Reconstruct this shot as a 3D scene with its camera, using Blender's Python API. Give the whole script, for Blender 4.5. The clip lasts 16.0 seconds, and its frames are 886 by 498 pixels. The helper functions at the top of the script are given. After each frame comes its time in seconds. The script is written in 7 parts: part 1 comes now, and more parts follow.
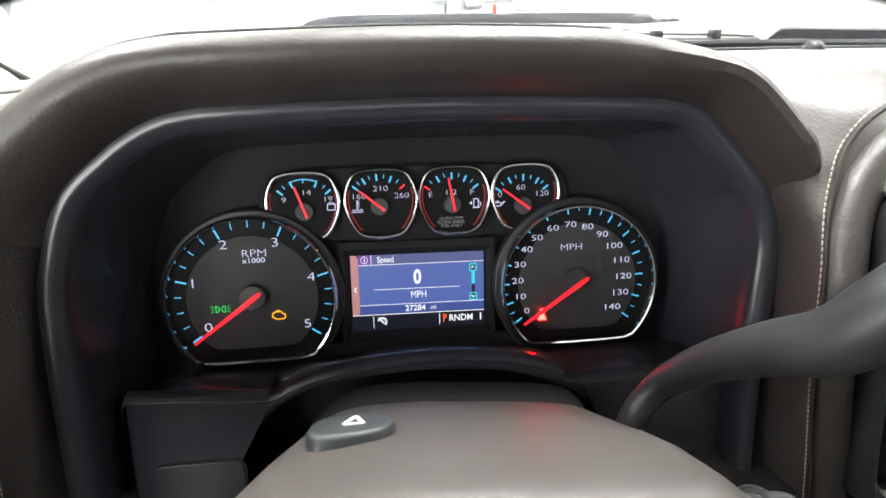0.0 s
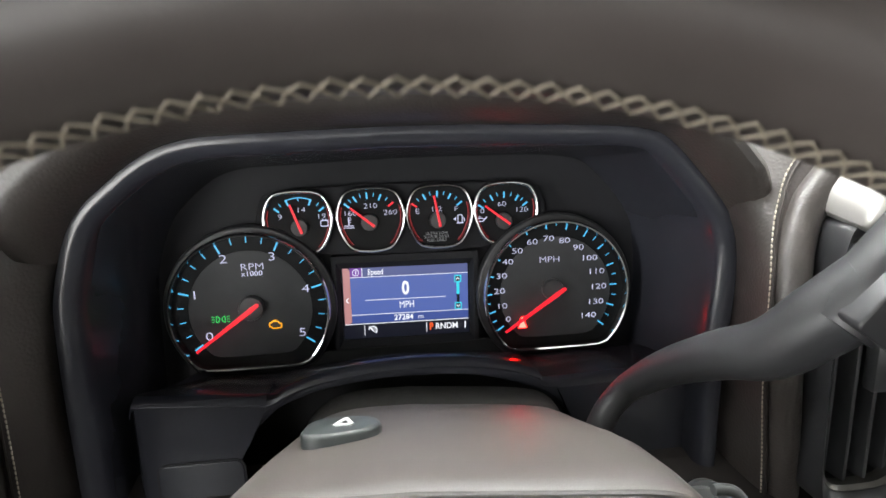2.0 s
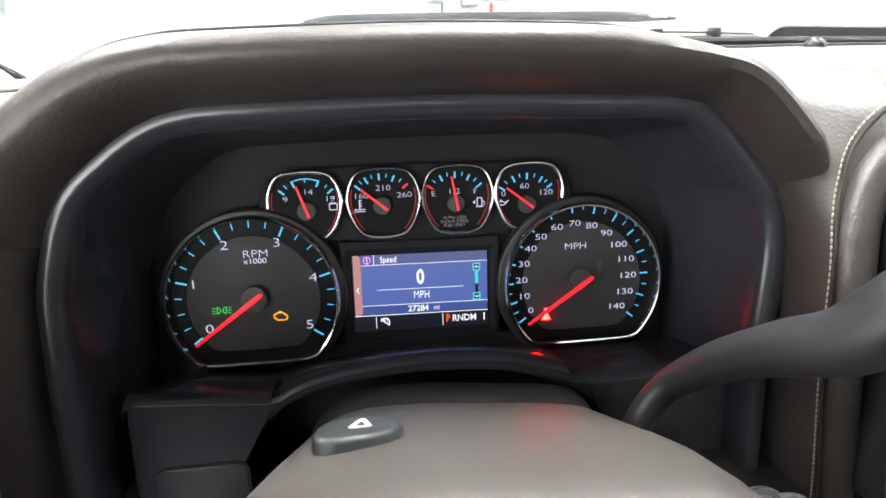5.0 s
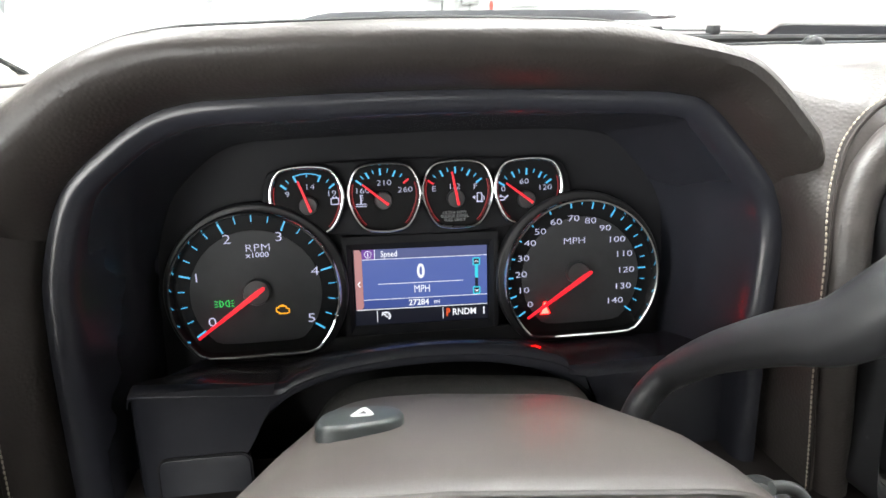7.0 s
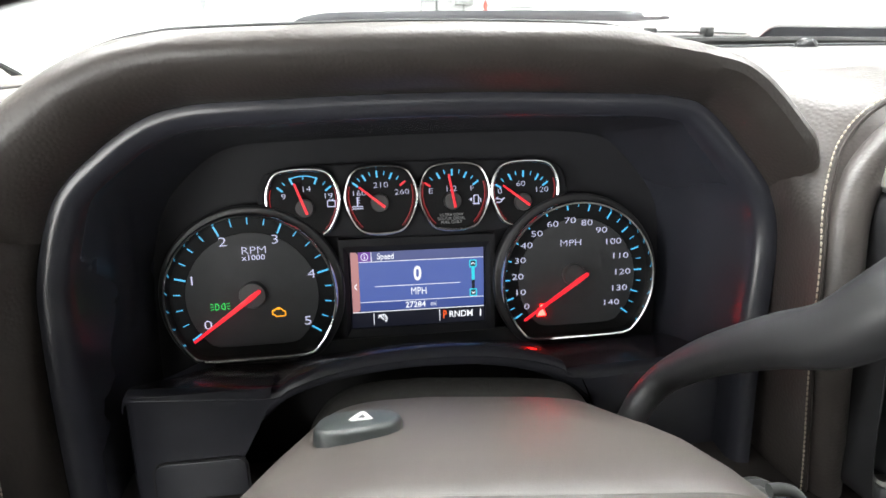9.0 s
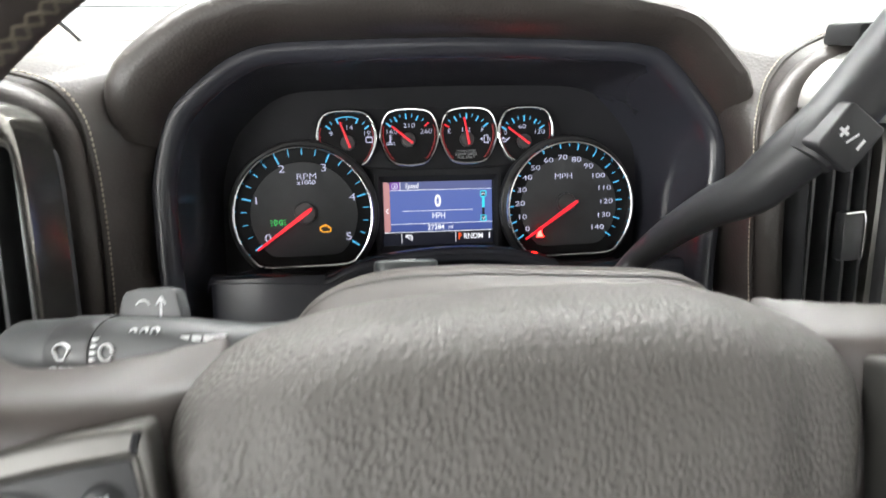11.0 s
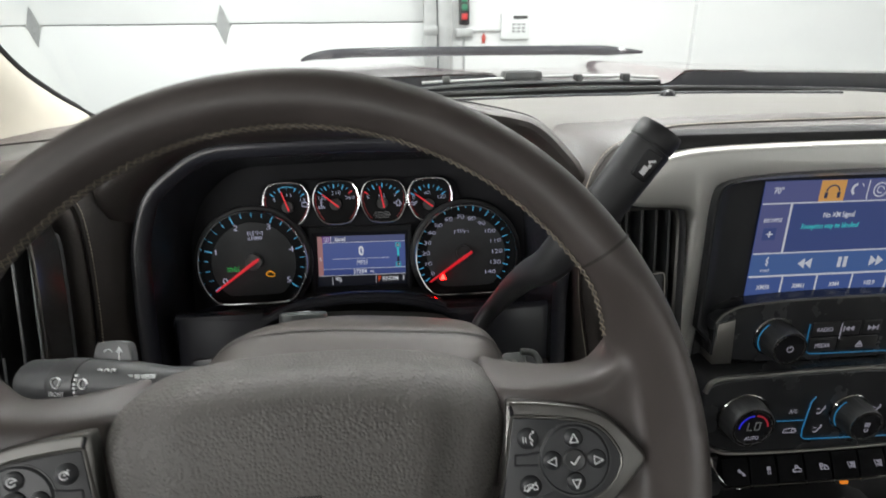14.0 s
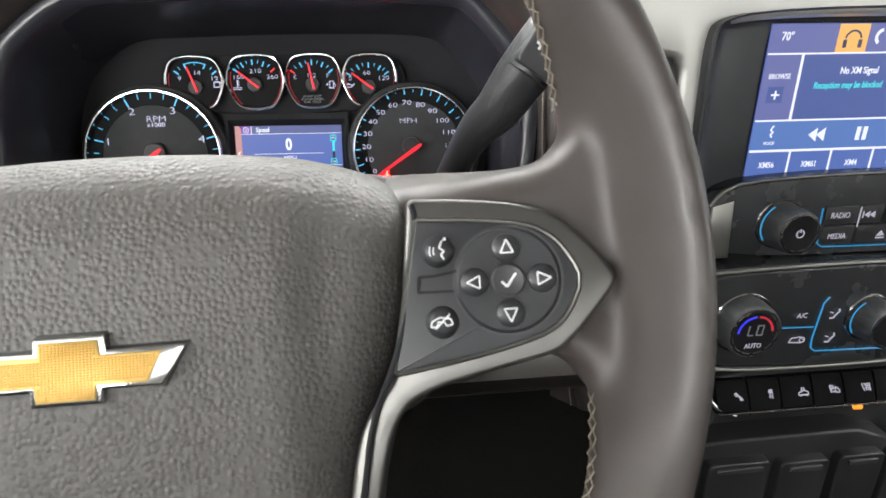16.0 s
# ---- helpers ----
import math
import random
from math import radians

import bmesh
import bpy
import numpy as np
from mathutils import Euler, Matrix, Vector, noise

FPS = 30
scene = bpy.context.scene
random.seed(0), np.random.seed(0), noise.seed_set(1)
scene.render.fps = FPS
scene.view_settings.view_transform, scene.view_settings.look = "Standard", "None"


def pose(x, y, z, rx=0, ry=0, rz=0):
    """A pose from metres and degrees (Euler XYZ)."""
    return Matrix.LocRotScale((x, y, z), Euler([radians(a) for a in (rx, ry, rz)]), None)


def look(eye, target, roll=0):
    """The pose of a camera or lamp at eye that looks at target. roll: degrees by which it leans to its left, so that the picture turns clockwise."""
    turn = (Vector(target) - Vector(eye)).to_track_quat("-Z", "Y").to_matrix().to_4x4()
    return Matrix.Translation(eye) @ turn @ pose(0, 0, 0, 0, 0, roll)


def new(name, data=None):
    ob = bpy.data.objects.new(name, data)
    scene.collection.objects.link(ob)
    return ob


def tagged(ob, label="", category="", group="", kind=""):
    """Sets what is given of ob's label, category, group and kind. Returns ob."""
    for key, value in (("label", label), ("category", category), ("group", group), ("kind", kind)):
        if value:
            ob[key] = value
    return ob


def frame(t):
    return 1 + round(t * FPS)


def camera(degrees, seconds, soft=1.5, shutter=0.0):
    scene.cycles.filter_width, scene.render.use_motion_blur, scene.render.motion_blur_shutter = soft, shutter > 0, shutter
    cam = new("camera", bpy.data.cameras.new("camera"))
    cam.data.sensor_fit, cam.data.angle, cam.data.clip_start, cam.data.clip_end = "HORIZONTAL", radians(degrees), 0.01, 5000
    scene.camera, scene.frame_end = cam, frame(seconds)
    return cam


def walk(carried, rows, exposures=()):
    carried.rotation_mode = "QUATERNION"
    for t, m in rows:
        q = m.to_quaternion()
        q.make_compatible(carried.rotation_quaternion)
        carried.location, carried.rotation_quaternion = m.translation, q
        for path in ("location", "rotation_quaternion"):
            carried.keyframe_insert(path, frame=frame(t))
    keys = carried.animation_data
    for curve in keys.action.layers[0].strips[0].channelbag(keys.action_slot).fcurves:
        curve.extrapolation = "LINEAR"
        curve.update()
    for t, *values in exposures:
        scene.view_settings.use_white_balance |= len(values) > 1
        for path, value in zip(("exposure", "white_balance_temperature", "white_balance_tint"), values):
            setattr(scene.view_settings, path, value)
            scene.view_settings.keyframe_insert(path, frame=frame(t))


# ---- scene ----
cam = camera(76.9, 16.0, shutter=0.25)
cam.data.dof.use_dof, cam.data.dof.focus_distance, cam.data.dof.aperture_fstop = True, 0.34, 20.0
PATH = [
    (0, (0.008, 0.015, 1.739), (0.17, 1.859, 0.982), -0.7),
    (0.5, (0.012, 0.014, 1.74), (0.183, 1.856, 0.98), -0.7),
    (1, (0.012, 0.01, 1.74), (0.187, 1.853, 1), -0.7),
    (1.5, (0.011, 0.004, 1.744), (0.188, 1.845, 1.002), -0.7),
    (2, (0.013, -0.008, 1.755), (0.191, 1.835, 1.014), -0.7),
    (2.5, (0.012, -0.004, 1.753), (0.196, 1.838, 1.01), -0.6),
    (3, (0.003, 0.009, 1.74), (0.171, 1.85, 0.992), -0.8),
    (3.5, (0.002, 0.014, 1.74), (0.169, 1.858, 0.992), -0.9),
    (4, (0.004, 0.019, 1.738), (0.176, 1.863, 0.983), -0.8),
    (6.5, (0.004, 0.016, 1.738), (0.177, 1.857, 0.975), -0.8),
    (7, (0.003, 0.014, 1.737), (0.177, 1.854, 0.972), -0.7),
    (7.5, (0.004, 0.015, 1.737), (0.181, 1.856, 0.974), -0.7),
    (8, (0.005, 0.015, 1.737), (0.182, 1.854, 0.973), -0.7),
    (8.2, (0.001, 0.016, 1.739), (0.196, 1.85, 0.965), -0.5),
    (10.3, (0.002, -0.002, 1.737), (0.19, 1.846, 0.99), -0.6),
    (10.5, (0.002, -0.013, 1.739), (0.18, 1.817, 0.991), -0.5),
    (10.8, (-0.0134, -0.0552, 1.7228), (0.1928, 1.7874, 0.9746), -0.34),
    (11, (-0.026, -0.09, 1.699), (0.18, 1.775, 1.006), -0.4),
    (11.2, (-0.0382, -0.1182, 1.6826), (0.1562, 1.7564, 1.0114), -0.68),
    (11.5, (-0.056, -0.165, 1.683), (0.122, 1.697, 0.974), -0.6),
    (12, (-0.071, -0.186, 1.673), (0.073, 1.676, 0.959), -0.8),
    (12.5, (-0.084, -0.192, 1.715), (0.047, 1.673, 1.005), -0.6),
    (13, (-0.055, -0.198, 1.796), (0.062, 1.672, 1.097), -0.6),
    (13.5, (0.013, -0.206, 1.822), (0.14, 1.665, 1.127), -0.7),
    (14, (0.065, -0.2, 1.784), (0.213, 1.668, 1.086), -0.7),
    (14.5, (0.087, -0.186, 1.719), (0.25, 1.679, 1.016), -0.6),
    (15, (0.105, -0.167, 1.682), (0.277, 1.694, 0.971), -0.6),
    (15.5, (0.11, -0.156, 1.669), (0.295, 1.703, 0.955), -0.6),
    (16, (0.108, -0.146, 1.666), (0.298, 1.707, 0.938), -0.6),
]
EXPOSURES = [(0, 0.14), (2.3, 0.16), (2.9, 0.5), (3.5, 0.5), (4.1, 0.3), (6.3, 0.15), (8, 0.15), (10.5, 0.2), (11, 0.3), (11.5, 0.4), (12, 0.4), (12.5, 0.4), (13, 0.05), (13.5, -0.65), (13.9, -0.9), (14.5, -0.4), (15, 0.1), (15.4, 0.3), (16, 0.35)]
walk(cam, [(t, look(eye, target, roll)) for t, eye, target, roll in PATH], EXPOSURES)

# ---- light ----
world = bpy.data.worlds.new("world")
scene.world = world
world.use_nodes = True
world.node_tree.nodes["Background"].inputs[0].default_value = (0.93, 0.97, 1.0, 1)
world.node_tree.nodes["Background"].inputs[1].default_value = 0.15
# x, y and watts of each ceiling lamp
GARAGE_LAMPS = [(-1.0, 0.75, 64), (0.4, 0.75, 78), (1.8, 0.75, 54), (-0.8, 2.4, 24), (1.3, 2.4, 24), (-2.7, -0.9, 24), (2.8, -0.4, 32), (0.4, -2.6, 70)]
# unseen fill panels added behind the truck as windows: wall place, turn and watts
FILL_WINDOWS = [((-3.296, -1.9, 2.05), -90, 72), ((-1.5, -3.496, 2.05), 0, 46)]


def area_lamp(x, y, z, w, l, watts):
    data = bpy.data.lights.new("ceiling_lamp_light", "AREA")
    data.shape, data.size, data.size_y, data.energy = "RECTANGLE", w, l, watts
    data.color = (0.985, 1.0, 0.98)
    ob = new("ceiling_lamp_light", data)
    ob.location = (x, y, z)
    return ob


# ---- materials ----
def srgb(r, g, b):
    return tuple(((c / 255 + 0.055) / 1.055) ** 2.4 if c > 10 else c / 255 / 12.92 for c in (r, g, b)) + (1.0,)


def material(name, colour, rough=0.5, metal=0.0, grain=0.0, grain_size=0.002, bump=0.0, vary=0.0, vary_size=0.05, coat=0.0, pebble=False, spec=0.5, relief=0.14):
    m = bpy.data.materials.new(name)
    m.use_nodes = True
    nt = m.node_tree
    bsdf = nt.nodes["Principled BSDF"]
    bsdf.inputs["Roughness"].default_value = rough
    bsdf.inputs["Metallic"].default_value = metal
    bsdf.inputs["Coat Weight"].default_value = coat
    bsdf.inputs["Coat Roughness"].default_value = 0.08
    bsdf.inputs["Specular IOR Level"].default_value = spec
    c = colour if len(colour) == 4 else (*colour, 1.0)
    bsdf.inputs["Base Color"].default_value = c
    coord = nt.nodes.new("ShaderNodeTexCoord")
    if vary:
        n = nt.nodes.new("ShaderNodeTexNoise")
        n.inputs["Scale"].default_value = 1 / vary_size
        n.inputs["Detail"].default_value = 6
        nt.links.new(coord.outputs["Object"], n.inputs["Vector"])
        ramp = nt.nodes.new("ShaderNodeMapRange")
        ramp.inputs["From Min"].default_value, ramp.inputs["From Max"].default_value = 0.3, 0.7
        ramp.inputs["To Min"].default_value, ramp.inputs["To Max"].default_value = 1 - vary, 1 + vary
        nt.links.new(n.outputs["Fac"], ramp.inputs["Value"])
        mul = nt.nodes.new("ShaderNodeVectorMath")
        mul.operation = "SCALE"
        mul.inputs[0].default_value = c[:3]
        nt.links.new(ramp.outputs["Result"], mul.inputs["Scale"])
        nt.links.new(mul.outputs["Vector"], bsdf.inputs["Base Color"])
        r2 = nt.nodes.new("ShaderNodeMapRange")
        r2.inputs["From Min"].default_value, r2.inputs["From Max"].default_value = 0.3, 0.7
        r2.inputs["To Min"].default_value, r2.inputs["To Max"].default_value = max(rough - vary * 0.5, 0.02), min(rough + vary * 0.5, 1)
        nt.links.new(n.outputs["Fac"], r2.inputs["Value"])
        nt.links.new(r2.outputs["Result"], bsdf.inputs["Roughness"])
    if bump:
        if pebble:
            t = nt.nodes.new("ShaderNodeTexVoronoi")
            t.inputs["Randomness"].default_value = 0.8
            t.inputs["Scale"].default_value = 1 / grain_size
            warp = nt.nodes.new("ShaderNodeTexNoise")
            warp.inputs["Scale"].default_value = 0.35 / grain_size
            nt.links.new(coord.outputs["Object"], warp.inputs["Vector"])
            add = nt.nodes.new("ShaderNodeVectorMath")
            add.operation = "MULTIPLY_ADD"
            add.inputs[1].default_value = (grain_size * 0.4,) * 3
            nt.links.new(warp.outputs["Color"], add.inputs[0])
            nt.links.new(coord.outputs["Object"], add.inputs[2])
            nt.links.new(add.outputs["Vector"], t.inputs["Vector"])
            top = nt.nodes.new("ShaderNodeMapRange")
            top.interpolation_type = "SMOOTHSTEP"
            top.inputs["From Min"].default_value, top.inputs["From Max"].default_value = 0.05, 0.75
            top.inputs["To Min"].default_value, top.inputs["To Max"].default_value = 1.0, 0.0
            nt.links.new(t.outputs["Distance"], top.inputs["Value"])
            out = top.outputs["Result"]
        else:
            t = nt.nodes.new("ShaderNodeTexNoise")
            t.inputs["Scale"].default_value = 1 / grain_size
            t.inputs["Detail"].default_value = 3
            nt.links.new(coord.outputs["Object"], t.inputs["Vector"])
            out = t.outputs["Fac"]
        b = nt.nodes.new("ShaderNodeBump")
        b.inputs["Strength"].default_value = bump
        b.inputs["Distance"].default_value = grain_size * (relief if pebble else 0.4)
        nt.links.new(out, b.inputs["Height"])
        nt.links.new(b.outputs["Normal"], bsdf.inputs["Normal"])
    return m


def glow(name, colour, strength):
    m = material(name, colour, 0.4)
    bsdf = m.node_tree.nodes["Principled BSDF"]
    bsdf.inputs["Emission Color"].default_value = colour if len(colour) == 4 else (*colour, 1)
    bsdf.inputs["Emission Strength"].default_value = strength
    bsdf.inputs["Base Color"].default_value = (0.02, 0.02, 0.02, 1)
    return m


LEATHER = material("brown_leather", (0.048, 0.041, 0.038), 0.42, spec=0.65, bump=0.4, relief=0.10, grain_size=0.0022, vary=0.10, vary_size=0.03, pebble=True)
PAD_SKIN = material("brown_pad_skin", (0.103, 0.096, 0.091), 0.50, bump=0.85, relief=0.20, grain_size=0.0020, vary=0.06, vary_size=0.03, pebble=True)
DASH_SKIN = material("brown_dash_skin", (0.098, 0.094, 0.087), 0.62, spec=0.3, bump=0.3, grain_size=0.0022, vary=0.08, vary_size=0.04, pebble=True)
RIM_LEATHER = material("rim_leather", (0.060, 0.050, 0.047), 0.46, spec=0.55, bump=0.10, grain_size=0.0011, vary=0.12, vary_size=0.03, pebble=True)
COLUMN_SKIN = material("brown_plastic", (0.057, 0.049, 0.045), 0.48, bump=0.15, grain_size=0.0008, vary=0.06, vary_size=0.05)
SHROUD = material("navy_black_plastic", (0.032, 0.033, 0.042), 0.24, vary=0.03, vary_size=0.02)
BLACK = material("black_plastic", (0.026, 0.026, 0.028), 0.4, bump=0.12, grain_size=0.0007, vary=0.15, vary_size=0.03)
BLACK_GLOSS = material("gloss_black_plastic", (0.016, 0.016, 0.018), 0.22, spec=0.4, vary=0.1, vary_size=0.04)
MASK_BLACK = material("matte_black_mask", (0.019, 0.019, 0.022), 0.6, spec=0.2, vary=0.1, vary_size=0.03)
CHARCOAL = material("charcoal_plastic", (0.044, 0.045, 0.047), 0.42, bump=0.15, grain_size=0.0007, vary=0.12, vary_size=0.03)
BUTTON_GREY = material("teal_grey_button", (0.036, 0.041, 0.041), 0.40, bump=0.1, grain_size=0.0006, vary=0.1, vary_size=0.02)
PANEL_GREY = material("dark_grey_panel", (0.025, 0.026, 0.029), 0.38, vary=0.12, vary_size=0.03, bump=0.06, grain_size=0.0006)
CENTRE_GREY = material("satin_charcoal_panel", (0.030, 0.031, 0.034), 0.26, spec=0.6, vary=0.06, vary_size=0.04)
LIT_PANEL = material("grey_switch_panel", (0.025, 0.026, 0.029), 0.40, spec=0.45, vary=0.12, vary_size=0.03, bump=0.06, grain_size=0.0006)
CHROME = material("chrome", (0.66, 0.66, 0.66), 0.09, 1.0, vary=0.06, vary_size=0.01)
SATIN = material("satin_silver", (0.185, 0.180, 0.172), 0.34, 0.9, vary=0.015, vary_size=0.3)
BRIGHT_SATIN = material("bright_satin_silver", (0.74, 0.73, 0.70), 0.42, 0.85, vary=0.015, vary_size=0.3)
TRIM_SILVER = material("trim_silver", (0.36, 0.35, 0.33), 0.36, 0.9, vary=0.03, vary_size=0.1)
LOW_SKIN = material("dark_brown_plastic", (0.019, 0.0155, 0.0145), 0.5, spec=0.3, bump=0.2, grain_size=0.001, vary=0.08, vary_size=0.05)
VENT_SATIN = material("brushed_vent_trim", (0.18, 0.170, 0.157), 0.20, 0.95, vary=0.02, vary_size=0.1)
DARK_SATIN = material("dark_satin_metal", (0.16, 0.155, 0.145), 0.33, 0.8, vary=0.1, vary_size=0.02)
THREAD = material("cream_thread", (0.46, 0.41, 0.33), 0.75, bump=0.3, grain_size=0.0004, vary=0.1, vary_size=0.004)
RIM_THREAD = material("tan_rim_thread", (0.23, 0.20, 0.155), 0.75, bump=0.3, grain_size=0.0004, vary=0.1, vary_size=0.004)
GOLD = material("gold_badge", (0.80, 0.54, 0.17), 0.34, 0.35, vary=0.06, vary_size=0.01)
FACE = material("gauge_face", (0.056, 0.057, 0.060), 0.55, spec=0.25, vary=0.12, vary_size=0.02)
FACE_BLACK = material("gauge_face_black", (0.008, 0.008, 0.009), 0.55, spec=0.15, vary=0.12, vary_size=0.02)
WHITE_PRINT = material("white_print", (0.72, 0.73, 0.74), 0.5)
GREY_PRINT = material("grey_print", (0.35, 0.36, 0.37), 0.5)
NUM_GLOW = glow("white_backlit", (0.72, 0.74, 1.0), 0.85)
TOGGLE_BLACK = material("toggle_black", (0.006, 0.006, 0.007), 0.5, spec=0.06, vary=0.1, vary_size=0.02)
BLUE_GLOW = glow("blue_backlit", (0.08, 0.55, 0.95), 0.95)
LINE_BLUE = glow("blue_light_line", (0.03, 0.33, 0.68), 0.62)
RED_GLOW = glow("red_needle", (1.0, 0.012, 0.03), 1.0)
RED_DIM = glow("red_ring", (1.0, 0.02, 0.03), 0.28)
RED_LAMP = glow("red_telltale", (1.0, 0.004, 0.003), 130.0)
GREEN_GLOW = glow("green_telltale", (0.02, 0.75, 0.12), 0.9)
AMBER_GLOW = glow("amber_telltale", (1.0, 0.42, 0.01), 1.2)
ORANGE_GLOW = glow("orange_lamp", (1.0, 0.30, 0.02), 1.1)
LCD_BLUE = glow("lcd_blue", srgb(88, 110, 186), 0.80)
LCD_HEAD = glow("lcd_head", srgb(92, 102, 158), 0.74)
LCD_FOOT = glow("lcd_foot", srgb(70, 92, 168), 0.74)
LCD_PINK = glow("lcd_pink", srgb(210, 150, 150), 0.74)
LCD_VIOLET = glow("lcd_violet", srgb(120, 60, 170), 0.8)
LCD_BLACK = glow("lcd_black", (0.004, 0.005, 0.012), 1.0)
LCD_WHITE = glow("lcd_white", (0.92, 0.94, 1.0), 1.0)
LCD_CYAN = glow("lcd_cyan", (0.04, 0.75, 0.88), 0.9)
LCD_ORANGE = glow("lcd_orange", srgb(235, 90, 40), 1.0)
NAV_BLUE = glow("nav_blue", srgb(66, 84, 146), 0.95)
NAV_SIDE = glow("nav_side", srgb(94, 100, 156), 0.95)
NAV_ROW = glow("nav_row", srgb(78, 112, 176), 0.95)
NAV_ROW2 = glow("nav_row_low", srgb(74, 100, 168), 0.95)
NAV_TAB = glow("nav_tab", srgb(238, 176, 96), 0.95)
NAV_INK = glow("nav_ink", srgb(46, 56, 92), 0.95)
NAV_TEXT = glow("nav_text", srgb(225, 228, 240), 0.95)
NAV_CYAN = glow("nav_cyan", srgb(70, 215, 220), 0.95)
BACKLIT = glow("button_backlit", (0.62, 0.60, 0.72), 0.55)
TEMP_BLUE = glow("temp_blue", (0.03, 0.03, 0.9), 0.9)
TEMP_RED = glow("temp_red", (0.7, 0.02, 0.05), 0.6)
PILLAR = material("beige_pillar_trim", (0.50, 0.47, 0.40), 0.6, bump=0.15, grain_size=0.001, vary=0.05, vary_size=0.05)
PAINT = material("dark_red_paint", (0.075, 0.011, 0.014), 0.20, coat=1.0, spec=0.7, vary=0.06, vary_size=0.2)
PAINT.node_tree.nodes["Principled BSDF"].inputs["Coat IOR"].default_value = 1.5
WALL_WHITE = material("white_wall_paint", (0.80, 0.81, 0.81), 0.6, bump=0.1, grain_size=0.01, vary=0.03, vary_size=0.4)
DOOR_WHITE = material("white_door_paint", (0.80, 0.82, 0.82), 0.45, bump=0.05, grain_size=0.02, vary=0.03, vary_size=0.3)
CONCRETE = material("grey_concrete", (0.30, 0.30, 0.29), 0.7, bump=0.3, grain_size=0.01, vary=0.15, vary_size=0.5)
GALV = material("galvanised_steel", (0.45, 0.46, 0.46), 0.45, 0.6, vary=0.12, vary_size=0.05)
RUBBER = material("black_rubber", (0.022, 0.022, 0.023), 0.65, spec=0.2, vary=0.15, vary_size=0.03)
COWL_BLACK = material("weathered_cowl_black", (0.007, 0.007, 0.009), 0.75, spec=0.06, vary=0.15, vary_size=0.05)
SMOKE = material("smoked_acrylic", (0.06, 0.062, 0.07), 0.12, coat=0.5, vary=0.1, vary_size=0.1)
WOOD = material("brown_wood_trim", (0.16, 0.085, 0.03), 0.25, coat=0.6, bump=0.1, grain_size=0.004, vary=0.3, vary_size=0.01)
FELT = material("black_felt", (0.016, 0.015, 0.014), 0.85, spec=0.2, bump=0.6, grain_size=0.0012, vary=0.3, vary_size=0.004)
CLOTH = material("dark_carpet", (0.010, 0.0095, 0.009), 0.9, spec=0.1, bump=0.5, grain_size=0.003, vary=0.2, vary_size=0.03)
LINER = material("grey_headliner", (0.45, 0.43, 0.40), 0.85, bump=0.3, grain_size=0.002, vary=0.06, vary_size=0.05)
LAMP_GLOW = glow("lamp_diffuser", (1.0, 0.985, 0.96), 6.0)


# ---- building helpers ----
def part(name, bm, mat, parent=None, label="", smooth=True, m=None):
    bmesh.ops.recalc_face_normals(bm, faces=bm.faces)
    me = bpy.data.meshes.new(name)
    bm.to_mesh(me)
    bm.free()
    me.materials.append(mat)
    if smooth:
        me.shade_smooth()
        me.set_sharp_from_angle(angle=radians(38))
    ob = new(name, me)
    if parent is not None:
        ob.parent = parent
    if m is not None:
        ob.matrix_basis = m
    if label:
        ob["label"] = label
    return ob


def thing(name, label, category, m=None, group="", kind=""):
    ob = new(name)
    ob.empty_display_size = 0.02
    if m is not None:
        ob.matrix_basis = m
    return tagged(ob, label, category, group, kind)


def ease(t):
    t = max(0.0, min(1.0, t))
    return t * t * (3 - 2 * t)


def chaikin(pts, n=2, closed=True):
    pts = [Vector(p) for p in pts]
    for _ in range(n):
        out = []
        k = len(pts)
        for i in range(k if closed else k - 1):
            a, b = pts[i], pts[(i + 1) % k]
            out += [a.lerp(b, 0.25), a.lerp(b, 0.75)]
        if not closed:
            out = [pts[0]] + out + [pts[-1]]
        pts = out
    return pts


def spline(pts, n=6):
    """Catmull-Rom through open points."""
    pts = [Vector(p) for p in pts]
    ext = [pts[0] * 2 - pts[1]] + pts + [pts[-1] * 2 - pts[-2]]
    out = []
    for i in range(1, len(ext) - 2):
        p0, p1, p2, p3 = ext[i - 1], ext[i], ext[i + 1], ext[i + 2]
        for k in range(n):
            t = k / n
            out.append(0.5 * ((2 * p1) + (p2 - p0) * t + (2 * p0 - 5 * p1 + 4 * p2 - p3) * t * t + (3 * p1 - p0 - 3 * p2 + p3) * t ** 3))
    return out + [pts[-1]]


def mm(pts):
    return [tuple(c * 0.001 for c in p) for p in pts]


def loft(bm, rings, closed=True, cap=False, loop=False):
    vs = [[bm.verts.new(p) for p in r] for r in rings]
    n = len(vs[0])
    last = len(vs) if loop else len(vs) - 1
    for i in range(last):
        a, b = vs[i], vs[(i + 1) % len(vs)]
        for k in range(n if closed else n - 1):
            bm.faces.new((a[k], a[(k + 1) % n], b[(k + 1) % n], b[k]))
    if cap:
        bm.faces.new(vs[0])
        bm.faces.new(vs[-1])
    return vs


def box(bm, c, s, bevel=0.0, seg=2):
    r = bmesh.ops.create_cube(bm, size=1.0, matrix=Matrix.Translation(c) @ Matrix.Diagonal((*s, 1)))
    if bevel:
        es = list({e for v in r["verts"] for e in v.link_edges})
        bmesh.ops.bevel(bm, geom=es, offset=bevel, segments=seg, affect="EDGES", profile=0.5)
    return bm


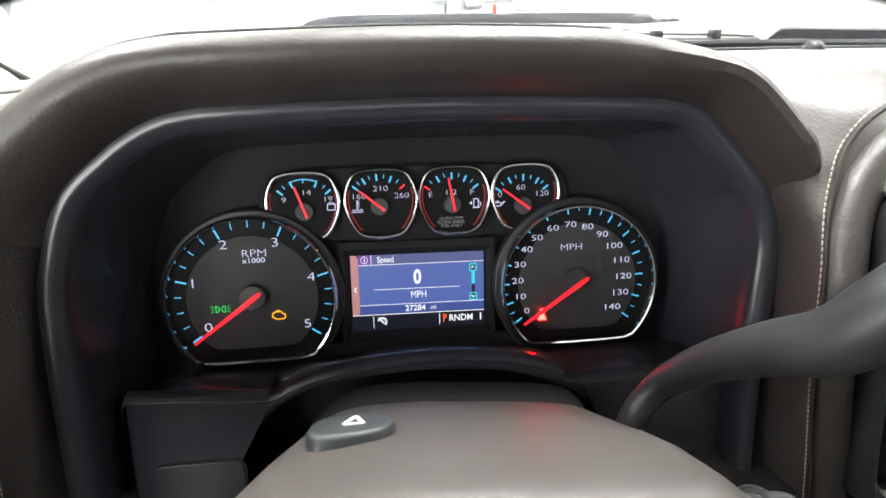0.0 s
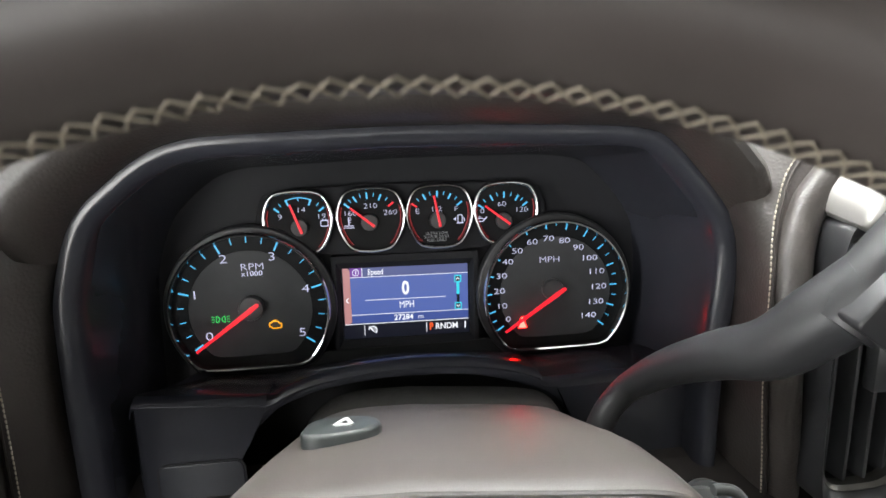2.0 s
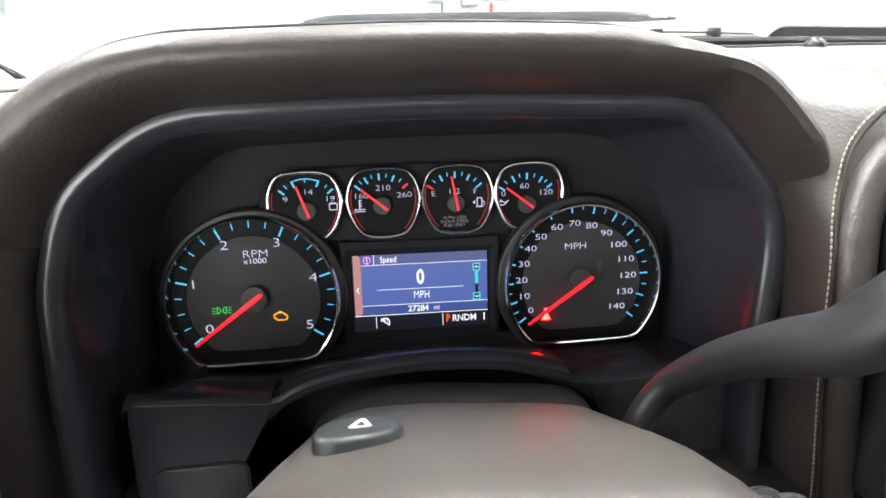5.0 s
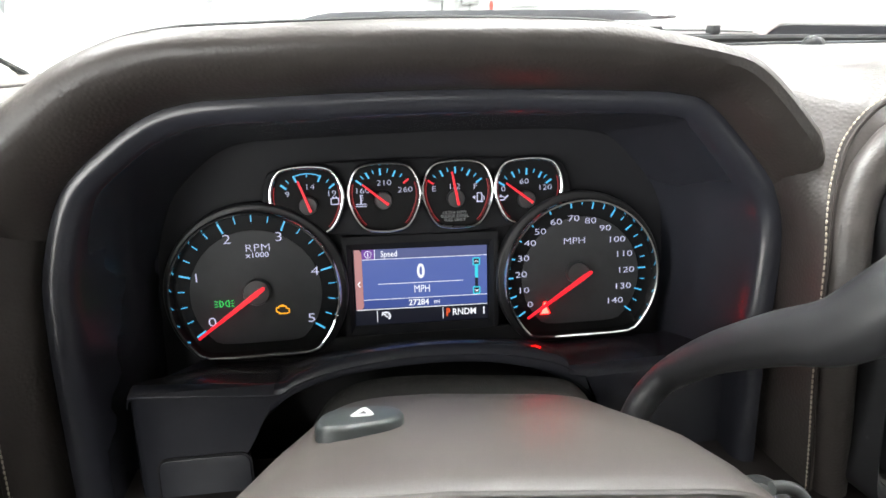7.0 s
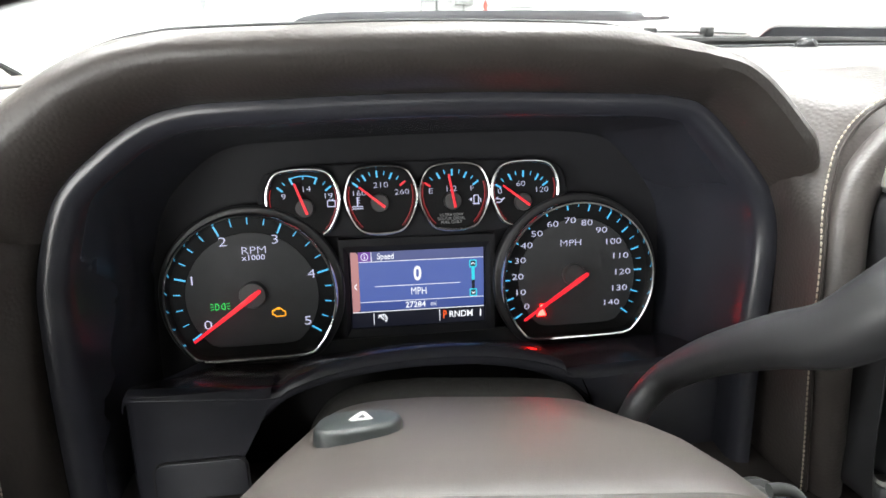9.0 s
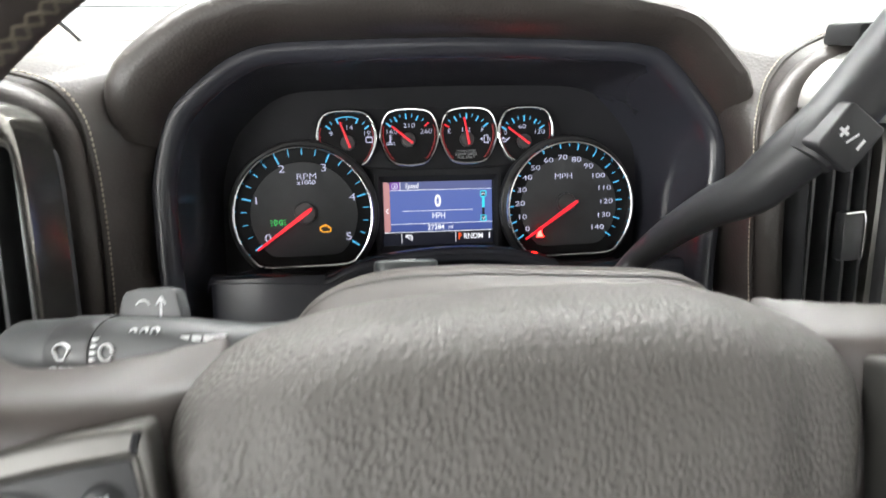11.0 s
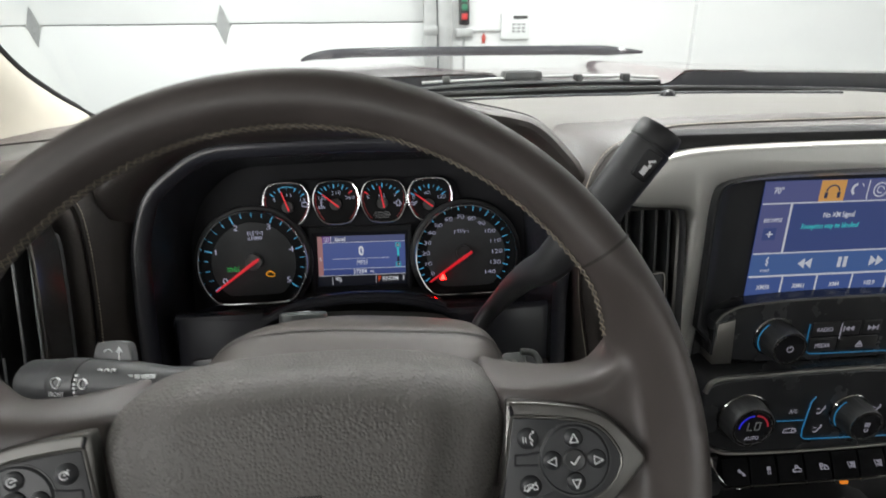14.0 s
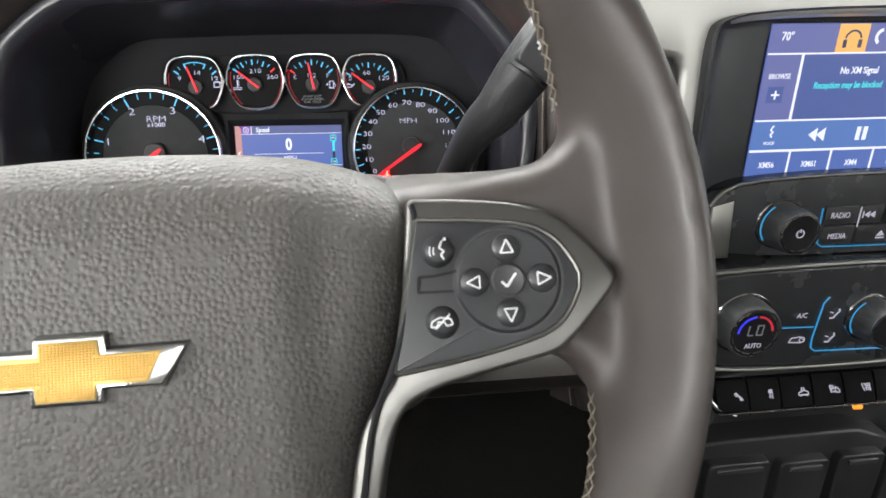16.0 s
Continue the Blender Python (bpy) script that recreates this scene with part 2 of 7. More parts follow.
def prism(bm, pts, z0, z1, bevel=0.0):
    """Extruded outline in the local xy plane, its top edge rounded by bevel."""
    pts = [Vector((p[0], p[1], 0)) for p in pts]
    cx = sum((p for p in pts), Vector()) / len(pts)
    n = len(pts)
    rings = [[(p.x, p.y, z0) for p in pts]]
    if bevel:
        nor = []
        area = sum(pts[i].x * pts[(i + 1) % n].y - pts[(i + 1) % n].x * pts[i].y for i in range(n))
        sg = 1 if area > 0 else -1
        for i in range(n):
            d = pts[(i + 1) % n] - pts[i - 1]
            nor.append(Vector((d.y, -d.x, 0)).normalized() * sg)
        up = 1 if z1 > z0 else -1
        for f in (0.0, 0.3, 0.7, 1.0):
            a = f * math.pi / 2
            rings.append([(p.x - q.x * bevel * (1 - math.cos(a)), p.y - q.y * bevel * (1 - math.cos(a)), z1 - up * bevel * (1 - math.sin(a))) for p, q in zip(pts, nor)])
    else:
        rings.append([(p.x, p.y, z1) for p in pts])
    loft(bm, rings, cap=True)
    return bm


def offset(pts, d):
    """Outline moved outwards by d."""
    pts = [Vector((p[0], p[1])) for p in pts]
    n = len(pts)
    area = sum(pts[i].x * pts[(i + 1) % n].y - pts[(i + 1) % n].x * pts[i].y for i in range(n))
    sg = 1 if area > 0 else -1
    out = []
    for i in range(n):
        t = (pts[(i + 1) % n] - pts[i - 1])
        out.append(pts[i] + Vector((t.y, -t.x)).normalized() * sg * d)
    return out


def band(bm, outline, profile):
    """A frame round an outline: profile is (outwards, height) pairs, closed."""
    rings = []
    for d, z in profile:
        rings.append([(p.x, p.y, z) for p in offset(outline, d)])
    loft(bm, rings, loop=True)
    return bm


def sweep(bm, path, radius, n=12, cap=True, closed=False, flat=(1, 1)):
    """A round tube along a path; radius is one number or one for each point."""
    path = [Vector(p) for p in path]
    k = len(path)
    rad = radius if isinstance(radius, (list, tuple)) else [radius] * k
    rings = []
    ref = None
    for i in range(k):
        if closed:
            t = path[(i + 1) % k] - path[i - 1]
        else:
            t = path[min(i + 1, k - 1)] - path[max(i - 1, 0)]
        t.normalize()
        if ref is None:
            ref = t.orthogonal().normalized()
        ref = (ref - t * ref.dot(t)).normalized()
        b = t.cross(ref)
        rings.append([path[i] + (ref * math.cos(2 * math.pi * j / n) * flat[0] + b * math.sin(2 * math.pi * j / n) * flat[1]) * rad[i] for j in range(n)])
    loft(bm, rings, cap=cap and not closed, loop=closed)
    return bm


def lathe(bm, profile, n=40, m=None):
    """Turned about the local z axis: profile is (radius, height) pairs."""
    m = m or Matrix.Identity(4)
    rings = []
    for r, z in profile:
        rings.append([m @ Vector((max(r, 1e-5) * math.cos(2 * math.pi * j / n), max(r, 1e-5) * math.sin(2 * math.pi * j / n), z)) for j in range(n)])
    loft(bm, rings, cap=True)
    return bm


def rrect(x0, y0, x1, y1, r, n=4):
    """Rectangle with rounded corners."""
    pts = []
    for cx, cy, a0 in ((x1 - r, y1 - r, 0), (x0 + r, y1 - r, 90), (x0 + r, y0 + r, 180), (x1 - r, y0 + r, 270)):
        for k in range(n + 1):
            a = radians(a0 + 90 * k / n)
            pts.append((cx + r * math.cos(a), cy + r * math.sin(a)))
    return pts


def quad(bm, x0, y0, x1, y1, z, depth=0.0004):
    box(bm, ((x0 + x1) / 2, (y0 + y1) / 2, z), (abs(x1 - x0), abs(y1 - y0), depth))
    return bm


def bar(bm, a, b, w, z, depth=0.0004):
    """A flat stroke from a to b in the local xy plane."""
    a, b = Vector(a), Vector(b)
    d = b - a
    m = Matrix.Translation((*((a + b) / 2), z)) @ Matrix.Rotation(math.atan2(d.y, d.x), 4, "Z") @ Matrix.Diagonal((d.length, w, depth, 1))
    bmesh.ops.create_cube(bm, size=1.0, matrix=m)
    return bm


def stroke(bm, pts, w, z, closed=False, depth=0.0004):
    for i in range(len(pts) if closed else len(pts) - 1):
        bar(bm, pts[i][:2], pts[(i + 1) % len(pts)][:2], w, z, depth)
    return bm


def arc(cx, cy, r, a0, a1, n=16):
    return [(cx + r * math.cos(radians(a0 + (a1 - a0) * i / n)), cy + r * math.sin(radians(a0 + (a1 - a0) * i / n))) for i in range(n + 1)]


def words(body, size, x, y, z, mat, parent, name="lettering", shear=0.0, wide=1.0, bold=0.0, align="CENTER", turn=0.0, label=""):
    cu = bpy.data.curves.new(name, "FONT")
    cu.body, cu.size, cu.align_x, cu.align_y, cu.shear, cu.extrude, cu.offset = body, size, align, "CENTER", shear, 0.00015, bold
    cu.resolution_u = 3
    tmp = bpy.data.objects.new(name, cu)
    me = bpy.data.meshes.new_from_object(tmp)
    bpy.data.objects.remove(tmp)
    bpy.data.curves.remove(cu)
    me.name = name
    me.transform(Matrix.Translation((x, y, z)) @ Matrix.Rotation(radians(turn), 4, "Z") @ Matrix.Diagonal((wide, 1, 1, 1)))
    me.materials.clear()
    me.materials.append(mat)
    ob = new(name, me)
    ob.parent = parent
    if label:
        ob["label"] = label
    return ob

# ---- garage round the truck ----
FLOOR_Z, WALL_Y, CEIL_Z = 0.35, 3.4, 3.3


def slab(name, c, s, mat, label, category, bevel=0.0):
    bm = bmesh.new()
    box(bm, c, s, bevel)
    return tagged(part(name, bm, mat, smooth=bool(bevel)), label, category, kind="structure")


slab("floor", (0.4, 0, FLOOR_Z - 0.05), (8.4, 8.4, 0.1), CONCRETE, "grey sealed concrete garage floor", "floor")
slab("ceiling", (0.4, 0, CEIL_Z + 0.05), (8.4, 8.4, 0.1), WALL_WHITE, "white painted garage ceiling", "ceiling")
slab("wall_north", (1.35, WALL_Y + 0.1, 1.825), (1.9, 0.2, 2.95), WALL_WHITE, "white painted garage wall beside the roller door", "wall")
slab("wall_east", (3.4, 0, 1.825), (0.2, 7.0, 2.95), WALL_WHITE, "white painted garage side wall", "wall")
slab("wall_west", (-3.4, 0, 1.825), (0.2, 7.0, 2.95), WALL_WHITE, "white painted garage side wall", "wall")
slab("wall_south", (0, -3.6, 1.825), (7.0, 0.2, 2.95), WALL_WHITE, "white painted garage back wall", "wall")
slab("wall_corner", (2.67, WALL_Y + 0.06, 1.825), (1.5, 0.2, 2.95), WALL_WHITE, "white painted projecting wall beyond the corner", "wall")

for lx, ly, watts in GARAGE_LAMPS:
    lamp = thing("ceiling_lamp", "white fluorescent ceiling lamp with a glowing diffuser", "lamp", pose(lx, ly, CEIL_Z - 0.06), "garage ceiling lamps")
    bm = bmesh.new()
    box(bm, (0, 0, 0.035), (0.36, 1.3, 0.05), 0.01)
    part("housing", bm, DOOR_WHITE, lamp)
    bm = bmesh.new()
    box(bm, (0, 0, 0.0), (0.30, 1.2, 0.02), 0.004)
    part("diffuser", bm, LAMP_GLOW, lamp, "glowing white diffuser")
    area_lamp(lx, ly, CEIL_Z - 0.085, 0.3, 1.2, watts)

# glowing panes and lamps added out of view to light the cab from behind
for at, turn, watts in FILL_WINDOWS:
    win = tagged(thing("window", "white framed glowing window added unseen behind the truck to light the cab", "window", pose(*at, 0, 0, turn)), kind="structure")
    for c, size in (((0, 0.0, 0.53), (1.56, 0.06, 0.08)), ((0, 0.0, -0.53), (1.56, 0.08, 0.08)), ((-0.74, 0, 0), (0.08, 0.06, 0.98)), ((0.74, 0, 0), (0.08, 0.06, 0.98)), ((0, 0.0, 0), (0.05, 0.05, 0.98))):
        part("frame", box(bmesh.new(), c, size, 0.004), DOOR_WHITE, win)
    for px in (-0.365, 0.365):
        part("pane", box(bmesh.new(), (px, 0.004, 0), (0.68, 0.008, 0.98)), LAMP_GLOW, win, "pane glowing as added fill light", smooth=False)
    fill_lamp = area_lamp(0, 0, 0, 1.4, 0.96, watts)
    fill_lamp.name = fill_lamp.data.name = "rear_fill_light"
    fill_lamp.matrix_world = pose(*at, 0, 0, turn) @ pose(0, 0.034, 0, 90, 0, 0)

# sectional garage door
gdoor = tagged(thing("garage_door", "white sectional garage door with steel hinges", "garage door", pose(-1.5, WALL_Y, 0)), kind="structure")
for k in range(5):
    bm = bmesh.new()
    box(bm, (0, 0.025, 0.35 + 0.262 + k * 0.515 - 0.0), (3.6, 0.05, 0.509), 0.006)
    part("panel", bm, DOOR_WHITE, gdoor)
HINGE = material("grey_zinc_hinge", (0.34, 0.35, 0.35), 0.55, 0.3, vary=0.12, vary_size=0.03)
for hx in (0.55, -0.5, -1.45):
    for hz in (1.377, 1.892, 2.407):
        bm = bmesh.new()
        prism(bm, mm([(0, 110), (34, 14), (48, 0), (34, -14), (0, -110), (-34, -14), (-48, 0), (-34, 14)]), 0, 0.004)
        h = part("hinge", bm, HINGE, gdoor, "diamond-shaped galvanised hinge", m=pose(hx + 0.03, -0.0045, hz, 90))
track = tagged(thing("door_track", "galvanised steel door track post beside the garage door", "track", pose(0.33, WALL_Y - 0.06, FLOOR_Z)), kind="structure")
bm = bmesh.new()
box(bm, (-0.045, 0, 1.45), (0.075, 0.05, 2.9), 0.004)
part("rail", bm, GALV, track)
bm = bmesh.new()
box(bm, (0.045, 0.02, 1.45), (0.085, 0.03, 2.9), 0.004)
part("jamb", bm, GALV, track)
bm = bmesh.new()
box(bm, (-0.045, -0.028, 1.50), (0.085, 0.012, 0.05), 0.002)
part("bracket", bm, GALV, track)

box_thing = thing("door_control_box", "black push-button door control with green and red buttons", "control box", pose(0.49, WALL_Y, 1.955))
bm = bmesh.new()
box(bm, (0, -0.025, 0.01), (0.06, 0.05, 0.17), 0.006)
part("housing", bm, BLACK, box_thing)
for k, mt in ((0.055, material("green_button", (0.03, 0.25, 0.12), 0.4)), (0.01, material("green_button_dark", (0.02, 0.20, 0.10), 0.4)), (-0.04, material("red_button", (0.6, 0.03, 0.03), 0.4))):
    bm = bmesh.new()
    box(bm, (0, -0.053, k + 0.01), (0.034, 0.012, 0.034), 0.003)
    part("button", bm, mt, box_thing)
junction = thing("junction_box", "grey steel junction box with a conduit", "junction box", pose(0.49, WALL_Y, 1.835))
bm = bmesh.new()
box(bm, (0, -0.02, 0), (0.10, 0.04, 0.05), 0.004)
part("housing", bm, GALV, junction)
bm = bmesh.new()
sweep(bm, [(0.05, -0.012, 0.01), (0.24, -0.012, 0.012)], 0.007, 8)
sweep(bm, [(0.0, -0.012, -0.02), (0.0, -0.012, -1.2)], 0.007, 8)
part("conduit", bm, GALV, junction)
keypad = thing("alarm_keypad", "white wall keypad with a small dark display", "keypad", pose(0.80, WALL_Y, 1.87))
bm = bmesh.new()
box(bm, (0, -0.015, 0), (0.17, 0.03, 0.15), 0.008)
part("housing", bm, DOOR_WHITE, keypad)
bm = bmesh.new()
box(bm, (0.03, -0.032, 0.05), (0.085, 0.006, 0.016), 0.001)
part("display", bm, CHARCOAL, keypad)
for i in range(3):
    for j in range(3):
        bm = bmesh.new()
        box(bm, (-0.01 + i * 0.03, -0.032, 0.01 - j * 0.02), (0.02, 0.006, 0.012), 0.001)
        part("key", bm, GREY_PRINT, keypad)
tag = thing("red_pull_tag", "small red tag hanging on the wall", "tag", pose(0.612, WALL_Y, 1.805))
bm = bmesh.new()
prism(bm, mm([(0, 30), (14, 5), (8, -30), (-8, -30), (-14, 5)]), 0, 0.006, 0.001)
part("tag_plate", bm, material("red_tag", (0.5, 0.08, 0.06), 0.5), tag, m=pose(0, -0.002, 0, 90))

# ---- truck body outside the glass ----
TX = 0.40  # the truck's middle


def hood_z(x, y):
    # a shallow V-shaped valley down the middle, two raised shoulders, sides that fall away
    a = abs(x - TX)
    half = 0.136 + 0.16 * (y - 0.8)
    rise = max(0.0, min(1.0, (a - half) / 0.042))
    rise = rise * rise * (3 - 2 * rise)
    fall = max(0.0, min(1.0, (a - 0.60) / 0.24))
    return 1.7155 + 0.0235 * rise - 0.015 * max(0.0, a - 0.17) / 0.64 - 0.105 * fall ** 1.5 - 0.012 * (y - 0.8) - 0.03 * max(0, y - 1.75) ** 2 * 8


# the hood, cowl and wiper stand a seventh larger and farther than drawn below
OUTER = Matrix.Translation((0, -0.2, 1.822)) @ Matrix.Scale(1.15, 4) @ Matrix.Translation((0, 0.2, -1.822))
hood = thing("truck_hood", "glossy dark red truck hood reflecting the white garage", "hood", OUTER, kind="structure")
bm = bmesh.new()
xs = [TX - 0.98 + 1.96 * i / 160 for i in range(161)]
ys = [0.80 + 1.22 * j / 24 for j in range(25)]
loft(bm, [[(x, y, hood_z(x, y)) for x in xs] for y in ys] + [[(x, 2.06, hood_z(x, 2.02) - 0.25) for x in xs]], closed=False)
part("hood_panel", bm, PAINT, hood)
bm = bmesh.new()
pts = spline([(TX - 0.66, 1.84, 1.735), (TX - 0.62, 1.90, 1.749), (TX - 0.50, 1.95, 1.7575), (TX - 0.2, 1.97, 1.759), (TX + 0.2, 1.97, 1.758), (TX + 0.38, 1.95, 1.7560), (TX + 0.49, 1.92, 1.7515), (TX + 0.555, 1.88, 1.747)], 6)
slim = [min(1.0, 0.25 + 0.75 * min(k, len(pts) - 1 - k) / 9) for k in range(len(pts))]
loft(bm, [[p + Vector((0, 0.0, -0.019 * f)), p + Vector((0, 0.004, -0.018 * f)), p + Vector((0, 0.004, 0.013 * f)), p + Vector((0, -0.002, 0.015 * f)), p + Vector((0, -0.006, 0.0))] for p, f in zip(pts, slim)], cap=True)
defl = tagged(part("bug_deflector", bm, SMOKE, m=OUTER), "smoked acrylic bug deflector along the hood's front edge", "deflector")

cowl = thing("cowl_panel", "black plastic cowl below the windshield", "cowl", OUTER, kind="structure")
bm = bmesh.new()
rows = []
for i in range(121):
    x = TX - 0.86 + 1.72 * i / 120
    e = (x - TX) / 0.86
    yb = 0.70 - 0.12 * e * e
    zb = 1.713 - 0.050 * e * e
    rows.append([(x, yb - 0.01, zb - 0.03), (x, yb, zb - 0.004), (x, yb + 0.05, zb - 0.012), (x, 0.775, zb + 0.002), (x, 0.797, max(zb - 0.004, hood_z(x, 0.80) - 0.003)), (x, 0.803, hood_z(x, 0.80) - 0.004), (x, 0.83, hood_z(x, 0.83) - 0.03)])
loft(bm, rows, closed=False)
part("cowl_cover", bm, COWL_BLACK, cowl)
wiper = thing("windshield_wiper", "black windshield wiper resting along the glass base", "wiper", OUTER)
bm = bmesh.new()
sweep(bm, spline([(0.03, 0.735, 1.712), (0.18, 0.735, 1.722), (0.36, 0.745, 1.724), (0.50, 0.743, 1.722)], 6), 0.0042, 8)
part("blade", bm, CHARCOAL, wiper)
bm = bmesh.new()
sweep(bm, spline([(0.10, 0.745, 1.727), (0.3, 0.755, 1.733), (0.42, 0.757, 1.732), (0.50, 0.755, 1.729)], 6), 0.0026, 8)
part("arm", bm, GALV, wiper)
bm = bmesh.new()
box(bm, (0.268, 0.765, 1.732), (0.065, 0.04, 0.022), 0.006)
part("pivot_cover", bm, CHARCOAL, wiper)
for wx in (0.14, 0.36, 0.44):
    bm = bmesh.new()
    box(bm, (wx, 0.748, 1.731), (0.012, 0.018, 0.012), 0.002)
    part("clip", bm, CHARCOAL, wiper)

# ---- cab shell ----
cab = tagged(thing("cab_shell", "truck cab roof, doors and rear wall round the driver", "truck cab"), kind="structure")
bm = bmesh.new()
box(bm, (TX, -0.65, 2.10), (1.7, 1.55, 0.04), 0.01)
part("roof", bm, LINER, cab)
# unseen header, reaching forward to keep the overhead lamps off the column
bm = bmesh.new()
box(bm, (TX, 0.185, 2.035), (1.5, 0.17, 0.07), 0.01)
part("shading_header", bm, LINER, cab)
for c, size in (((TX, -1.45, 1.21), (1.7, 0.05, 0.82)), ((TX, -1.45, 2.06), (1.7, 0.05, 0.09)), ((TX - 0.77, -1.45, 1.818), (0.16, 0.05, 0.39)), ((TX + 0.77, -1.45, 1.818), (0.16, 0.05, 0.39))):
    part("rear_wall", box(bmesh.new(), c, size, 0.01), LINER, cab)
bm = bmesh.new()
box(bm, (TX, -0.4, 0.88), (1.75, 2.2, 0.05), 0.01)
part("cab_floor", bm, CLOTH, cab)
for sx in (-1, 1):
    bm = bmesh.new()
    box(bm, (TX + sx * 0.86, -0.35, 1.245), (0.05, 2.2, 0.71), 0.02)
    part("door", bm, COLUMN_SKIN, cab)
bm = bmesh.new()
box(bm, (TX, 0.74, 1.25), (1.75, 0.03, 0.85), 0.01)
part("firewall", bm, CLOTH, cab)

# windshield
FRIT = material("glass_frit", (0.012, 0.012, 0.013), 0.4)
GLASS = material("windshield_glass", (0.97, 0.99, 0.98), 0.0)
GLASS.node_tree.nodes["Principled BSDF"].inputs["Transmission Weight"].default_value = 1.0
GLASS.node_tree.nodes["Principled BSDF"].inputs["IOR"].default_value = 1.28
screen_glass = tagged(thing("windshield", "clear raked windshield glass above the dashboard", "windshield"), kind="structure")
bm = bmesh.new()
rings = []
for k in range(17):
    e = (k - 8) / 8
    lo_, hi_ = Vector((TX + 0.80 * e, 0.700 - 0.12 * e * e, 1.706 - 0.03 * e * e)), Vector((TX + 0.70 * e, 0.272 - 0.09 * e * e, 1.995))
    th = Vector((0, 0.0032, 0.0040))
    rings.append([lo_.lerp(hi_, t) + Vector((0, 0.012, 0.018)) * (4 * t * (1 - t)) for t in (0, 0.2, 0.4, 0.6, 0.8, 1)] + [lo_.lerp(hi_, t) + Vector((0, 0.012, 0.018)) * (4 * t * (1 - t)) + th for t in (1, 0.8, 0.6, 0.4, 0.2, 0)])
loft(bm, rings, cap=True)
pane = part("pane", bm, GLASS, screen_glass)
bm = bmesh.new()
sweep(bm, [(TX + 0.80 * k / 20, 0.694 - 0.12 * (k / 20) ** 2, 1.7105 - 0.03 * (k / 20) ** 2) for k in range(-20, 21)], 0.0050, 8)
part("lower_frit", bm, FRIT, screen_glass, "black band along the glass base")
pane.visible_shadow = False

# A-pillars, windshield frame
pill = tagged(thing("a_pillar", "beige trimmed windshield pillar with a grab handle recess", "pillar"), kind="structure")


def pillar_mesh(sx):
    """Trim between the glass edge E and the door edge L; sx mirrors it about the truck's middle."""
    E = spline([(-0.345, 0.640, 1.672), (-0.338, 0.600, 1.692), (-0.329, 0.500, 1.732), (-0.315, 0.420, 1.768), (-0.283, 0.315, 1.824), (-0.245, 0.210, 1.874), (-0.185, 0.020, 1.955), (-0.150, -0.10, 2.02), (-0.14, -0.16, 2.09)], 5)
    L = spline([(-0.350, 0.330, 1.660), (-0.352, 0.315, 1.690), (-0.358, 0.280, 1.730), (-0.360, 0.245, 1.770), (-0.356, 0.180, 1.830), (-0.346, 0.110, 1.890), (-0.320, -0.03, 1.975), (-0.30, -0.14, 2.04), (-0.29, -0.20, 2.10)], 5)
    bm = bmesh.new()
    rings = []
    for k, (e, l) in enumerate(zip(E, L)):
        fl = max(0.0, 1 - k / 9) ** 2
        ring = []
        bul = Vector((0.020 + 0.015 * fl, -0.022 - 0.01 * fl, -0.010))
        for t, b in ((0, 0), (0.06, 0.35), (0.2, 0.8), (0.4, 1.0), (0.6, 0.95), (0.8, 0.7), (0.94, 0.3), (1, 0)):
            ring.append(e.lerp(l, t) + bul * b)
        ring.append(l + Vector((-0.05, 0.03, 0.02)))
        ring.append(e + Vector((-0.05, 0.03, 0.02)))
        ring.append(e + Vector((-0.006, 0.006, 0.004)))
        rings.append([(p.x if sx > 0 else 2 * TX - p.x, p.y, p.z) for p in ring])
    loft(bm, rings, cap=True)
    return bm


part("pillar_trim", pillar_mesh(1), PILLAR, pill)
bm = bmesh.new()
hp = spline([(-0.297, 0.305, 1.742), (-0.296, 0.290, 1.752), (-0.292, 0.25, 1.790), (-0.286, 0.20, 1.828), (-0.278, 0.13, 1.872), (-0.262, 0.05, 1.925)], 5)
sweep(bm, hp, [0.006, 0.012, 0.016, 0.019, 0.020] + [0.021] * (len(hp) - 5), 16, flat=(1.0, 0.62))
part("grab_handle", bm, PILLAR, pill, "beige moulded grab handle")
bm = bmesh.new()
sweep(bm, spline([(-0.352, 0.64, 1.668), (-0.343, 0.605, 1.692), (-0.333, 0.505, 1.733), (-0.319, 0.424, 1.769), (-0.287, 0.319, 1.825), (-0.249, 0.214, 1.875)], 5), [0.011 - 0.006 * ease(k / 8) for k in range(26)], 8)
part("glass_gasket", bm, RUBBER, pill)
bm = bmesh.new()
sweep(bm, spline([(-0.366, 0.330, 1.655), (-0.372, 0.275, 1.735), (-0.372, 0.180, 1.835), (-0.360, 0.105, 1.895), (-0.33, -0.04, 1.98)], 5), 0.013, 10)
part("door_seal", bm, RUBBER, pill, "black rubber door seal")
pill2 = tagged(thing("a_pillar", "beige trimmed windshield pillar", "pillar"), kind="structure")
part("pillar_trim", pillar_mesh(-1), PILLAR, pill2)
sail = tagged(thing("door_sail_panel", "black door corner panel behind the pillar", "door panel"), kind="structure")
bm = bmesh.new()
prism(bm, [(0.60, 1.55), (0.55, 1.68), (0.45, 1.80), (0.36, 1.90), (0.28, 1.90), (0.28, 1.55)], 0.0, 0.03, 0.004)
part("panel", bm, RUBBER, sail, m=Matrix(((0, 0, 1, -0.435), (1, 0, 0, 0), (0, 1, 0, 0), (0, 0, 0, 1))))

# ---- dashboard ----
dash = tagged(thing("dashboard", "brown leather-grained dashboard with contrast stitching", "dashboard"), kind="structure")


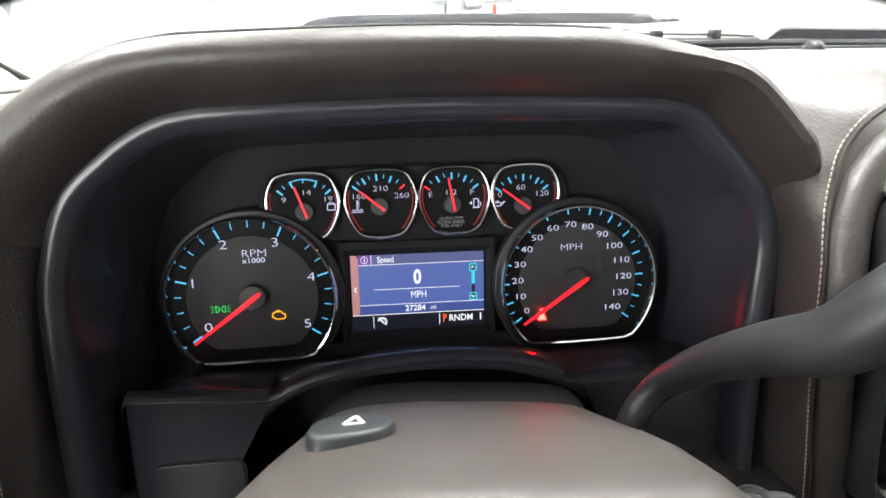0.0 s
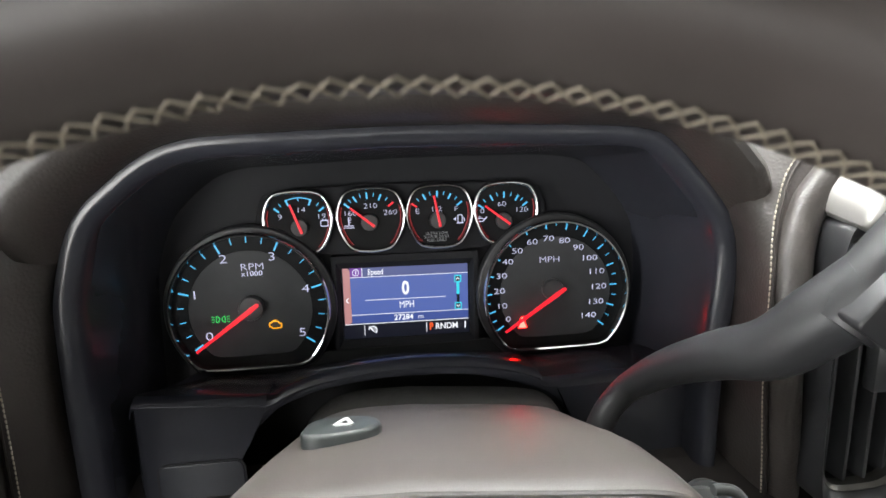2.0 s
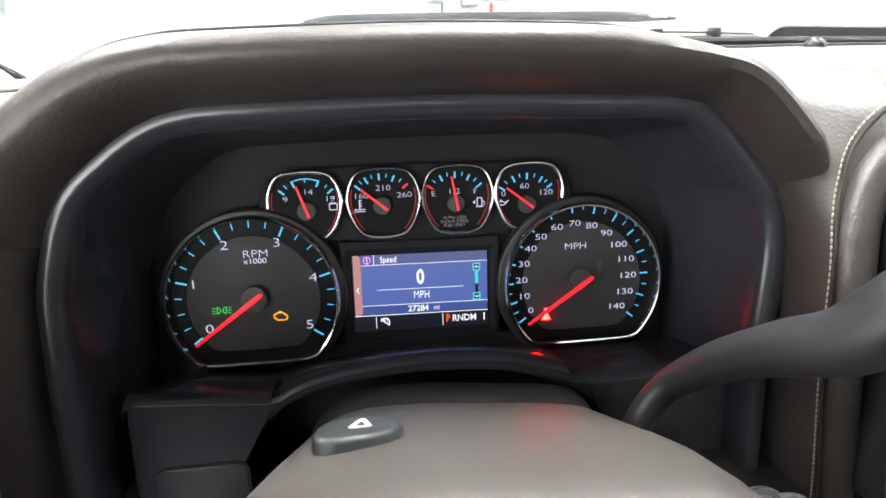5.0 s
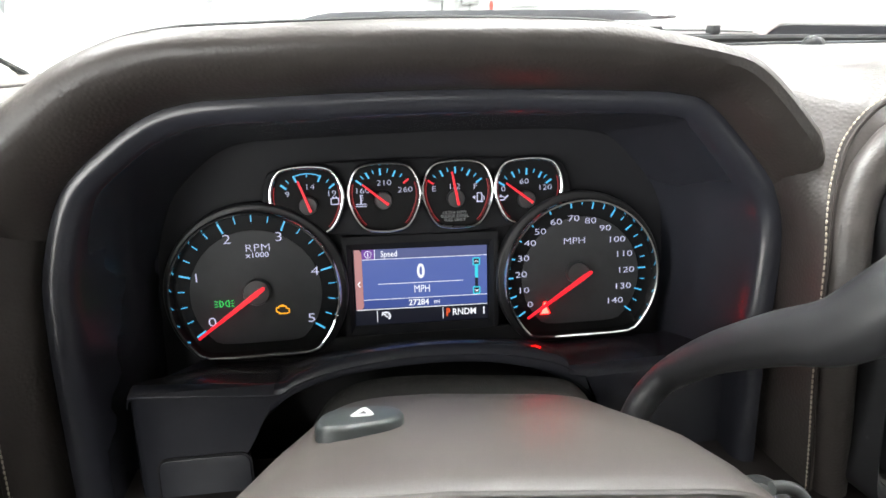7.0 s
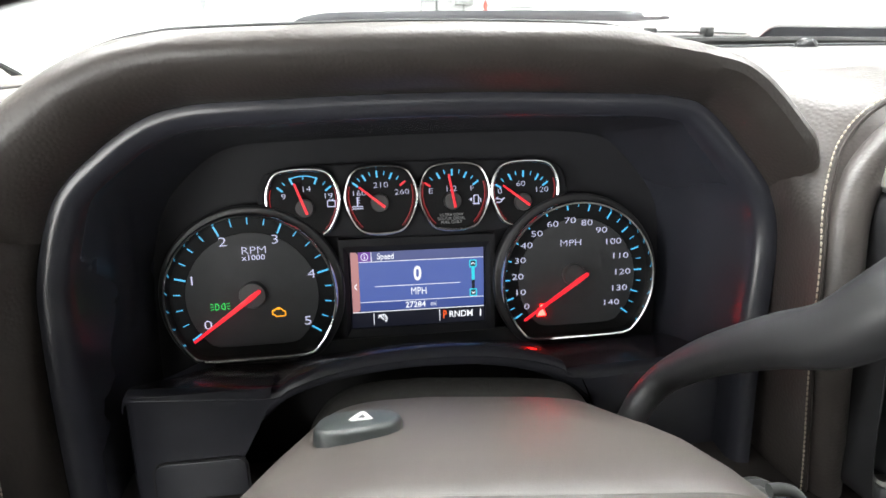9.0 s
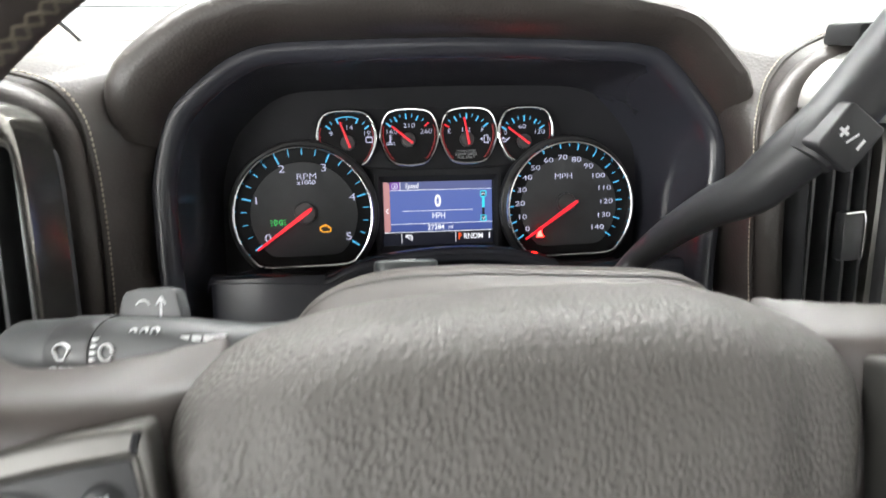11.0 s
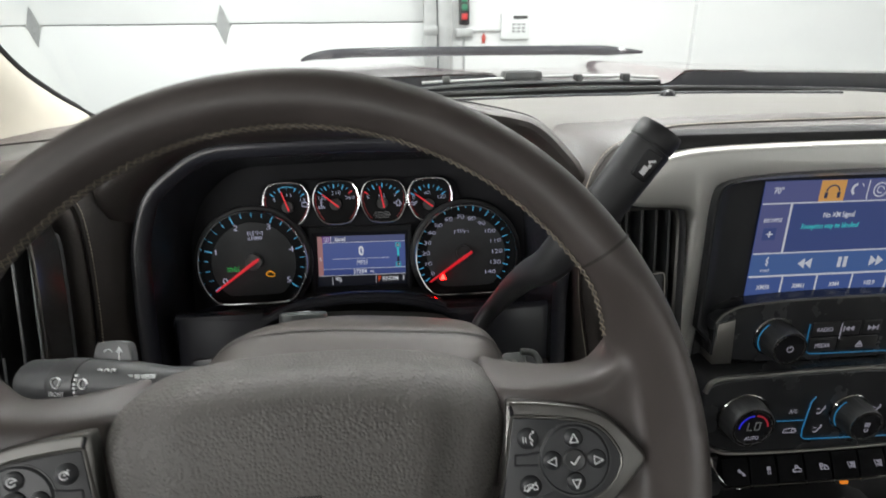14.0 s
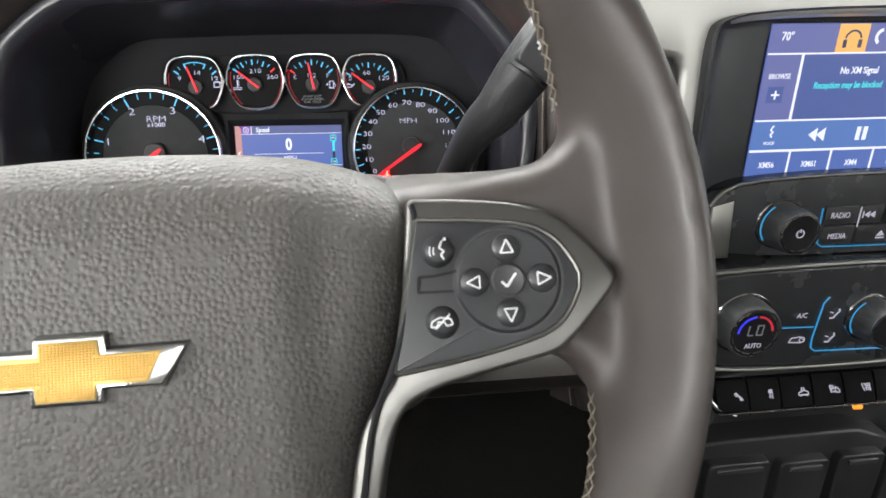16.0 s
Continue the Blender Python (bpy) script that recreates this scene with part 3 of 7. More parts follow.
def edge_y(x):
    if x < 0.0:
        return 0.268 + 0.082 * ease((x + 0.27) / 0.10)
    return 0.35 - 0.075 * ease((x - 0.215) / 0.11)


def top_z(x):
    if x < 0:
        return 1.7075 - 0.0125 * min(1, (-x / 0.36)) ** 1.5
    return 1.7075 + 0.002 * min(1, x / 0.3) - 0.02 * max(0, (x - 0.75) / 0.4)


def dash_z(x, y):
    """Height of the dash top, which falls a little towards the glass."""
    return top_z(x) - 0.0045 * ease((y - 0.40) / 0.27)


bm = bmesh.new()
rows = []
for i in range(121):
    x = TX - 0.80 + 1.60 * i / 120
    e = (x - TX) / 0.8
    ye, z0 = edge_y(x), top_z(x)
    yb = 0.685 - 0.11 * e * e
    rows.append([(x, yb + 0.01, z0 - 0.03), (x, yb, z0 - 0.008), (x, yb - 0.012, dash_z(x, yb)), (x, yb - 0.06, dash_z(x, yb - 0.06)), (x, 0.5, dash_z(x, 0.5)), (x, max(ye + 0.07, 0.40), z0), (x, ye + 0.035, z0), (x, ye + 0.018, z0 - 0.003), (x, ye + 0.006, z0 - 0.009), (x, ye, z0 - 0.018), (x, ye + 0.004, z0 - 0.028), (x, ye + 0.03, z0 - 0.033), (x, ye + 0.12, z0 - 0.034)])
loft(bm, rows, closed=False)
part("dash_top", bm, DASH_SKIN, dash)

# gauge hood round the cluster
CL = pose(0.018, 0.3706, 1.5738, 77.5, 0, 1.4)
TRIM = [(-194, -190), (-197, -60), (-197, 0), (-194, 30), (-181, 67), (-157, 90), (-137, 103), (-118, 109), (-90, 111), (10, 113), (112, 110), (146, 107), (163, 100), (186, 76), (204, 52), (210, 28), (208, -10), (203, -60), (198, -190)]
trim_line = spline([(u / 1000, v / 1000, 0.083) for u, v in TRIM], 5)


def out_normals(pts):
    res = []
    for i in range(len(pts)):
        d = pts[min(i + 1, len(pts) - 1)] - pts[max(i - 1, 0)]
        res.append(Vector((-d.y, d.x, 0)).normalized())
    return res


def hood_wide(x):
    """The roll is a little fuller on the door side and slimmer beside the lever."""
    return 1 + 0.12 * ease((-x - 0.115) / 0.055) - 0.24 * ease((x - 0.085) / 0.07)


trim_nor = out_normals(trim_line)
cluster = thing("instrument_cluster", "black instrument cluster with chrome-ringed gauges and a blue display", "instrument cluster", CL)
visor = thing("gauge_hood", "brown padded leather hood arching over the instrument cluster", "gauge hood", CL)
sec = [(0, -0.02), (0, 0.001), (0.0015, 0.010), (0.005, 0.020), (0.010, 0.0280), (0.016, 0.0325), (0.022, 0.0330), (0.0270, 0.0300), (0.0305, 0.0240), (0.0325, 0.0150), (0.0335, 0.004), (0.0342, -0.012), (0.0344, -0.03), (0.0345, -0.05), (0.0345, -0.075), (0.028, -0.11), (0.018, -0.14), (0.0, -0.12)]
bm = bmesh.new()
rings = []
for p, n in zip(trim_line, trim_nor):
    if p.y < 0.040:
        continue
    f = min(1.0, max(0.02, (p.y - 0.040) / 0.030)) ** 0.5
    wide = hood_wide(p.x)
    flank = max(0.0, (abs(n.x) - 0.3) / 0.7)
    rings.append([p + n * (o * wide * (0.45 + 0.55 * f) + flank * 0.030 * ease((-0.005 - h) / 0.07) * (o > 0.03)) + Vector((0, 0, h * f if h > 0 else h)) for o, h in sec])
loft(bm, rings, cap=True)
part("hood_pad", bm, LEATHER, visor)
line = []
for p, n in zip(trim_line, trim_nor):
    if p.y > 0.050:
        f = min(1.0, (p.y - 0.040) / 0.030) ** 0.5
        line.append(p + n * 0.0334 * hood_wide(p.x) * (0.45 + 0.55 * f) + Vector((0, 0, 0.011 * f)))
part("hood_seam", sweep(bmesh.new(), line, 0.0013, 6), RUBBER, visor, "dark seam behind the hood")

# dark shroud funnel
BACK = [(-180, -190), (-178, -60), (-176, 0), (-172, 28), (-160, 58), (-140, 78), (-124, 88), (-108, 92), (-84, 93), (10, 95), (104, 94), (132, 91), (146, 86), (166, 66), (180, 46), (185, 26), (186, -10), (184, -60), (182, -190)]
back_line = spline([(u / 1000, v / 1000, -0.010) for u, v in BACK], 5)
bm = bmesh.new()
rows = []
for p, q, n in zip(trim_line, back_line, trim_nor):
    rows.append([p + n * 0.003 + Vector((0, 0, -0.006)), p + n * 0.0015 + Vector((0, 0, 0.0005)), p + Vector((0, 0, 0.0022)), p - n * 0.0030 + Vector((0, 0, 0.0026)), p - n * 0.0070 + Vector((0, 0, 0.0018)), p - n * 0.0105 + Vector((0, 0, -0.0010)), p - n * 0.0122 + Vector((0, 0, -0.0050)), p - n * 0.0126 + Vector((0, 0, -0.012)), (p - n * 0.0120).lerp(q, 0.35), (p - n * 0.0100).lerp(q, 0.70), (p - n * 0.006).lerp(q, 0.92), q])
loft(bm, rows, closed=False)
part("shroud", bm, SHROUD, cluster, "navy-black satin plastic shroud")
bm = bmesh.new()
loft(bm, [[(u / 995, v / 995, -0.0102) for u, v in BACK], [(u / 995, v / 995, -0.03) for u, v in BACK]], cap=True)
part("back_panel", bm, MASK_BLACK, cluster, smooth=False)


# ---- steering wheel ----
WH = pose(0.013, 0.007, 1.596, 66, 0, -1.3) @ pose(0, 0, 0, 0, 0, 1.5)
wheel = thing("steering_wheel", "brown leather steering wheel with silver-trimmed switch spokes", "steering wheel", WH)
RIM_R, TUBE_R, TUBE_D = 0.1783, 0.0142, 0.0172


def rim_point(a, q, lift=0.0):
    d = Vector((math.sin(a), math.cos(a), 0))
    z = (TUBE_D + lift) * math.sin(q) * (1.0 if math.sin(q) > 0 else 0.6)
    # the rim is dished on its inner side where the spokes run into it
    dev = abs(math.degrees(math.asin(max(-1, min(1, math.cos(a))))))
    w = max(0.0, min(1.0, (33 - dev) / 21 if math.cos(a) > 0 else (30 - dev) / 20))
    w = w * w * (3 - 2 * w)
    f = max(0.0, min(1.0, (0.55 - math.cos(q)) / 1.55))
    deep = 0.035 if math.cos(a) > 0 else 0.035 - 0.013 * max(0.0, min(1.0, (dev - 5) / 16))
    z -= w * deep * f * f * (3 - 2 * f)
    return d * (RIM_R + (TUBE_R + lift) * math.cos(q)) + Vector((0, 0, z))


rim_bm = bmesh.new()
loft(rim_bm, [[rim_point(2 * math.pi * i / 200, 2 * math.pi * j / 24) for j in range(24)] for i in range(200)], loop=True)
# leather joints across the rim
SEAM = material("leather_seam", (0.030, 0.024, 0.021), 0.6)
for ang in (57, -57, 125, -125):
    bm = bmesh.new()
    a0 = radians(ang)
    loft(bm, [[rim_point(a0 + k, 2 * math.pi * j / 22, 0.0002) for j in range(22)] for k in (-0.004, -0.002, 0.002, 0.004)])
    part("rim_seam", bm, SEAM, wheel)
# crossed stitching along the inside of the rim
random.seed(4)
bm = bmesh.new()
N = 250
for i in range(N):
    a = 2 * math.pi * i / N
    deg = math.degrees(a)
    if 70 < deg < 104 or 256 < deg < 290:
        continue
    st = 2 * math.pi / N
    q0, q1 = math.pi - 0.36, math.pi - 0.10
    for (aa, qa, bb, qb) in ((a, q0, a + st * 1.15, q1), (a + st * 0.15, q1, a + st, q0)):
        p, q = rim_point(aa, qa, 0.0006), rim_point(bb, qb, 0.0006)
        j = Vector([random.uniform(-0.0002, 0.0002) for _ in range(3)])
        sweep(bm, [p + j, (p + q) / 2 + Vector((0, 0, 0.0006)), q + j], [0.00024, 0.00034, 0.00024], 5)
tagged(part("stitching", bm, RIM_THREAD, wheel, "cream crossed stitching"), kind="stuff")

# upper spokes in leather
for s in (1, -1):
    up = spline([(92, 33, 0), (104, 33, 0), (120, 33, 0), (138, 34.5, 0), (150, 37, 0), (158, 44, 0), (166, 56, 0)], 4)
    lo = spline([(92, -25, 0), (104, -27, 0), (120, -30, 0), (140, -29.5, 0), (150, -31.5, 0), (157, -37, 0), (163, -47, 0)], 4)
    rings = []
    for p, q in zip(up, lo):
        p, q = Vector((p.x * s, p.y, 0)) / 1000, Vector((q.x * s, q.y, 0)) / 1000
        f = max(0.0, (abs(p.x) - 0.100) / 0.063)
        near = max(0.0, min(1.0, (0.132 - abs(p.x)) / 0.036))
        zt = -0.0180 + 0.0015 * f - 0.018 * near * near
        ze = zt + 0.004 * f ** 3
        d = (p - q).normalized()
        out = Vector((s * 0.014 * f ** 3, 0, 0))
        rings.append([p + Vector((0, 0.011 * (1 - f), zt - 0.034)), p + d * 0.001 + Vector((0, 0, zt - 0.012)), p - d * 0.002 + Vector((0, 0, ze - 0.004)), p - d * 0.008 + Vector((0, 0, ze)), p.lerp(q, 0.25) + out + Vector((0, 0, zt)), p.lerp(q, 0.5) + out * 1.15 + Vector((0, 0, zt)), p.lerp(q, 0.75) + out + Vector((0, 0, zt)), q + d * 0.008 + Vector((0, 0, ze)), q + d * 0.002 + Vector((0, 0, ze - 0.004)), q + Vector((0, 0, zt - 0.012)), q + Vector((0, 0, zt - 0.022))])
    loft(rim_bm, rings, cap=True)
rim = part("rim", rim_bm, RIM_LEATHER, wheel, "brown leather rim and upper spokes")
rm = rim.modifiers.new("blend", "REMESH")
rm.mode, rm.voxel_size, rm.use_smooth_shade = "VOXEL", 0.0018, True
sm = rim.modifiers.new("soften", "SMOOTH")
sm.factor, sm.iterations = 0.5, 40

# airbag cover
PAD = [(0, 49), (50, 47), (84, 40), (99, 30.5), (104, 19), (102, 3), (97, -18), (92, -32), (85, -46), (81, -70), (75, -98), (62, -120), (34, -130), (0, -132)]
PAD = PAD + [(-x, y) for x, y in PAD[-2:0:-1]]
pad_out = [Vector((p.x, p.y)) / 1000 for p in chaikin([(x, y, 0) for x, y in PAD], 2)]
cen = Vector((0, -0.035))
bm = bmesh.new()
rings = []
for f, z in ((1.0, -0.050), (1.0, -0.034), (0.990, -0.0285), (0.972, -0.0245), (0.94, -0.0200), (0.90, -0.0165), (0.86, -0.0142), (0.82, -0.0124), (0.78, -0.0116), (0.74, -0.0112), (0.70, -0.0109), (0.66, -0.0107), (0.62, -0.0105), (0.58, -0.0103), (0.54, -0.0102), (0.5, -0.0101), (0.3, -0.0095), (0.02, -0.0092)):
    ring = []
    for p in pad_out:
        q = cen + (p - cen) * f
        # the top edge falls away behind a soft crease
        back = 0.15 * max(0.0, q.y - 0.014)
        s = max(0.0, min(1.0, (abs(q.x) - 0.058 - 0.10 * max(0, q.y)) / 0.017))
        deep = 0.004 * max(0.0, min(1.0, (-0.030 - z) / 0.020)) * max(0.0, min(1.0, q.y / 0.02))
        ring.append((q.x, q.y + deep, z - back - 0.0048 * s * s * (3 - 2 * s)))
    rings.append(ring)
loft(bm, rings, cap=True)
cover = part("airbag_cover", bm, PAD_SKIN, wheel)
# black cords stand for the shade in the gaps beside the airbag cover
for s in (1, -1):
    gap = [Vector((p.x + s * 0.0006, p.y, -0.0168)) for p in pad_out if p.x * s > 0.074 and -0.100 < p.y < 0.024]
    part("pad_gap_shade", sweep(bmesh.new(), sorted(gap, key=lambda p: p.y), 0.0011, 6), MASK_BLACK, wheel, "black cord for the shade in the gap beside the airbag cover")
words("AIRBAG", 0.0085, -0.004, -0.0905, -0.0087, PAD_SKIN, cover, "embossed_word", wide=1.1)
part("embossed_symbol", stroke(bmesh.new(), mm([(-9, -74), (1, -74), (1, -80), (-9, -80)]), 0.0009, -0.0088, True), PAD_SKIN, cover, smooth=False)

# badge: a slanted cross outline in chrome with a gold field
BADGE = [(-9.6, 10.4), (10.6, 10.4), (11.0, 5.9), (34.2, 5.9), (27.0, -6.3), (9.8, -6.3), (9.4, -10.4), (-10.6, -10.4), (-11.0, -5.9), (-34.2, -5.9), (-27.0, 6.3), (-9.8, 6.3)]
badge = part("badge", prism(bmesh.new(), mm(BADGE), -0.013, -0.0045, 0.0012), CHROME, wheel, "chrome slanted-cross badge", m=pose(-0.0015, -0.0213, -0.0024))
part("badge_base", prism(bmesh.new(), offset(mm(BADGE), 0.0009), -0.016, -0.0070, 0.0005), BLACK, badge, "black badge base")
GOLD_IN = [(-7.9, 8.8), (8.8, 8.8), (9.3, 4.3), (27.2, 4.3), (22.6, -4.7), (8.1, -4.7), (7.7, -8.8), (-8.8, -8.8), (-9.3, -4.3), (-27.2, -4.3), (-22.6, 4.7), (-8.1, 4.7)]
part("gold_field", prism(bmesh.new(), mm(GOLD_IN), -0.006, -0.0038, 0.0006), GOLD, badge, "gold textured field")
bm = bmesh.new()
for iy in range(-11, 12):
    for ix in range(-26, 27):
        x, y = ix * 1.0 + 0.0, iy * 0.78
        inside = (abs(x - 0.4 * (y / 8)) < 7.8 and abs(y) < 8.2) or (abs(y) < 3.9 and abs(x - 0.5 * y) < 24.3)
        if inside:
            c = Vector((x, y, -3.8)) / 1000
            v = [bm.verts.new(c + Vector(d) / 1000) for d in ((-0.42, -0.33, 0), (0.42, -0.33, 0), (0.42, 0.33, 0), (-0.42, 0.33, 0), (0, 0, 0.6))]
            for k in range(4):
                bm.faces.new((v[k], v[(k + 1) % 4], v[4]))
tagged(part("gold_studs", bm, GOLD, badge, smooth=False), kind="stuff")

# switch panels on the spokes
SW_OUT = [(100.0, 20.0), (100.6, 25.2), (106, 24.9), (124, 23.6), (141, 20.6), (150, 16.4), (158, 8.4), (164.5, 0.6), (168.0, -5.0), (164.5, -10.2), (159, -16.5), (153, -23.0), (147, -28.5), (124, -33.0), (101, -39.0), (93.5, -46.5), (88.8, -60), (84.8, -82), (79.8, -104), (70, -104), (75, -80), (79, -56), (84, -44), (92, -34.5), (95, -30)]
SW_IN = [(102.9, 15.0), (103.5, 17.6), (106, 17.5), (122, 16.4), (139, 14.0), (147, 9.8), (152.5, 2.5), (155.6, -5.0), (151, -15), (145, -20.5), (134, -24), (118, -27.6), (97.0, -31.0), (94.0, -31.5), (94.6, -29.0)]


def switch_panel(s):
    out = [(p.x * s, p.y) for p in chaikin([(x, y, 0) for x, y in SW_OUT], 2)]
    inn = [(p.x * s, p.y) for p in chaikin([(x, y, 0) for x, y in SW_IN], 1)]
    bz = part("spoke_trim", prism(bmesh.new(), [tuple(p) for p in mm(out)], -0.024, -0.0134, 0.0018), SATIN, wheel, "satin silver spoke trim")
    part("bright_bevel", band(bmesh.new(), [tuple(p) for p in mm(inn)], [(-0.0002, -0.0150), (-0.0002, -0.0124), (0.0006, -0.0121), (0.0013, -0.0130), (0.0013, -0.0150)]), DARK_SATIN, wheel, "thin satin bevel round the switch panel").matrix_basis = pose(0.132 * s, 0, -0.012) @ pose(0, 0, 0, 0, -6.5 * s, 0) @ pose(-0.132 * s, 0, 0.012)
    pl = part("switch_panel", prism(bmesh.new(), mm(inn), -0.020, -0.0120, 0.0008), PANEL_GREY, wheel, "dark grey switch panel")
    lean = pose(0.132 * s, 0, -0.012) @ pose(0, 0, 0, 0, -6.5 * s, 0) @ pose(-0.132 * s, 0, 0.012)
    bz.matrix_basis = lean
    pl.matrix_basis = lean
    cx, cy = 0.1322 * s, -0.0036
    z = -0.0120
    # the round control pad with its groove
    part("control_pad", lathe(bmesh.new(), [(0.0170, z - 0.002), (0.0170, z + 0.0004), (0.0160, z + 0.0012), (0.010, z + 0.0010), (0.0, z + 0.0008)], 40, pose(cx, cy, 0)), PANEL_GREY, pl)
    part("pad_groove", band(bmesh.new(), [(cx + 0.0174 * math.cos(2 * math.pi * k / 48), cy + 0.0174 * math.sin(2 * math.pi * k / 48)) for k in range(48)], [(-0.0003, z + 0.0001), (0.0005, z + 0.0001), (0.0005, z + 0.0004), (-0.0003, z + 0.0004)]), CHARCOAL, pl)
    bm = bmesh.new()
    stroke(bm, [(0.1165 * s, 0.0005), (0.1085 * s, -0.0008), (0.1035 * s, -0.0008), (0.1030 * s, -0.0058), (0.1160 * s, -0.0060)], 0.0009, z + 0.0002)
    part("panel_groove", bm, MASK_BLACK, pl)
    part("centre_button", lathe(bmesh.new(), [(0.0055, z), (0.0055, z + 0.0018), (0.0048, z + 0.0024), (0.002, z + 0.0016), (0, z + 0.0015)], 32, pose(cx, cy, 0)), CHARCOAL, pl)
    for dx, dy in ((0, 0.0104), (0.0108 * s, 0), (0, -0.0106), (-0.0108 * s, 0)):
        part("dome_button", lathe(bmesh.new(), [(0.0050, z), (0.0044, z + 0.0018), (0.0030, z + 0.0027), (0, z + 0.0030)], 24, pose(cx + dx, cy + dy, 0)), PANEL_GREY, pl)
    for dy in ((0.0072, -0.0158) if s > 0 else (0.0072,)):
        part("dome_button", lathe(bmesh.new(), [(0.0058, z - 0.001), (0.0048, z + 0.0012), (0.0030, z + 0.0022), (0, z + 0.0025)], 24, pose(0.1102 * s, dy, 0)), PANEL_GREY, pl)
    ink = bmesh.new()
    zi = z + 0.0031
    if s > 0:
        for ax, ay, r in ((cx, cy + 0.0104, 90), (cx + 0.0108, cy, 0), (cx, cy - 0.0106, -90), (cx - 0.0108, cy, 180)):
            tri = [(ax + 0.0026 * math.cos(radians(r + k)) * (1 if k == 0 else 1.0), ay + 0.0026 * math.sin(radians(r + k))) for k in (0, 128, 232)]
            stroke(ink, tri, 0.00055, zi, True)
        stroke(ink, [(cx - 0.0022, cy - 0.0003), (cx - 0.0006, cy - 0.0020), (cx + 0.0024, cy + 0.0021)], 0.0008, z + 0.0027)
        # talking head
        stroke(ink, [(0.1118, 0.0104), (0.1108, 0.0082), (0.1124, 0.0070), (0.1112, 0.0060), (0.1122, 0.0044)], 0.0006, z + 0.0027)
        ink2 = arc(0.1112, 0.0072, 0.0024, 150, 210, 4), arc(0.1112, 0.0072, 0.0036, 155, 205, 4)
        for a in ink2:
            stroke(ink, a, 0.0004, z + 0.0027)
        bar(ink, (0.1122, 0.0109), (0.1132, 0.0109), 0.001, z + 0.0027)
        # hung-up handset
        stroke(ink, [(0.1066, -0.0170), (0.1070, -0.0152), (0.1096, -0.0140), (0.1130, -0.0146), (0.1136, -0.0164), (0.1116, -0.0168), (0.1110, -0.0156), (0.1090, -0.0154), (0.1084, -0.0170)], 0.0005, z + 0.0026, True)
        bar(ink, (0.1080, -0.0176), (0.1128, -0.0132), 0.0006, z + 0.0027)
    else:
        for ax, ay in ((cx, cy + 0.0104), (cx + 0.0108, cy), (cx, cy - 0.0106), (cx - 0.0108, cy)):
            stroke(ink, arc(ax, ay, 0.0020, 20, 330, 10), 0.0006, zi)
            bar(ink, (ax - 0.0006, ay), (ax + 0.0022, ay + 0.0010), 0.0007, zi)
        stroke(ink, arc(-0.1102, 0.0072, 0.0019, 0, 320, 10), 0.0006, z + 0.0026)
        bar(ink, (-0.1102, 0.0072), (-0.1082, 0.0098), 0.0007, z + 0.0027)
    part("icon_print", ink, WHITE_PRINT, pl, "white printed icons", smooth=False)


switch_panel(1)
switch_panel(-1)
bm = bmesh.new()
lathe(bm, [(0.035, -0.095), (0.036, -0.06), (0.036, -0.048), (0.02, -0.047), (0, -0.047)], 48)
part("hub", bm, BLACK, wheel)

# ---- steering column ----
COL = pose(0.013, 0.007, 1.596, 66, 0, -1.3)
column = thing("steering_column", "brown moulded steering column cover behind the wheel", "steering column", COL)


def col_ring(s, wl, wr, top, low, n=64):
    """Rounded on the lock-free side, nearly square where the gear lever leaves it."""
    ring = []
    for k in range(n):
        a = 2 * math.pi * k / n
        c, sn = math.cos(a), math.sin(a)
        x = (wr if c > 0 else wl) * abs(c) ** (0.50 if c < 0 else 0.26) * (1 if c > 0 else -1)
        y = (top if sn > 0 else low) * abs(sn) ** (0.75 if c < 0 else 0.36) * (1 if sn > 0 else -1)
        ring.append((x, y - (0.004 * min(1.0, max(0.0, x / 0.07)) if sn > 0 else 0.0), -s))
    return ring


bm = bmesh.new()
loft(bm, [col_ring(*q) for q in ((0.088, 0.054, 0.070, 0.028, 0.05), (0.095, 0.076, 0.100, 0.043, 0.06), (0.112, 0.086, 0.110, 0.0515, 0.07), (0.122, 0.091, 0.115, 0.0565, 0.07), (0.127, 0.0925, 0.117, 0.0605, 0.07), (0.132, 0.0925, 0.117, 0.0625, 0.07), (0.15, 0.091, 0.117, 0.064, 0.07), (0.18, 0.086, 0.116, 0.0645, 0.07), (0.197, 0.083, 0.112, 0.0644, 0.07), (0.203, 0.082, 0.110, 0.0640, 0.07), (0.225, 0.078, 0.104, 0.0632, 0.07), (0.248, 0.074, 0.098, 0.0624, 0.07), (0.253, 0.072, 0.095, 0.0605, 0.07), (0.256, 0.068, 0.090, 0.056, 0.07))], cap=True)
part("column_cover", bm, COLUMN_SKIN, column)
bm = bmesh.new()
loft(bm, [col_ring(*q) for q in ((0.244, 0.068, 0.090, 0.055, 0.06), (0.258, 0.071, 0.095, 0.0620, 0.065), (0.275, 0.073, 0.098, 0.0648, 0.067), (0.286, 0.074, 0.099, 0.0650, 0.068), (0.294, 0.072, 0.096, 0.058, 0.066), (0.32, 0.066, 0.086, 0.045, 0.06))], cap=True)
part("felt_boot", bm, FELT, column, "black felt boot")
bm = bmesh.new()
loft(bm, [col_ring(*q) for q in ((0.124, 0.0915, 0.1172, 0.0588, 0.07), (0.125, 0.0921, 0.1178, 0.0596, 0.07), (0.126, 0.0921, 0.1177, 0.0598, 0.07))])
part("cover_joint", bm, SEAM, column)
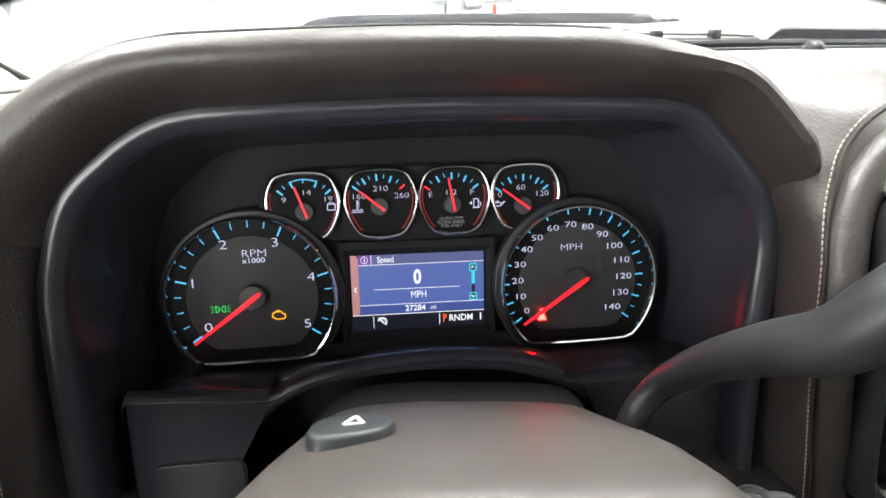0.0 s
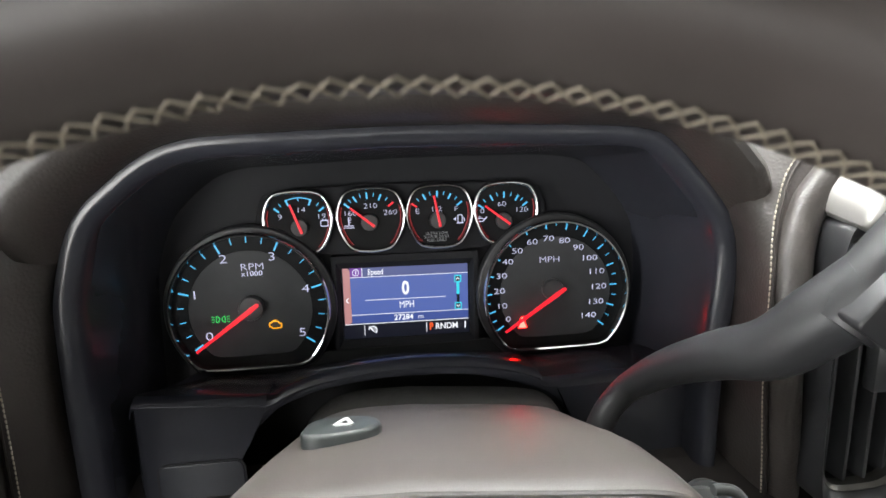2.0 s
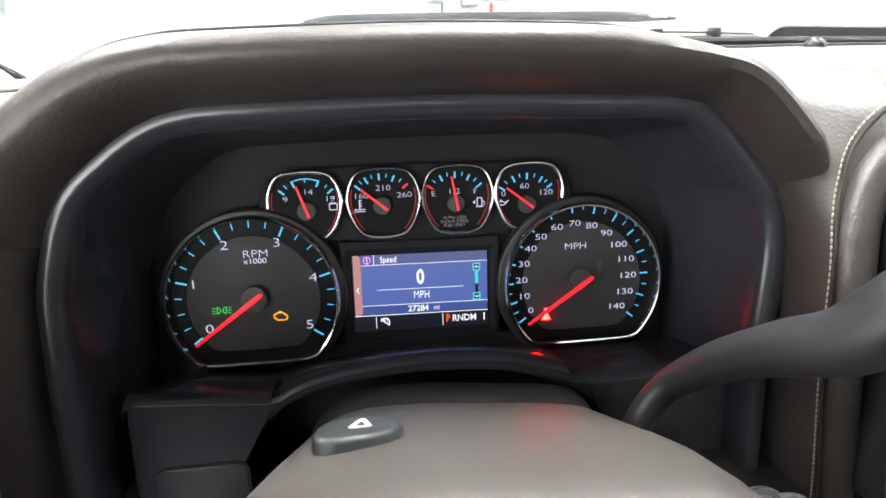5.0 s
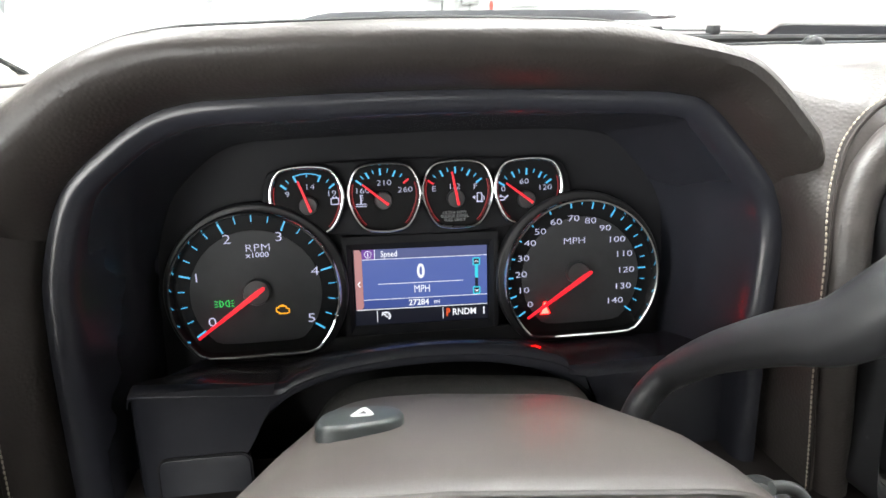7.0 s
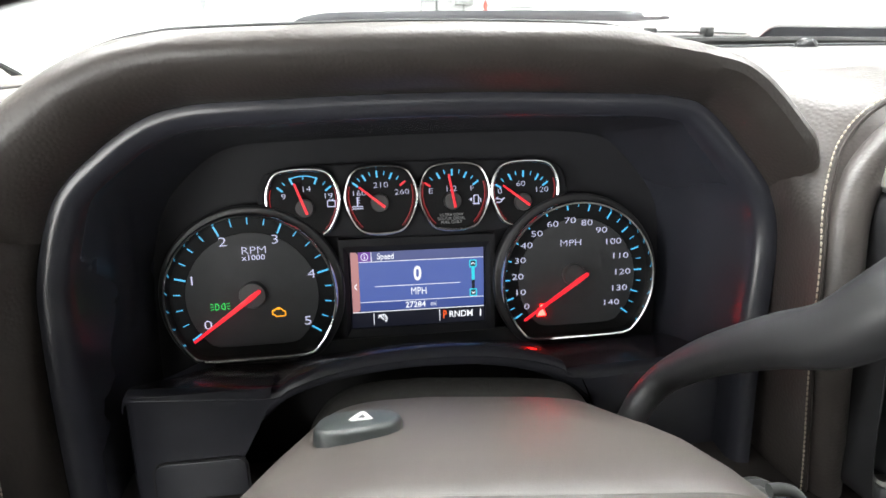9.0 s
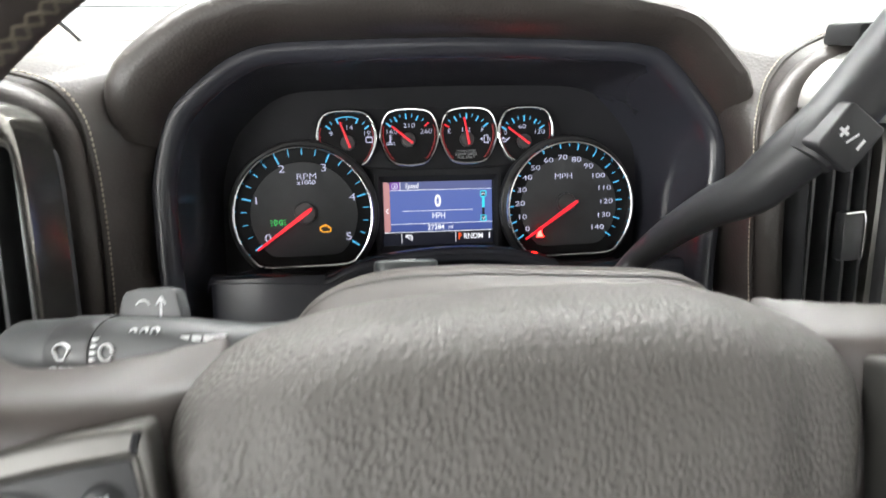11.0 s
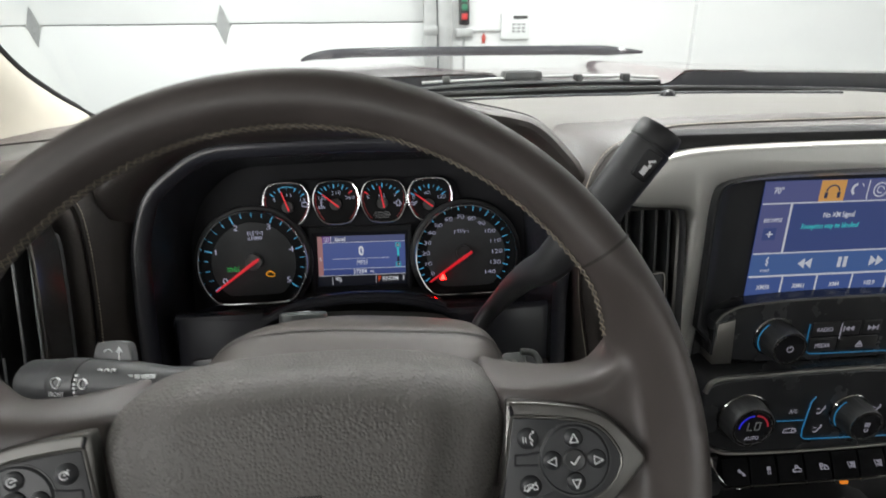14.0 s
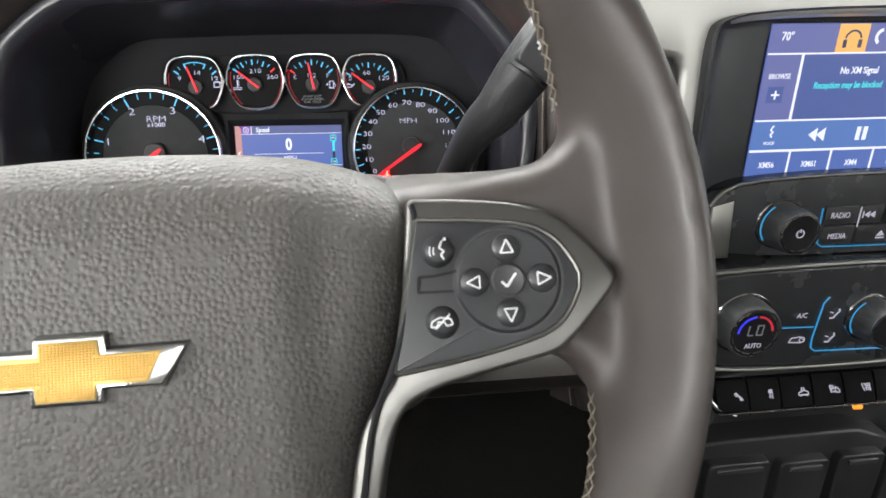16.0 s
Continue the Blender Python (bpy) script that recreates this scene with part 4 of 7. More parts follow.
hz = part("hazard_button", prism(bmesh.new(), chaikin([(-0.049, -0.205, 0), (-0.017, -0.205, 0), (-0.012, -0.180, 0), (-0.051, -0.168, 0)], 2), 0.056, 0.0690, 0.0022), BUTTON_GREY, column, "dark grey hazard button", m=pose(0, 0, 0, -90))
hz.matrix_basis = Matrix(((1, 0, 0, 0), (0, 0, 1, 0), (0, 1, 0, 0), (0, 0, 0, 1)))
bm = bmesh.new()
stroke(bm, [(-0.0352, -0.1855), (-0.0272, -0.1862), (-0.0312, -0.1975)], 0.0019, 0.0694, True, 0.0006)
sym = part("warning_triangle", bm, WHITE_PRINT, hz, "white warning triangle", smooth=False)
# ignition lock with a key
key = thing("ignition_key", "grey plastic ignition key in the column lock", "ignition key", pose(0.160, 0.184, 1.535, 40, 0, 0) @ Matrix.Scale(0.80, 4))
lock = part("lock", lathe(bmesh.new(), [(0.017, -0.05), (0.017, 0.0), (0.0155, 0.004), (0.012, 0.005), (0, 0.005)], 28), CHARCOAL, key)
part("lock_ring", lathe(bmesh.new(), [(0.0172, -0.004), (0.0176, -0.002), (0.0172, 0.0)], 28), CHROME, lock, "fine chrome ring")
KEY_GREY = material("key_grey_plastic", (0.090, 0.094, 0.094), 0.42, bump=0.1, grain_size=0.0007, vary=0.1, vary_size=0.02)
bm = bmesh.new()
prism(bm, rrect(-0.025, -0.030, 0.0005, 0.0120, 0.0075), -0.004, 0.004, 0.0022)
head = part("key_head", bm, KEY_GREY, key, "grey plastic key head", m=pose(0, 0, 0.012))
bm = bmesh.new()
sweep(bm, spline([(-0.006, 0.0085, 0), (0.001, 0.0084, 0), (0.0070, 0.0060, 0), (0.0100, -0.0005, 0), (0.0112, -0.012, 0), (0.0120, -0.030, 0)], 5), 0.0034, 12)
part("key_loop", bm, KEY_GREY, head, m=pose(0, 0, 0.012))
bm = bmesh.new()
prism(bm, mm([(-16.5, 0.5), (-12.5, -0.5), (-10.5, -6), (-9.0, -13.5), (-12.5, -14), (-14.5, -8)]), 0.0038, 0.0046, 0.0004)
part("key_badge", bm, SATIN, head, "small silver badge", m=pose(0, 0, 0.012))

# turn signal and wiper stalk
stalk = thing("wiper_stalk", "black wiper and turn signal stalk with white icons", "stalk", pose(-0.128, 0.125, 1.580, 66, 0, 0) @ pose(0, 0, 0, 0, -20, 0))
ROT = Matrix.Rotation(radians(90), 4, "Y")
part("barrel", lathe(bmesh.new(), [(0.0, -0.064), (0.0135, -0.063), (0.0148, -0.060), (0.0150, -0.036), (0.0150, -0.034)], 32, ROT), CHARCOAL, stalk)
part("collar", lathe(bmesh.new(), [(0.0153, -0.034), (0.0157, -0.032), (0.0157, -0.0135), (0.0153, -0.012)], 32, ROT), BLACK, stalk, "ribbed black twist collar")
part("shaft", lathe(bmesh.new(), [(0.0148, -0.012), (0.0145, 0.0), (0.0130, 0.025), (0.0100, 0.05), (0.0095, 0.09)], 32, ROT), CHARCOAL, stalk)
bm = bmesh.new()
prism(bm, chaikin([(-0.014, 0.008, 0), (-0.0115, 0.022, 0), (-0.008, 0.026, 0), (0.014, 0.026, 0), (0.0175, 0.022, 0), (0.020, 0.008, 0)], 1), -0.006, -0.001, 0.001)
part("wash_paddle", bm, CHARCOAL, stalk)
bm = bmesh.new()
zf = 0.0158
for k in range(7):
    bar(bm, (-0.0105, -0.009 + k * 0.0026), (-0.0085, -0.009 + k * 0.0026), 0.0013, zf - 0.002 - 0.0003 * abs(k - 3) ** 1.6, 0.004)
stroke(bm, arc(-0.024, 0.001, 0.0045, 30, 150, 6), 0.0007, zf - 0.0002, depth=0.0012)
stroke(bm, [(-0.0279, 0.0033), (-0.0255, -0.001), (-0.0225, -0.001), (-0.0201, 0.0033)], 0.0007, zf, depth=0.001)
stroke(bm, arc(-0.003, 0.0015, 0.0032, 0, 330, 8), 0.0007, zf - 0.0008, depth=0.0012)
for x in (0.006, 0.011, 0.016):
    stroke(bm, arc(x, 0.0085, 0.0016, 0, 330, 6), 0.0006, zf - 0.0062, depth=0.003)
for x in (0.028, 0.033, 0.038, 0.043):
    bar(bm, (x, 0.0055), (x + 0.0035, 0.0055), 0.0022, zf - 0.0062, 0.003)
stroke(bm, arc(0.0, 0.017, 0.004, 30, 150, 6), 0.0007, -0.0009)
bar(bm, (0.009, 0.012), (0.009, 0.022), 0.0009, -0.0009)
stroke(bm, [(0.0068, 0.019), (0.009, 0.0222), (0.0112, 0.019)], 0.0008, -0.0009)
part("icon_print", bm, WHITE_PRINT, stalk, "white printed icons", smooth=False)
words("FRONT", 0.0042, -0.0240, -0.0052, zf - 0.0004, WHITE_PRINT, stalk, "lettering", wide=0.9)

# gear lever
lever = thing("gear_lever", "black column gear lever with a thick ribbed knob", "gear lever")
path = spline([(0.122, 0.2485, 1.508), (0.1335, 0.254, 1.536), (0.142, 0.256, 1.5485), (0.150, 0.252, 1.561), (0.1585, 0.233, 1.584), (0.167, 0.206, 1.608), (0.1755, 0.187, 1.6225), (0.186, 0.177, 1.641), (0.1985, 0.169, 1.660)], 5)
part("arm", sweep(bmesh.new(), path, [0.0078 + 0.0077 * ease((i / (len(path) - 1) - 0.2) / 0.8) for i in range(len(path))], 20), BLACK, lever)
part("boot", lathe(bmesh.new(), [(0.0150, -0.004), (0.0150, 0.004), (0.0125, 0.008), (0.0105, 0.013), (0.0090, 0.016)], 24, Matrix.Translation((0.1235, 0.2492, 1.5115)) @ Vector((0.35, 0.15, 0.92)).to_track_quat("Z", "Y").to_matrix().to_4x4()), RUBBER, lever, "black rubber boot")
ka, kb = Vector((0.1975, 0.1685, 1.6585)), Vector((0.2500, 0.1700, 1.7345))
kz = (kb - ka).normalized()
kn = (Vector((0.03, -0.20, 0.05)) - kz * Vector((0.03, -0.20, 0.05)).dot(kz)).normalized()
kx = kn.cross(kz) * -1
KM = Matrix((( *kx, 0), (*kz, 0), (*kn, 0), (0, 0, 0, 1))).transposed()
KM.translation = ka
knob = part("knob", lathe(bmesh.new(), [(0.0, -0.020), (0.0125, -0.019), (0.0148, -0.010), (0.0154, 0.004), (0.0155, 0.030), (0.0160, 0.066), (0.0160, 0.0685), (0.0152, 0.0690), (0.0152, 0.0702), (0.0160, 0.0708), (0.0161, 0.079), (0.0152, 0.0825), (0.0, 0.0835)], 40, Matrix.Rotation(radians(-90), 4, "X")), BLACK, lever, m=KM)
sw = part("shift_rocker", prism(bmesh.new(), rrect(-0.0125, -0.017, 0.0125, 0.0085, 0.0028), 0.006, 0.0168, 0.0012), BLACK, knob, "plus and minus rocker switch")
bm = bmesh.new()
bar(bm, (-0.0085, -0.0040), (-0.0030, -0.0040), 0.0014, 0.0170)
bar(bm, (-0.00575, -0.0067), (-0.00575, -0.0013), 0.0014, 0.0170)
bar(bm, (-0.0010, -0.0072), (0.0016, -0.0008), 0.0008, 0.0170)
bar(bm, (0.0062, -0.0064), (0.0062, -0.0012), 0.0014, 0.0170)
part("icon_print", bm, WHITE_PRINT, sw, smooth=False)
tow = part("tow_button", prism(bmesh.new(), rrect(-0.0062, 0.046, 0.0062, 0.066, 0.002), 0.008, 0.0166, 0.001), BLACK_GLOSS, knob, "gloss black button")
bm = bmesh.new()
quad(bm, -0.0020, 0.0495, 0.0020, 0.0555, 0.0168)
quad(bm, 0.0004, 0.0555, 0.0024, 0.0580, 0.0168)
bar(bm, (-0.0010, 0.0585), (0.0030, 0.0615), 0.0015, 0.0168)
part("tow_icon", bm, WHITE_PRINT, tow, smooth=False)

# ---- instrument cluster faces ----
def dial_outline(cx, cy, r, flat, n=72):
    """Circle with a flattened foot."""
    a0 = math.degrees(math.asin(flat / r))
    pts = [(cx + r * math.cos(radians(a)), cy + r * math.sin(radians(a))) for a in [a0 + (180 - 2 * a0) * k / n for k in range(n + 1)]]
    pts = [Vector((x, y, 0)) for x, y in pts]
    foot = [Vector((cx - r * math.cos(radians(a0)) * f, cy + flat, 0)) for f in (0.6, 0.2, -0.2, -0.6)]
    p = pts + foot
    out = []
    k = len(p)
    for i in range(k):
        out.append(p[i - 1] * 0.25 + p[i] * 0.5 + p[(i + 1) % k] * 0.25)
    return [(q.x, q.y) for q in out]


RING_PROFILE = [(-0.0016, 0.0015), (-0.0013, 0.0060), (-0.0004, 0.0084), (0.0008, 0.0086), (0.0018, 0.0074), (0.0022, 0.0050), (0.0022, 0.0015)]


def big_dial(name, cx, cy, label):
    out = dial_outline(cx, cy, 0.0548, -0.0415)
    pod = part("pod", bmesh.new() if False else prism(bmesh.new(), offset(out, 0.0062), -0.004, 0.0045, 0.002), BLACK, cluster)
    d = part(name, prism(bmesh.new(), out, 0.0035, 0.0050), FACE_BLACK, cluster, label)
    inner = dial_outline(cx, cy, 0.0432, -0.0340)
    part("inner_face", prism(bmesh.new(), inner, 0.0045, 0.0056, 0.0003), FACE, d)
    part("chrome_ring", band(bmesh.new(), out, [(a * 0.95, b + 0.003) for a, b in RING_PROFILE]), CHROME, d, "chrome dial ring")
    return d


ZF = 0.0060
TACH, SPD = (-0.1088, -0.0085), (0.1172, -0.0108)
tach = big_dial("tachometer", *TACH, "engine speed dial with a red needle at zero")
spd = big_dial("speedometer", *SPD, "road speed dial with a red needle at zero")


TACH_C, SPD_C = (-0.1078, -0.0066), (0.1138, -0.0074)


def ticks(dial, c, angle, count, major, r0, r1, w):
    for k in range(count + 1):
        a = radians(angle(k))
        big = k % major == 0
        ra = r0 if big else r0 + (r1 - r0) * 0.4
        bm = bmesh.new()
        bar(bm, (c[0] + ra * math.cos(a), c[1] + ra * math.sin(a)), (c[0] + r1 * math.cos(a), c[1] + r1 * math.sin(a)), w if big else w * 0.6, ZF)
        part("tick", bm, BLUE_GLOW, dial, smooth=False)


def speed_angle(k):
    """Of the mark for ten times k miles an hour: the low speeds lie a little closer."""
    return 215.3 - 16.6 * k if k <= 5 else 132.3 - 18.84 * (k - 5)


ticks(tach, TACH_C, lambda k: 214.6 - 12.45 * k, 20, 4, 0.0442, 0.0513, 0.0011)
ticks(spd, SPD_C, lambda k: speed_angle(k / 2), 28, 2, 0.0462, 0.0518, 0.0010)
for k, t in enumerate("012345"):
    a = radians(212.5 - 49 * k)
    r = 0.0395 if k else 0.0365
    words(t, 0.0087, TACH_C[0] + r * math.cos(a) * 1.02, TACH_C[1] + r * math.sin(a), ZF + 0.0002, NUM_GLOW, tach, "numeral", wide=1.38, bold=-0.00012)
words("RPM", 0.0072, -0.1052, 0.0228, ZF + 0.0002, NUM_GLOW, tach, wide=1.25, bold=-0.00014)
words("x1000", 0.0050, -0.1058, 0.0180, ZF + 0.0002, NUM_GLOW, tach, wide=1.2)
for k in range(15):
    a = radians(speed_angle(k) - (2.7 if k < 5 else 1.5))
    r = 0.0405 - 0.0036 * ease((k - 4) / 6)
    words(str(k * 10), 0.0060, SPD_C[0] + r * math.cos(a), SPD_C[1] + r * math.sin(a), ZF + 0.0002, NUM_GLOW, spd, "numeral", wide=1.5, bold=-0.00008)
words("MPH", 0.0066, 0.1123, 0.0152, ZF + 0.0002, NUM_GLOW, spd, wide=1.25, bold=-0.00012)


def needle(dial, c, tip, tail, w, hub):
    h = part("needle_hub", lathe(bmesh.new(), [(hub, 0.0), (hub, 0.0045), (hub * 0.94, 0.0055), (0, 0.0058)], 32, pose(c[0], c[1], ZF)), CHARCOAL, dial)
    d = (Vector(tip) - Vector(tail)).normalized()
    n = Vector((-d.y, d.x))
    a, b = Vector(tail), Vector(tip)
    c = a + d * (Vector(c) - a).dot(d)
    bm = bmesh.new()
    prism(bm, [a - n * w * 0.45, a - d * w * 0.4, a + n * w * 0.45, Vector(c) + n * w * 0.6, b + n * w * 0.28, b + d * 0.0004, b - n * w * 0.28, Vector(c) - n * w * 0.6], ZF + 0.0062, ZF + 0.0074, 0.0002)
    part("needle", bm, RED_GLOW, dial, "glowing red needle")


needle(tach, TACH_C, (-0.1468, -0.0351), (-0.1028, -0.0036), 0.0030, 0.0088)
needle(spd, SPD_C, (0.0762, -0.0372), (0.1223, -0.0066), 0.0028, 0.0080)

# telltales
bm = bmesh.new()
for s in (-1, 1):
    x = -0.1302 + s * 0.0030
    stroke(bm, [(x, -0.0116), (x, -0.0160)], 0.0005, ZF + 0.0002)
    stroke(bm, arc(x, -0.0138, 0.0022, 90, 270, 8) if s > 0 else arc(x, -0.0138, 0.0022, -90, 90, 8), 0.0005, ZF + 0.0002)
    for k in (-1, 0, 1):
        x2 = -0.1302 + s * 0.0040
        bar(bm, (x2 + s * 0.0002, -0.0138 + k * 0.0015), (x2 + s * 0.0022, -0.0138 + k * 0.0021), 0.0004, ZF + 0.0002)
part("light_telltale", bm, GREEN_GLOW, tach, "green parking light telltale", smooth=False)
bm = bmesh.new()
eng = [(-92.6 + (x + 92.6) * 0.84, -20.6 + (y + 20.6) * 0.84) for x, y in ((-97.6, -18.6), (-95.6, -18.6), (-95.6, -17.6), (-90.4, -17.6), (-89.0, -19.6), (-87.6, -19.6), (-87.6, -23.0), (-89.4, -23.6), (-95.2, -23.6), (-96.2, -22.0), (-97.6, -22.0))]
stroke(bm, mm(eng), 0.0007, ZF + 0.0002, True)
bar(bm, (-0.0939, -0.0173), (-0.0917, -0.0173), 0.0006, ZF + 0.0002)
bar(bm, (-0.0928, -0.0173), (-0.0928, -0.0182), 0.0006, ZF + 0.0002)
part("engine_telltale", bm, AMBER_GLOW, tach, "amber engine telltale", smooth=False)
bm = bmesh.new()
for p in ([(89.2, -33.0), (92.2, -33.0), (93.8, -36.5), (87.6, -36.5)], [(89.8, -30.7), (91.6, -30.7), (92.0, -32.9), (89.4, -32.9)]):
    prism(bm, mm(p), ZF, ZF + 0.0004)
stroke(bm, mm([(88.2, -32.7), (93.2, -35.9)]), 0.0007, ZF + 0.0003)
lathe(bm, [(0.0011, 0), (0.0011, 0.0004), (0, 0.0004)], 12, pose(0.0907, -0.0295, ZF))
part("belt_telltale", bm, RED_LAMP, spd, "red seat belt telltale", smooth=False)

# four small gauges
SHAPE = [(-24.9, 1), (-20.5, 17.5), (-12, 22.6), (12, 22.6), (20.5, 17.5), (24.9, 1), (18.5, -16.0), (11, -22.3), (-11, -22.3), (-18.5, -16.0)]
GV = 0.0520
GAUGES = []
for gx, label in ((-0.0712, "battery voltage gauge"), (-0.0196, "coolant temperature gauge"), (0.0302, "fuel gauge at half"), (0.0800, "oil pressure gauge")):
    ol = [(p.x + gx, p.y + GV) for p in chaikin([(x / 1000, y / 1000, 0) for x, y in SHAPE], 3)]
    g = part("small_gauge", prism(bmesh.new(), ol, -0.002, 0.0022), FACE_BLACK, cluster, label)
    GAUGES.append((g, gx))
    prof = [(a * 0.85, b * 0.8) for a, b in RING_PROFILE]
    if gx in (-0.0712, 0.0800):
        c = TACH if gx < 0 else SPD
        keep = [p for p in ol if (Vector(p) - Vector(c)).length > 0.0618]
        # start the open ring at its gap
        gaps = [(Vector(keep[i]) - Vector(keep[i - 1])).length for i in range(len(keep))]
        k = gaps.index(max(gaps))
        keep = keep[k:] + keep[:k]
        sweep_path = [(x, y, 0.0045) for x, y in keep]
        part("chrome_ring", sweep(bmesh.new(), sweep_path, 0.0017, 10), CHROME, g, "chrome gauge ring")
    else:
        part("chrome_ring", band(bmesh.new(), ol, prof), CHROME, g, "chrome gauge ring")
    inn = [p - Vector((gx, GV)) for p in offset(ol, -0.0020)]
    for sg in (-1, 1):
        run = sorted((p for p in inn if p.x * sg > 0.0125 and p.y < 0.010), key=lambda p: p.y)
        bm = bmesh.new()
        for a, b in zip(run, run[1:]):
            bar(bm, a + Vector((gx, GV)), b + Vector((gx, GV)), 0.0005, 0.0026)
        part("red_line", bm, RED_DIM, g, "dim red edge line", smooth=False)
ZS = 0.0026


def small(k, hub, tip, tail, nums, ticks_at, reds=()):
    g, gx = GAUGES[k]
    h = (hub[0] / 1000, hub[1] / 1000)
    for a, big in ticks_at:
        q = radians(a)
        r0, r1 = (0.0170, 0.0215) if big else (0.0188, 0.0215)
        bm = bmesh.new()
        bar(bm, (h[0] + r0 * math.cos(q) * 1.08, h[1] + r0 * math.sin(q)), (h[0] + r1 * math.cos(q) * 1.08, h[1] + r1 * math.sin(q)), 0.0012 if big else 0.0006, ZS)
        part("tick", bm, RED_GLOW if a in reds else BLUE_GLOW, g, smooth=False)
    for t, x, y in nums:
        words(t, 0.0053, x / 1000, y / 1000, ZS + 0.0002, NUM_GLOW, g, "numeral", wide=1.3, bold=-0.0001)
    part("needle_hub", lathe(bmesh.new(), [(0.0060, 0.0), (0.0060, 0.003), (0.0055, 0.0036), (0, 0.0038)], 28, pose(h[0], h[1], ZS)), CHARCOAL, g)
    a, b = Vector(tail) / 1000, Vector(tip) / 1000
    d = (b - a).normalized()
    n = Vector((-d.y, d.x))
    bm = bmesh.new()
    prism(bm, [a - n * 0.0009, a + n * 0.0009, b + n * 0.0006, b - n * 0.0006], ZS + 0.004, ZS + 0.005, 0.0001)
    part("needle", bm, RED_GLOW, g, "glowing red needle")


small(0, (-70.3, 48.9), (-75.8, 65.6), (-68.6, 44.9), [("9", -83.6, 56.8), ("14", -68.8, 61.2), ("19", -54.8, 56.2)], [(138, 1), (126, 0), (112, 1), (90, 0), (67, 1), (52, 0), (40, 1)])
small(1, (-20.7, 50.1), (-34.0, 61.4), (-17.2, 47.2), [("160", -34.4, 57.0), ("210", -19.5, 61.8), ("260", -5.4, 56.6)], [(139, 1), (128, 0), (118, 1), (106, 0), (93, 1), (80, 0), (67, 1), (54, 0), (40, 1)], (40,))
small(2, (28.8, 49.2), (26.4, 67.4), (30.4, 44.8), [("E", 14.2, 56.2), ("1/2", 28.2, 57.2), ("F", 42.8, 56.8)], [(143, 1), (130, 0), (116, 1), (103, 0), (89, 1), (76, 0), (63, 1), (50, 0), (37, 1)], (143,))
small(3, (78.3, 46.2), (63.8, 58.2), (82.4, 44.0), [("0", 62.4, 54.0), ("60", 77.2, 58.6), ("120", 92.0, 53.8)], [(144, 1), (130, 0), (115, 1), (102, 0), (88, 1), (74, 0), (60, 1), (50, 0), (38, 1)])
bm = bmesh.new()
stroke(bm, arc(-0.0703, 0.0489, 0.0212, 67, 112, 10), 0.0007, ZS)
part("range_arc", bm, BLUE_GLOW, GAUGES[0][0], smooth=False)
bm = bmesh.new()
stroke(bm, mm([(-55.4, 49.0), (-55.4, 53.0), (-50.4, 53.0), (-50.4, 49.0)]), 0.0006, ZS, True)
bar(bm, (-0.0544, 0.0538), (-0.0534, 0.0538), 0.0007, ZS)
bar(bm, (-0.0524, 0.0538), (-0.0514, 0.0538), 0.0007, ZS)
part("battery_icon", bm, NUM_GLOW, GAUGES[0][0], smooth=False)
bm = bmesh.new()
bar(bm, (-0.0356, 0.0485), (-0.0356, 0.0545), 0.0008, ZS)
for y in (0.0540, 0.0523, 0.0506):
    bar(bm, (-0.0356, y), (-0.0340, y), 0.0005, ZS)
for y in (0.0480, 0.0466):
    stroke(bm, [(-0.0392 + k * 0.0012, y + (0.0004 if k % 2 else -0.0002)) for k in range(7)], 0.0005, ZS)
part("coolant_icon", bm, NUM_GLOW, GAUGES[1][0], smooth=False)
bm = bmesh.new()
stroke(bm, mm([(44.0, 46.4), (44.0, 52.2), (47.2, 52.2), (47.2, 46.4)]), 0.0006, ZS, True)
bar(bm, (0.0432, 0.0462), (0.0480, 0.0462), 0.0007, ZS)
stroke(bm, mm([(47.4, 50.4), (48.8, 49.4), (48.8, 47.2)]), 0.0005, ZS)
prism(bm, mm([(42.6, 48.0), (42.6, 50.6), (40.6, 49.3)]), ZS - 0.0002, ZS + 0.0002)
part("pump_icon", bm, NUM_GLOW, GAUGES[2][0], smooth=False)
for k, t in enumerate(("ULTRA LOW", "SULFUR DIESEL", "FUEL ONLY")):
    words(t, 0.0029, 0.0280, 0.0395 - k * 0.0026, ZS, GREY_PRINT, GAUGES[2][0], wide=1.0)
bm = bmesh.new()
stroke(bm, mm([(58.6, 46.6), (58.6, 48.8), (62.2, 48.8), (63.6, 48.0), (65.8, 49.6), (62.6, 46.4)]), 0.0006, ZS, True)
stroke(bm, mm([(58.6, 48.4), (57.0, 49.4)]), 0.0006, ZS)
bar(bm, (0.0598, 0.0498), (0.0612, 0.0498), 0.0006, ZS)
part("oil_icon", bm, NUM_GLOW, GAUGES[3][0], smooth=False)

# dark console behind the small gauges and round the display
bm = bmesh.new()
ol = chaikin([(x / 1000, y / 1000, 0) for x, y in ((-102, 42), (-101, 62), (-92, 78), (102, 76), (112, 60), (112, 40), (60, 24), (-60, 26))], 2)
prism(bm, [(p.x, p.y) for p in ol], -0.004, -0.0012, 0.001)
part("gauge_pod", bm, MASK_BLACK, cluster)

# driver display
DIC = thing("driver_display", "blue driver display reading zero miles per hour", "display", CL @ pose(0.0034, -0.0123, -0.005, 0, 0, -0.8))
bm = bmesh.new()
band(bm, [(-0.0492, -0.0288), (0.0492, -0.0288), (0.0492, 0.0288), (-0.0492, 0.0288)], [(-0.0014, -0.001), (-0.0014, 0.0022), (0.004, 0.0058), (0.010, 0.006), (0.010, -0.001)])
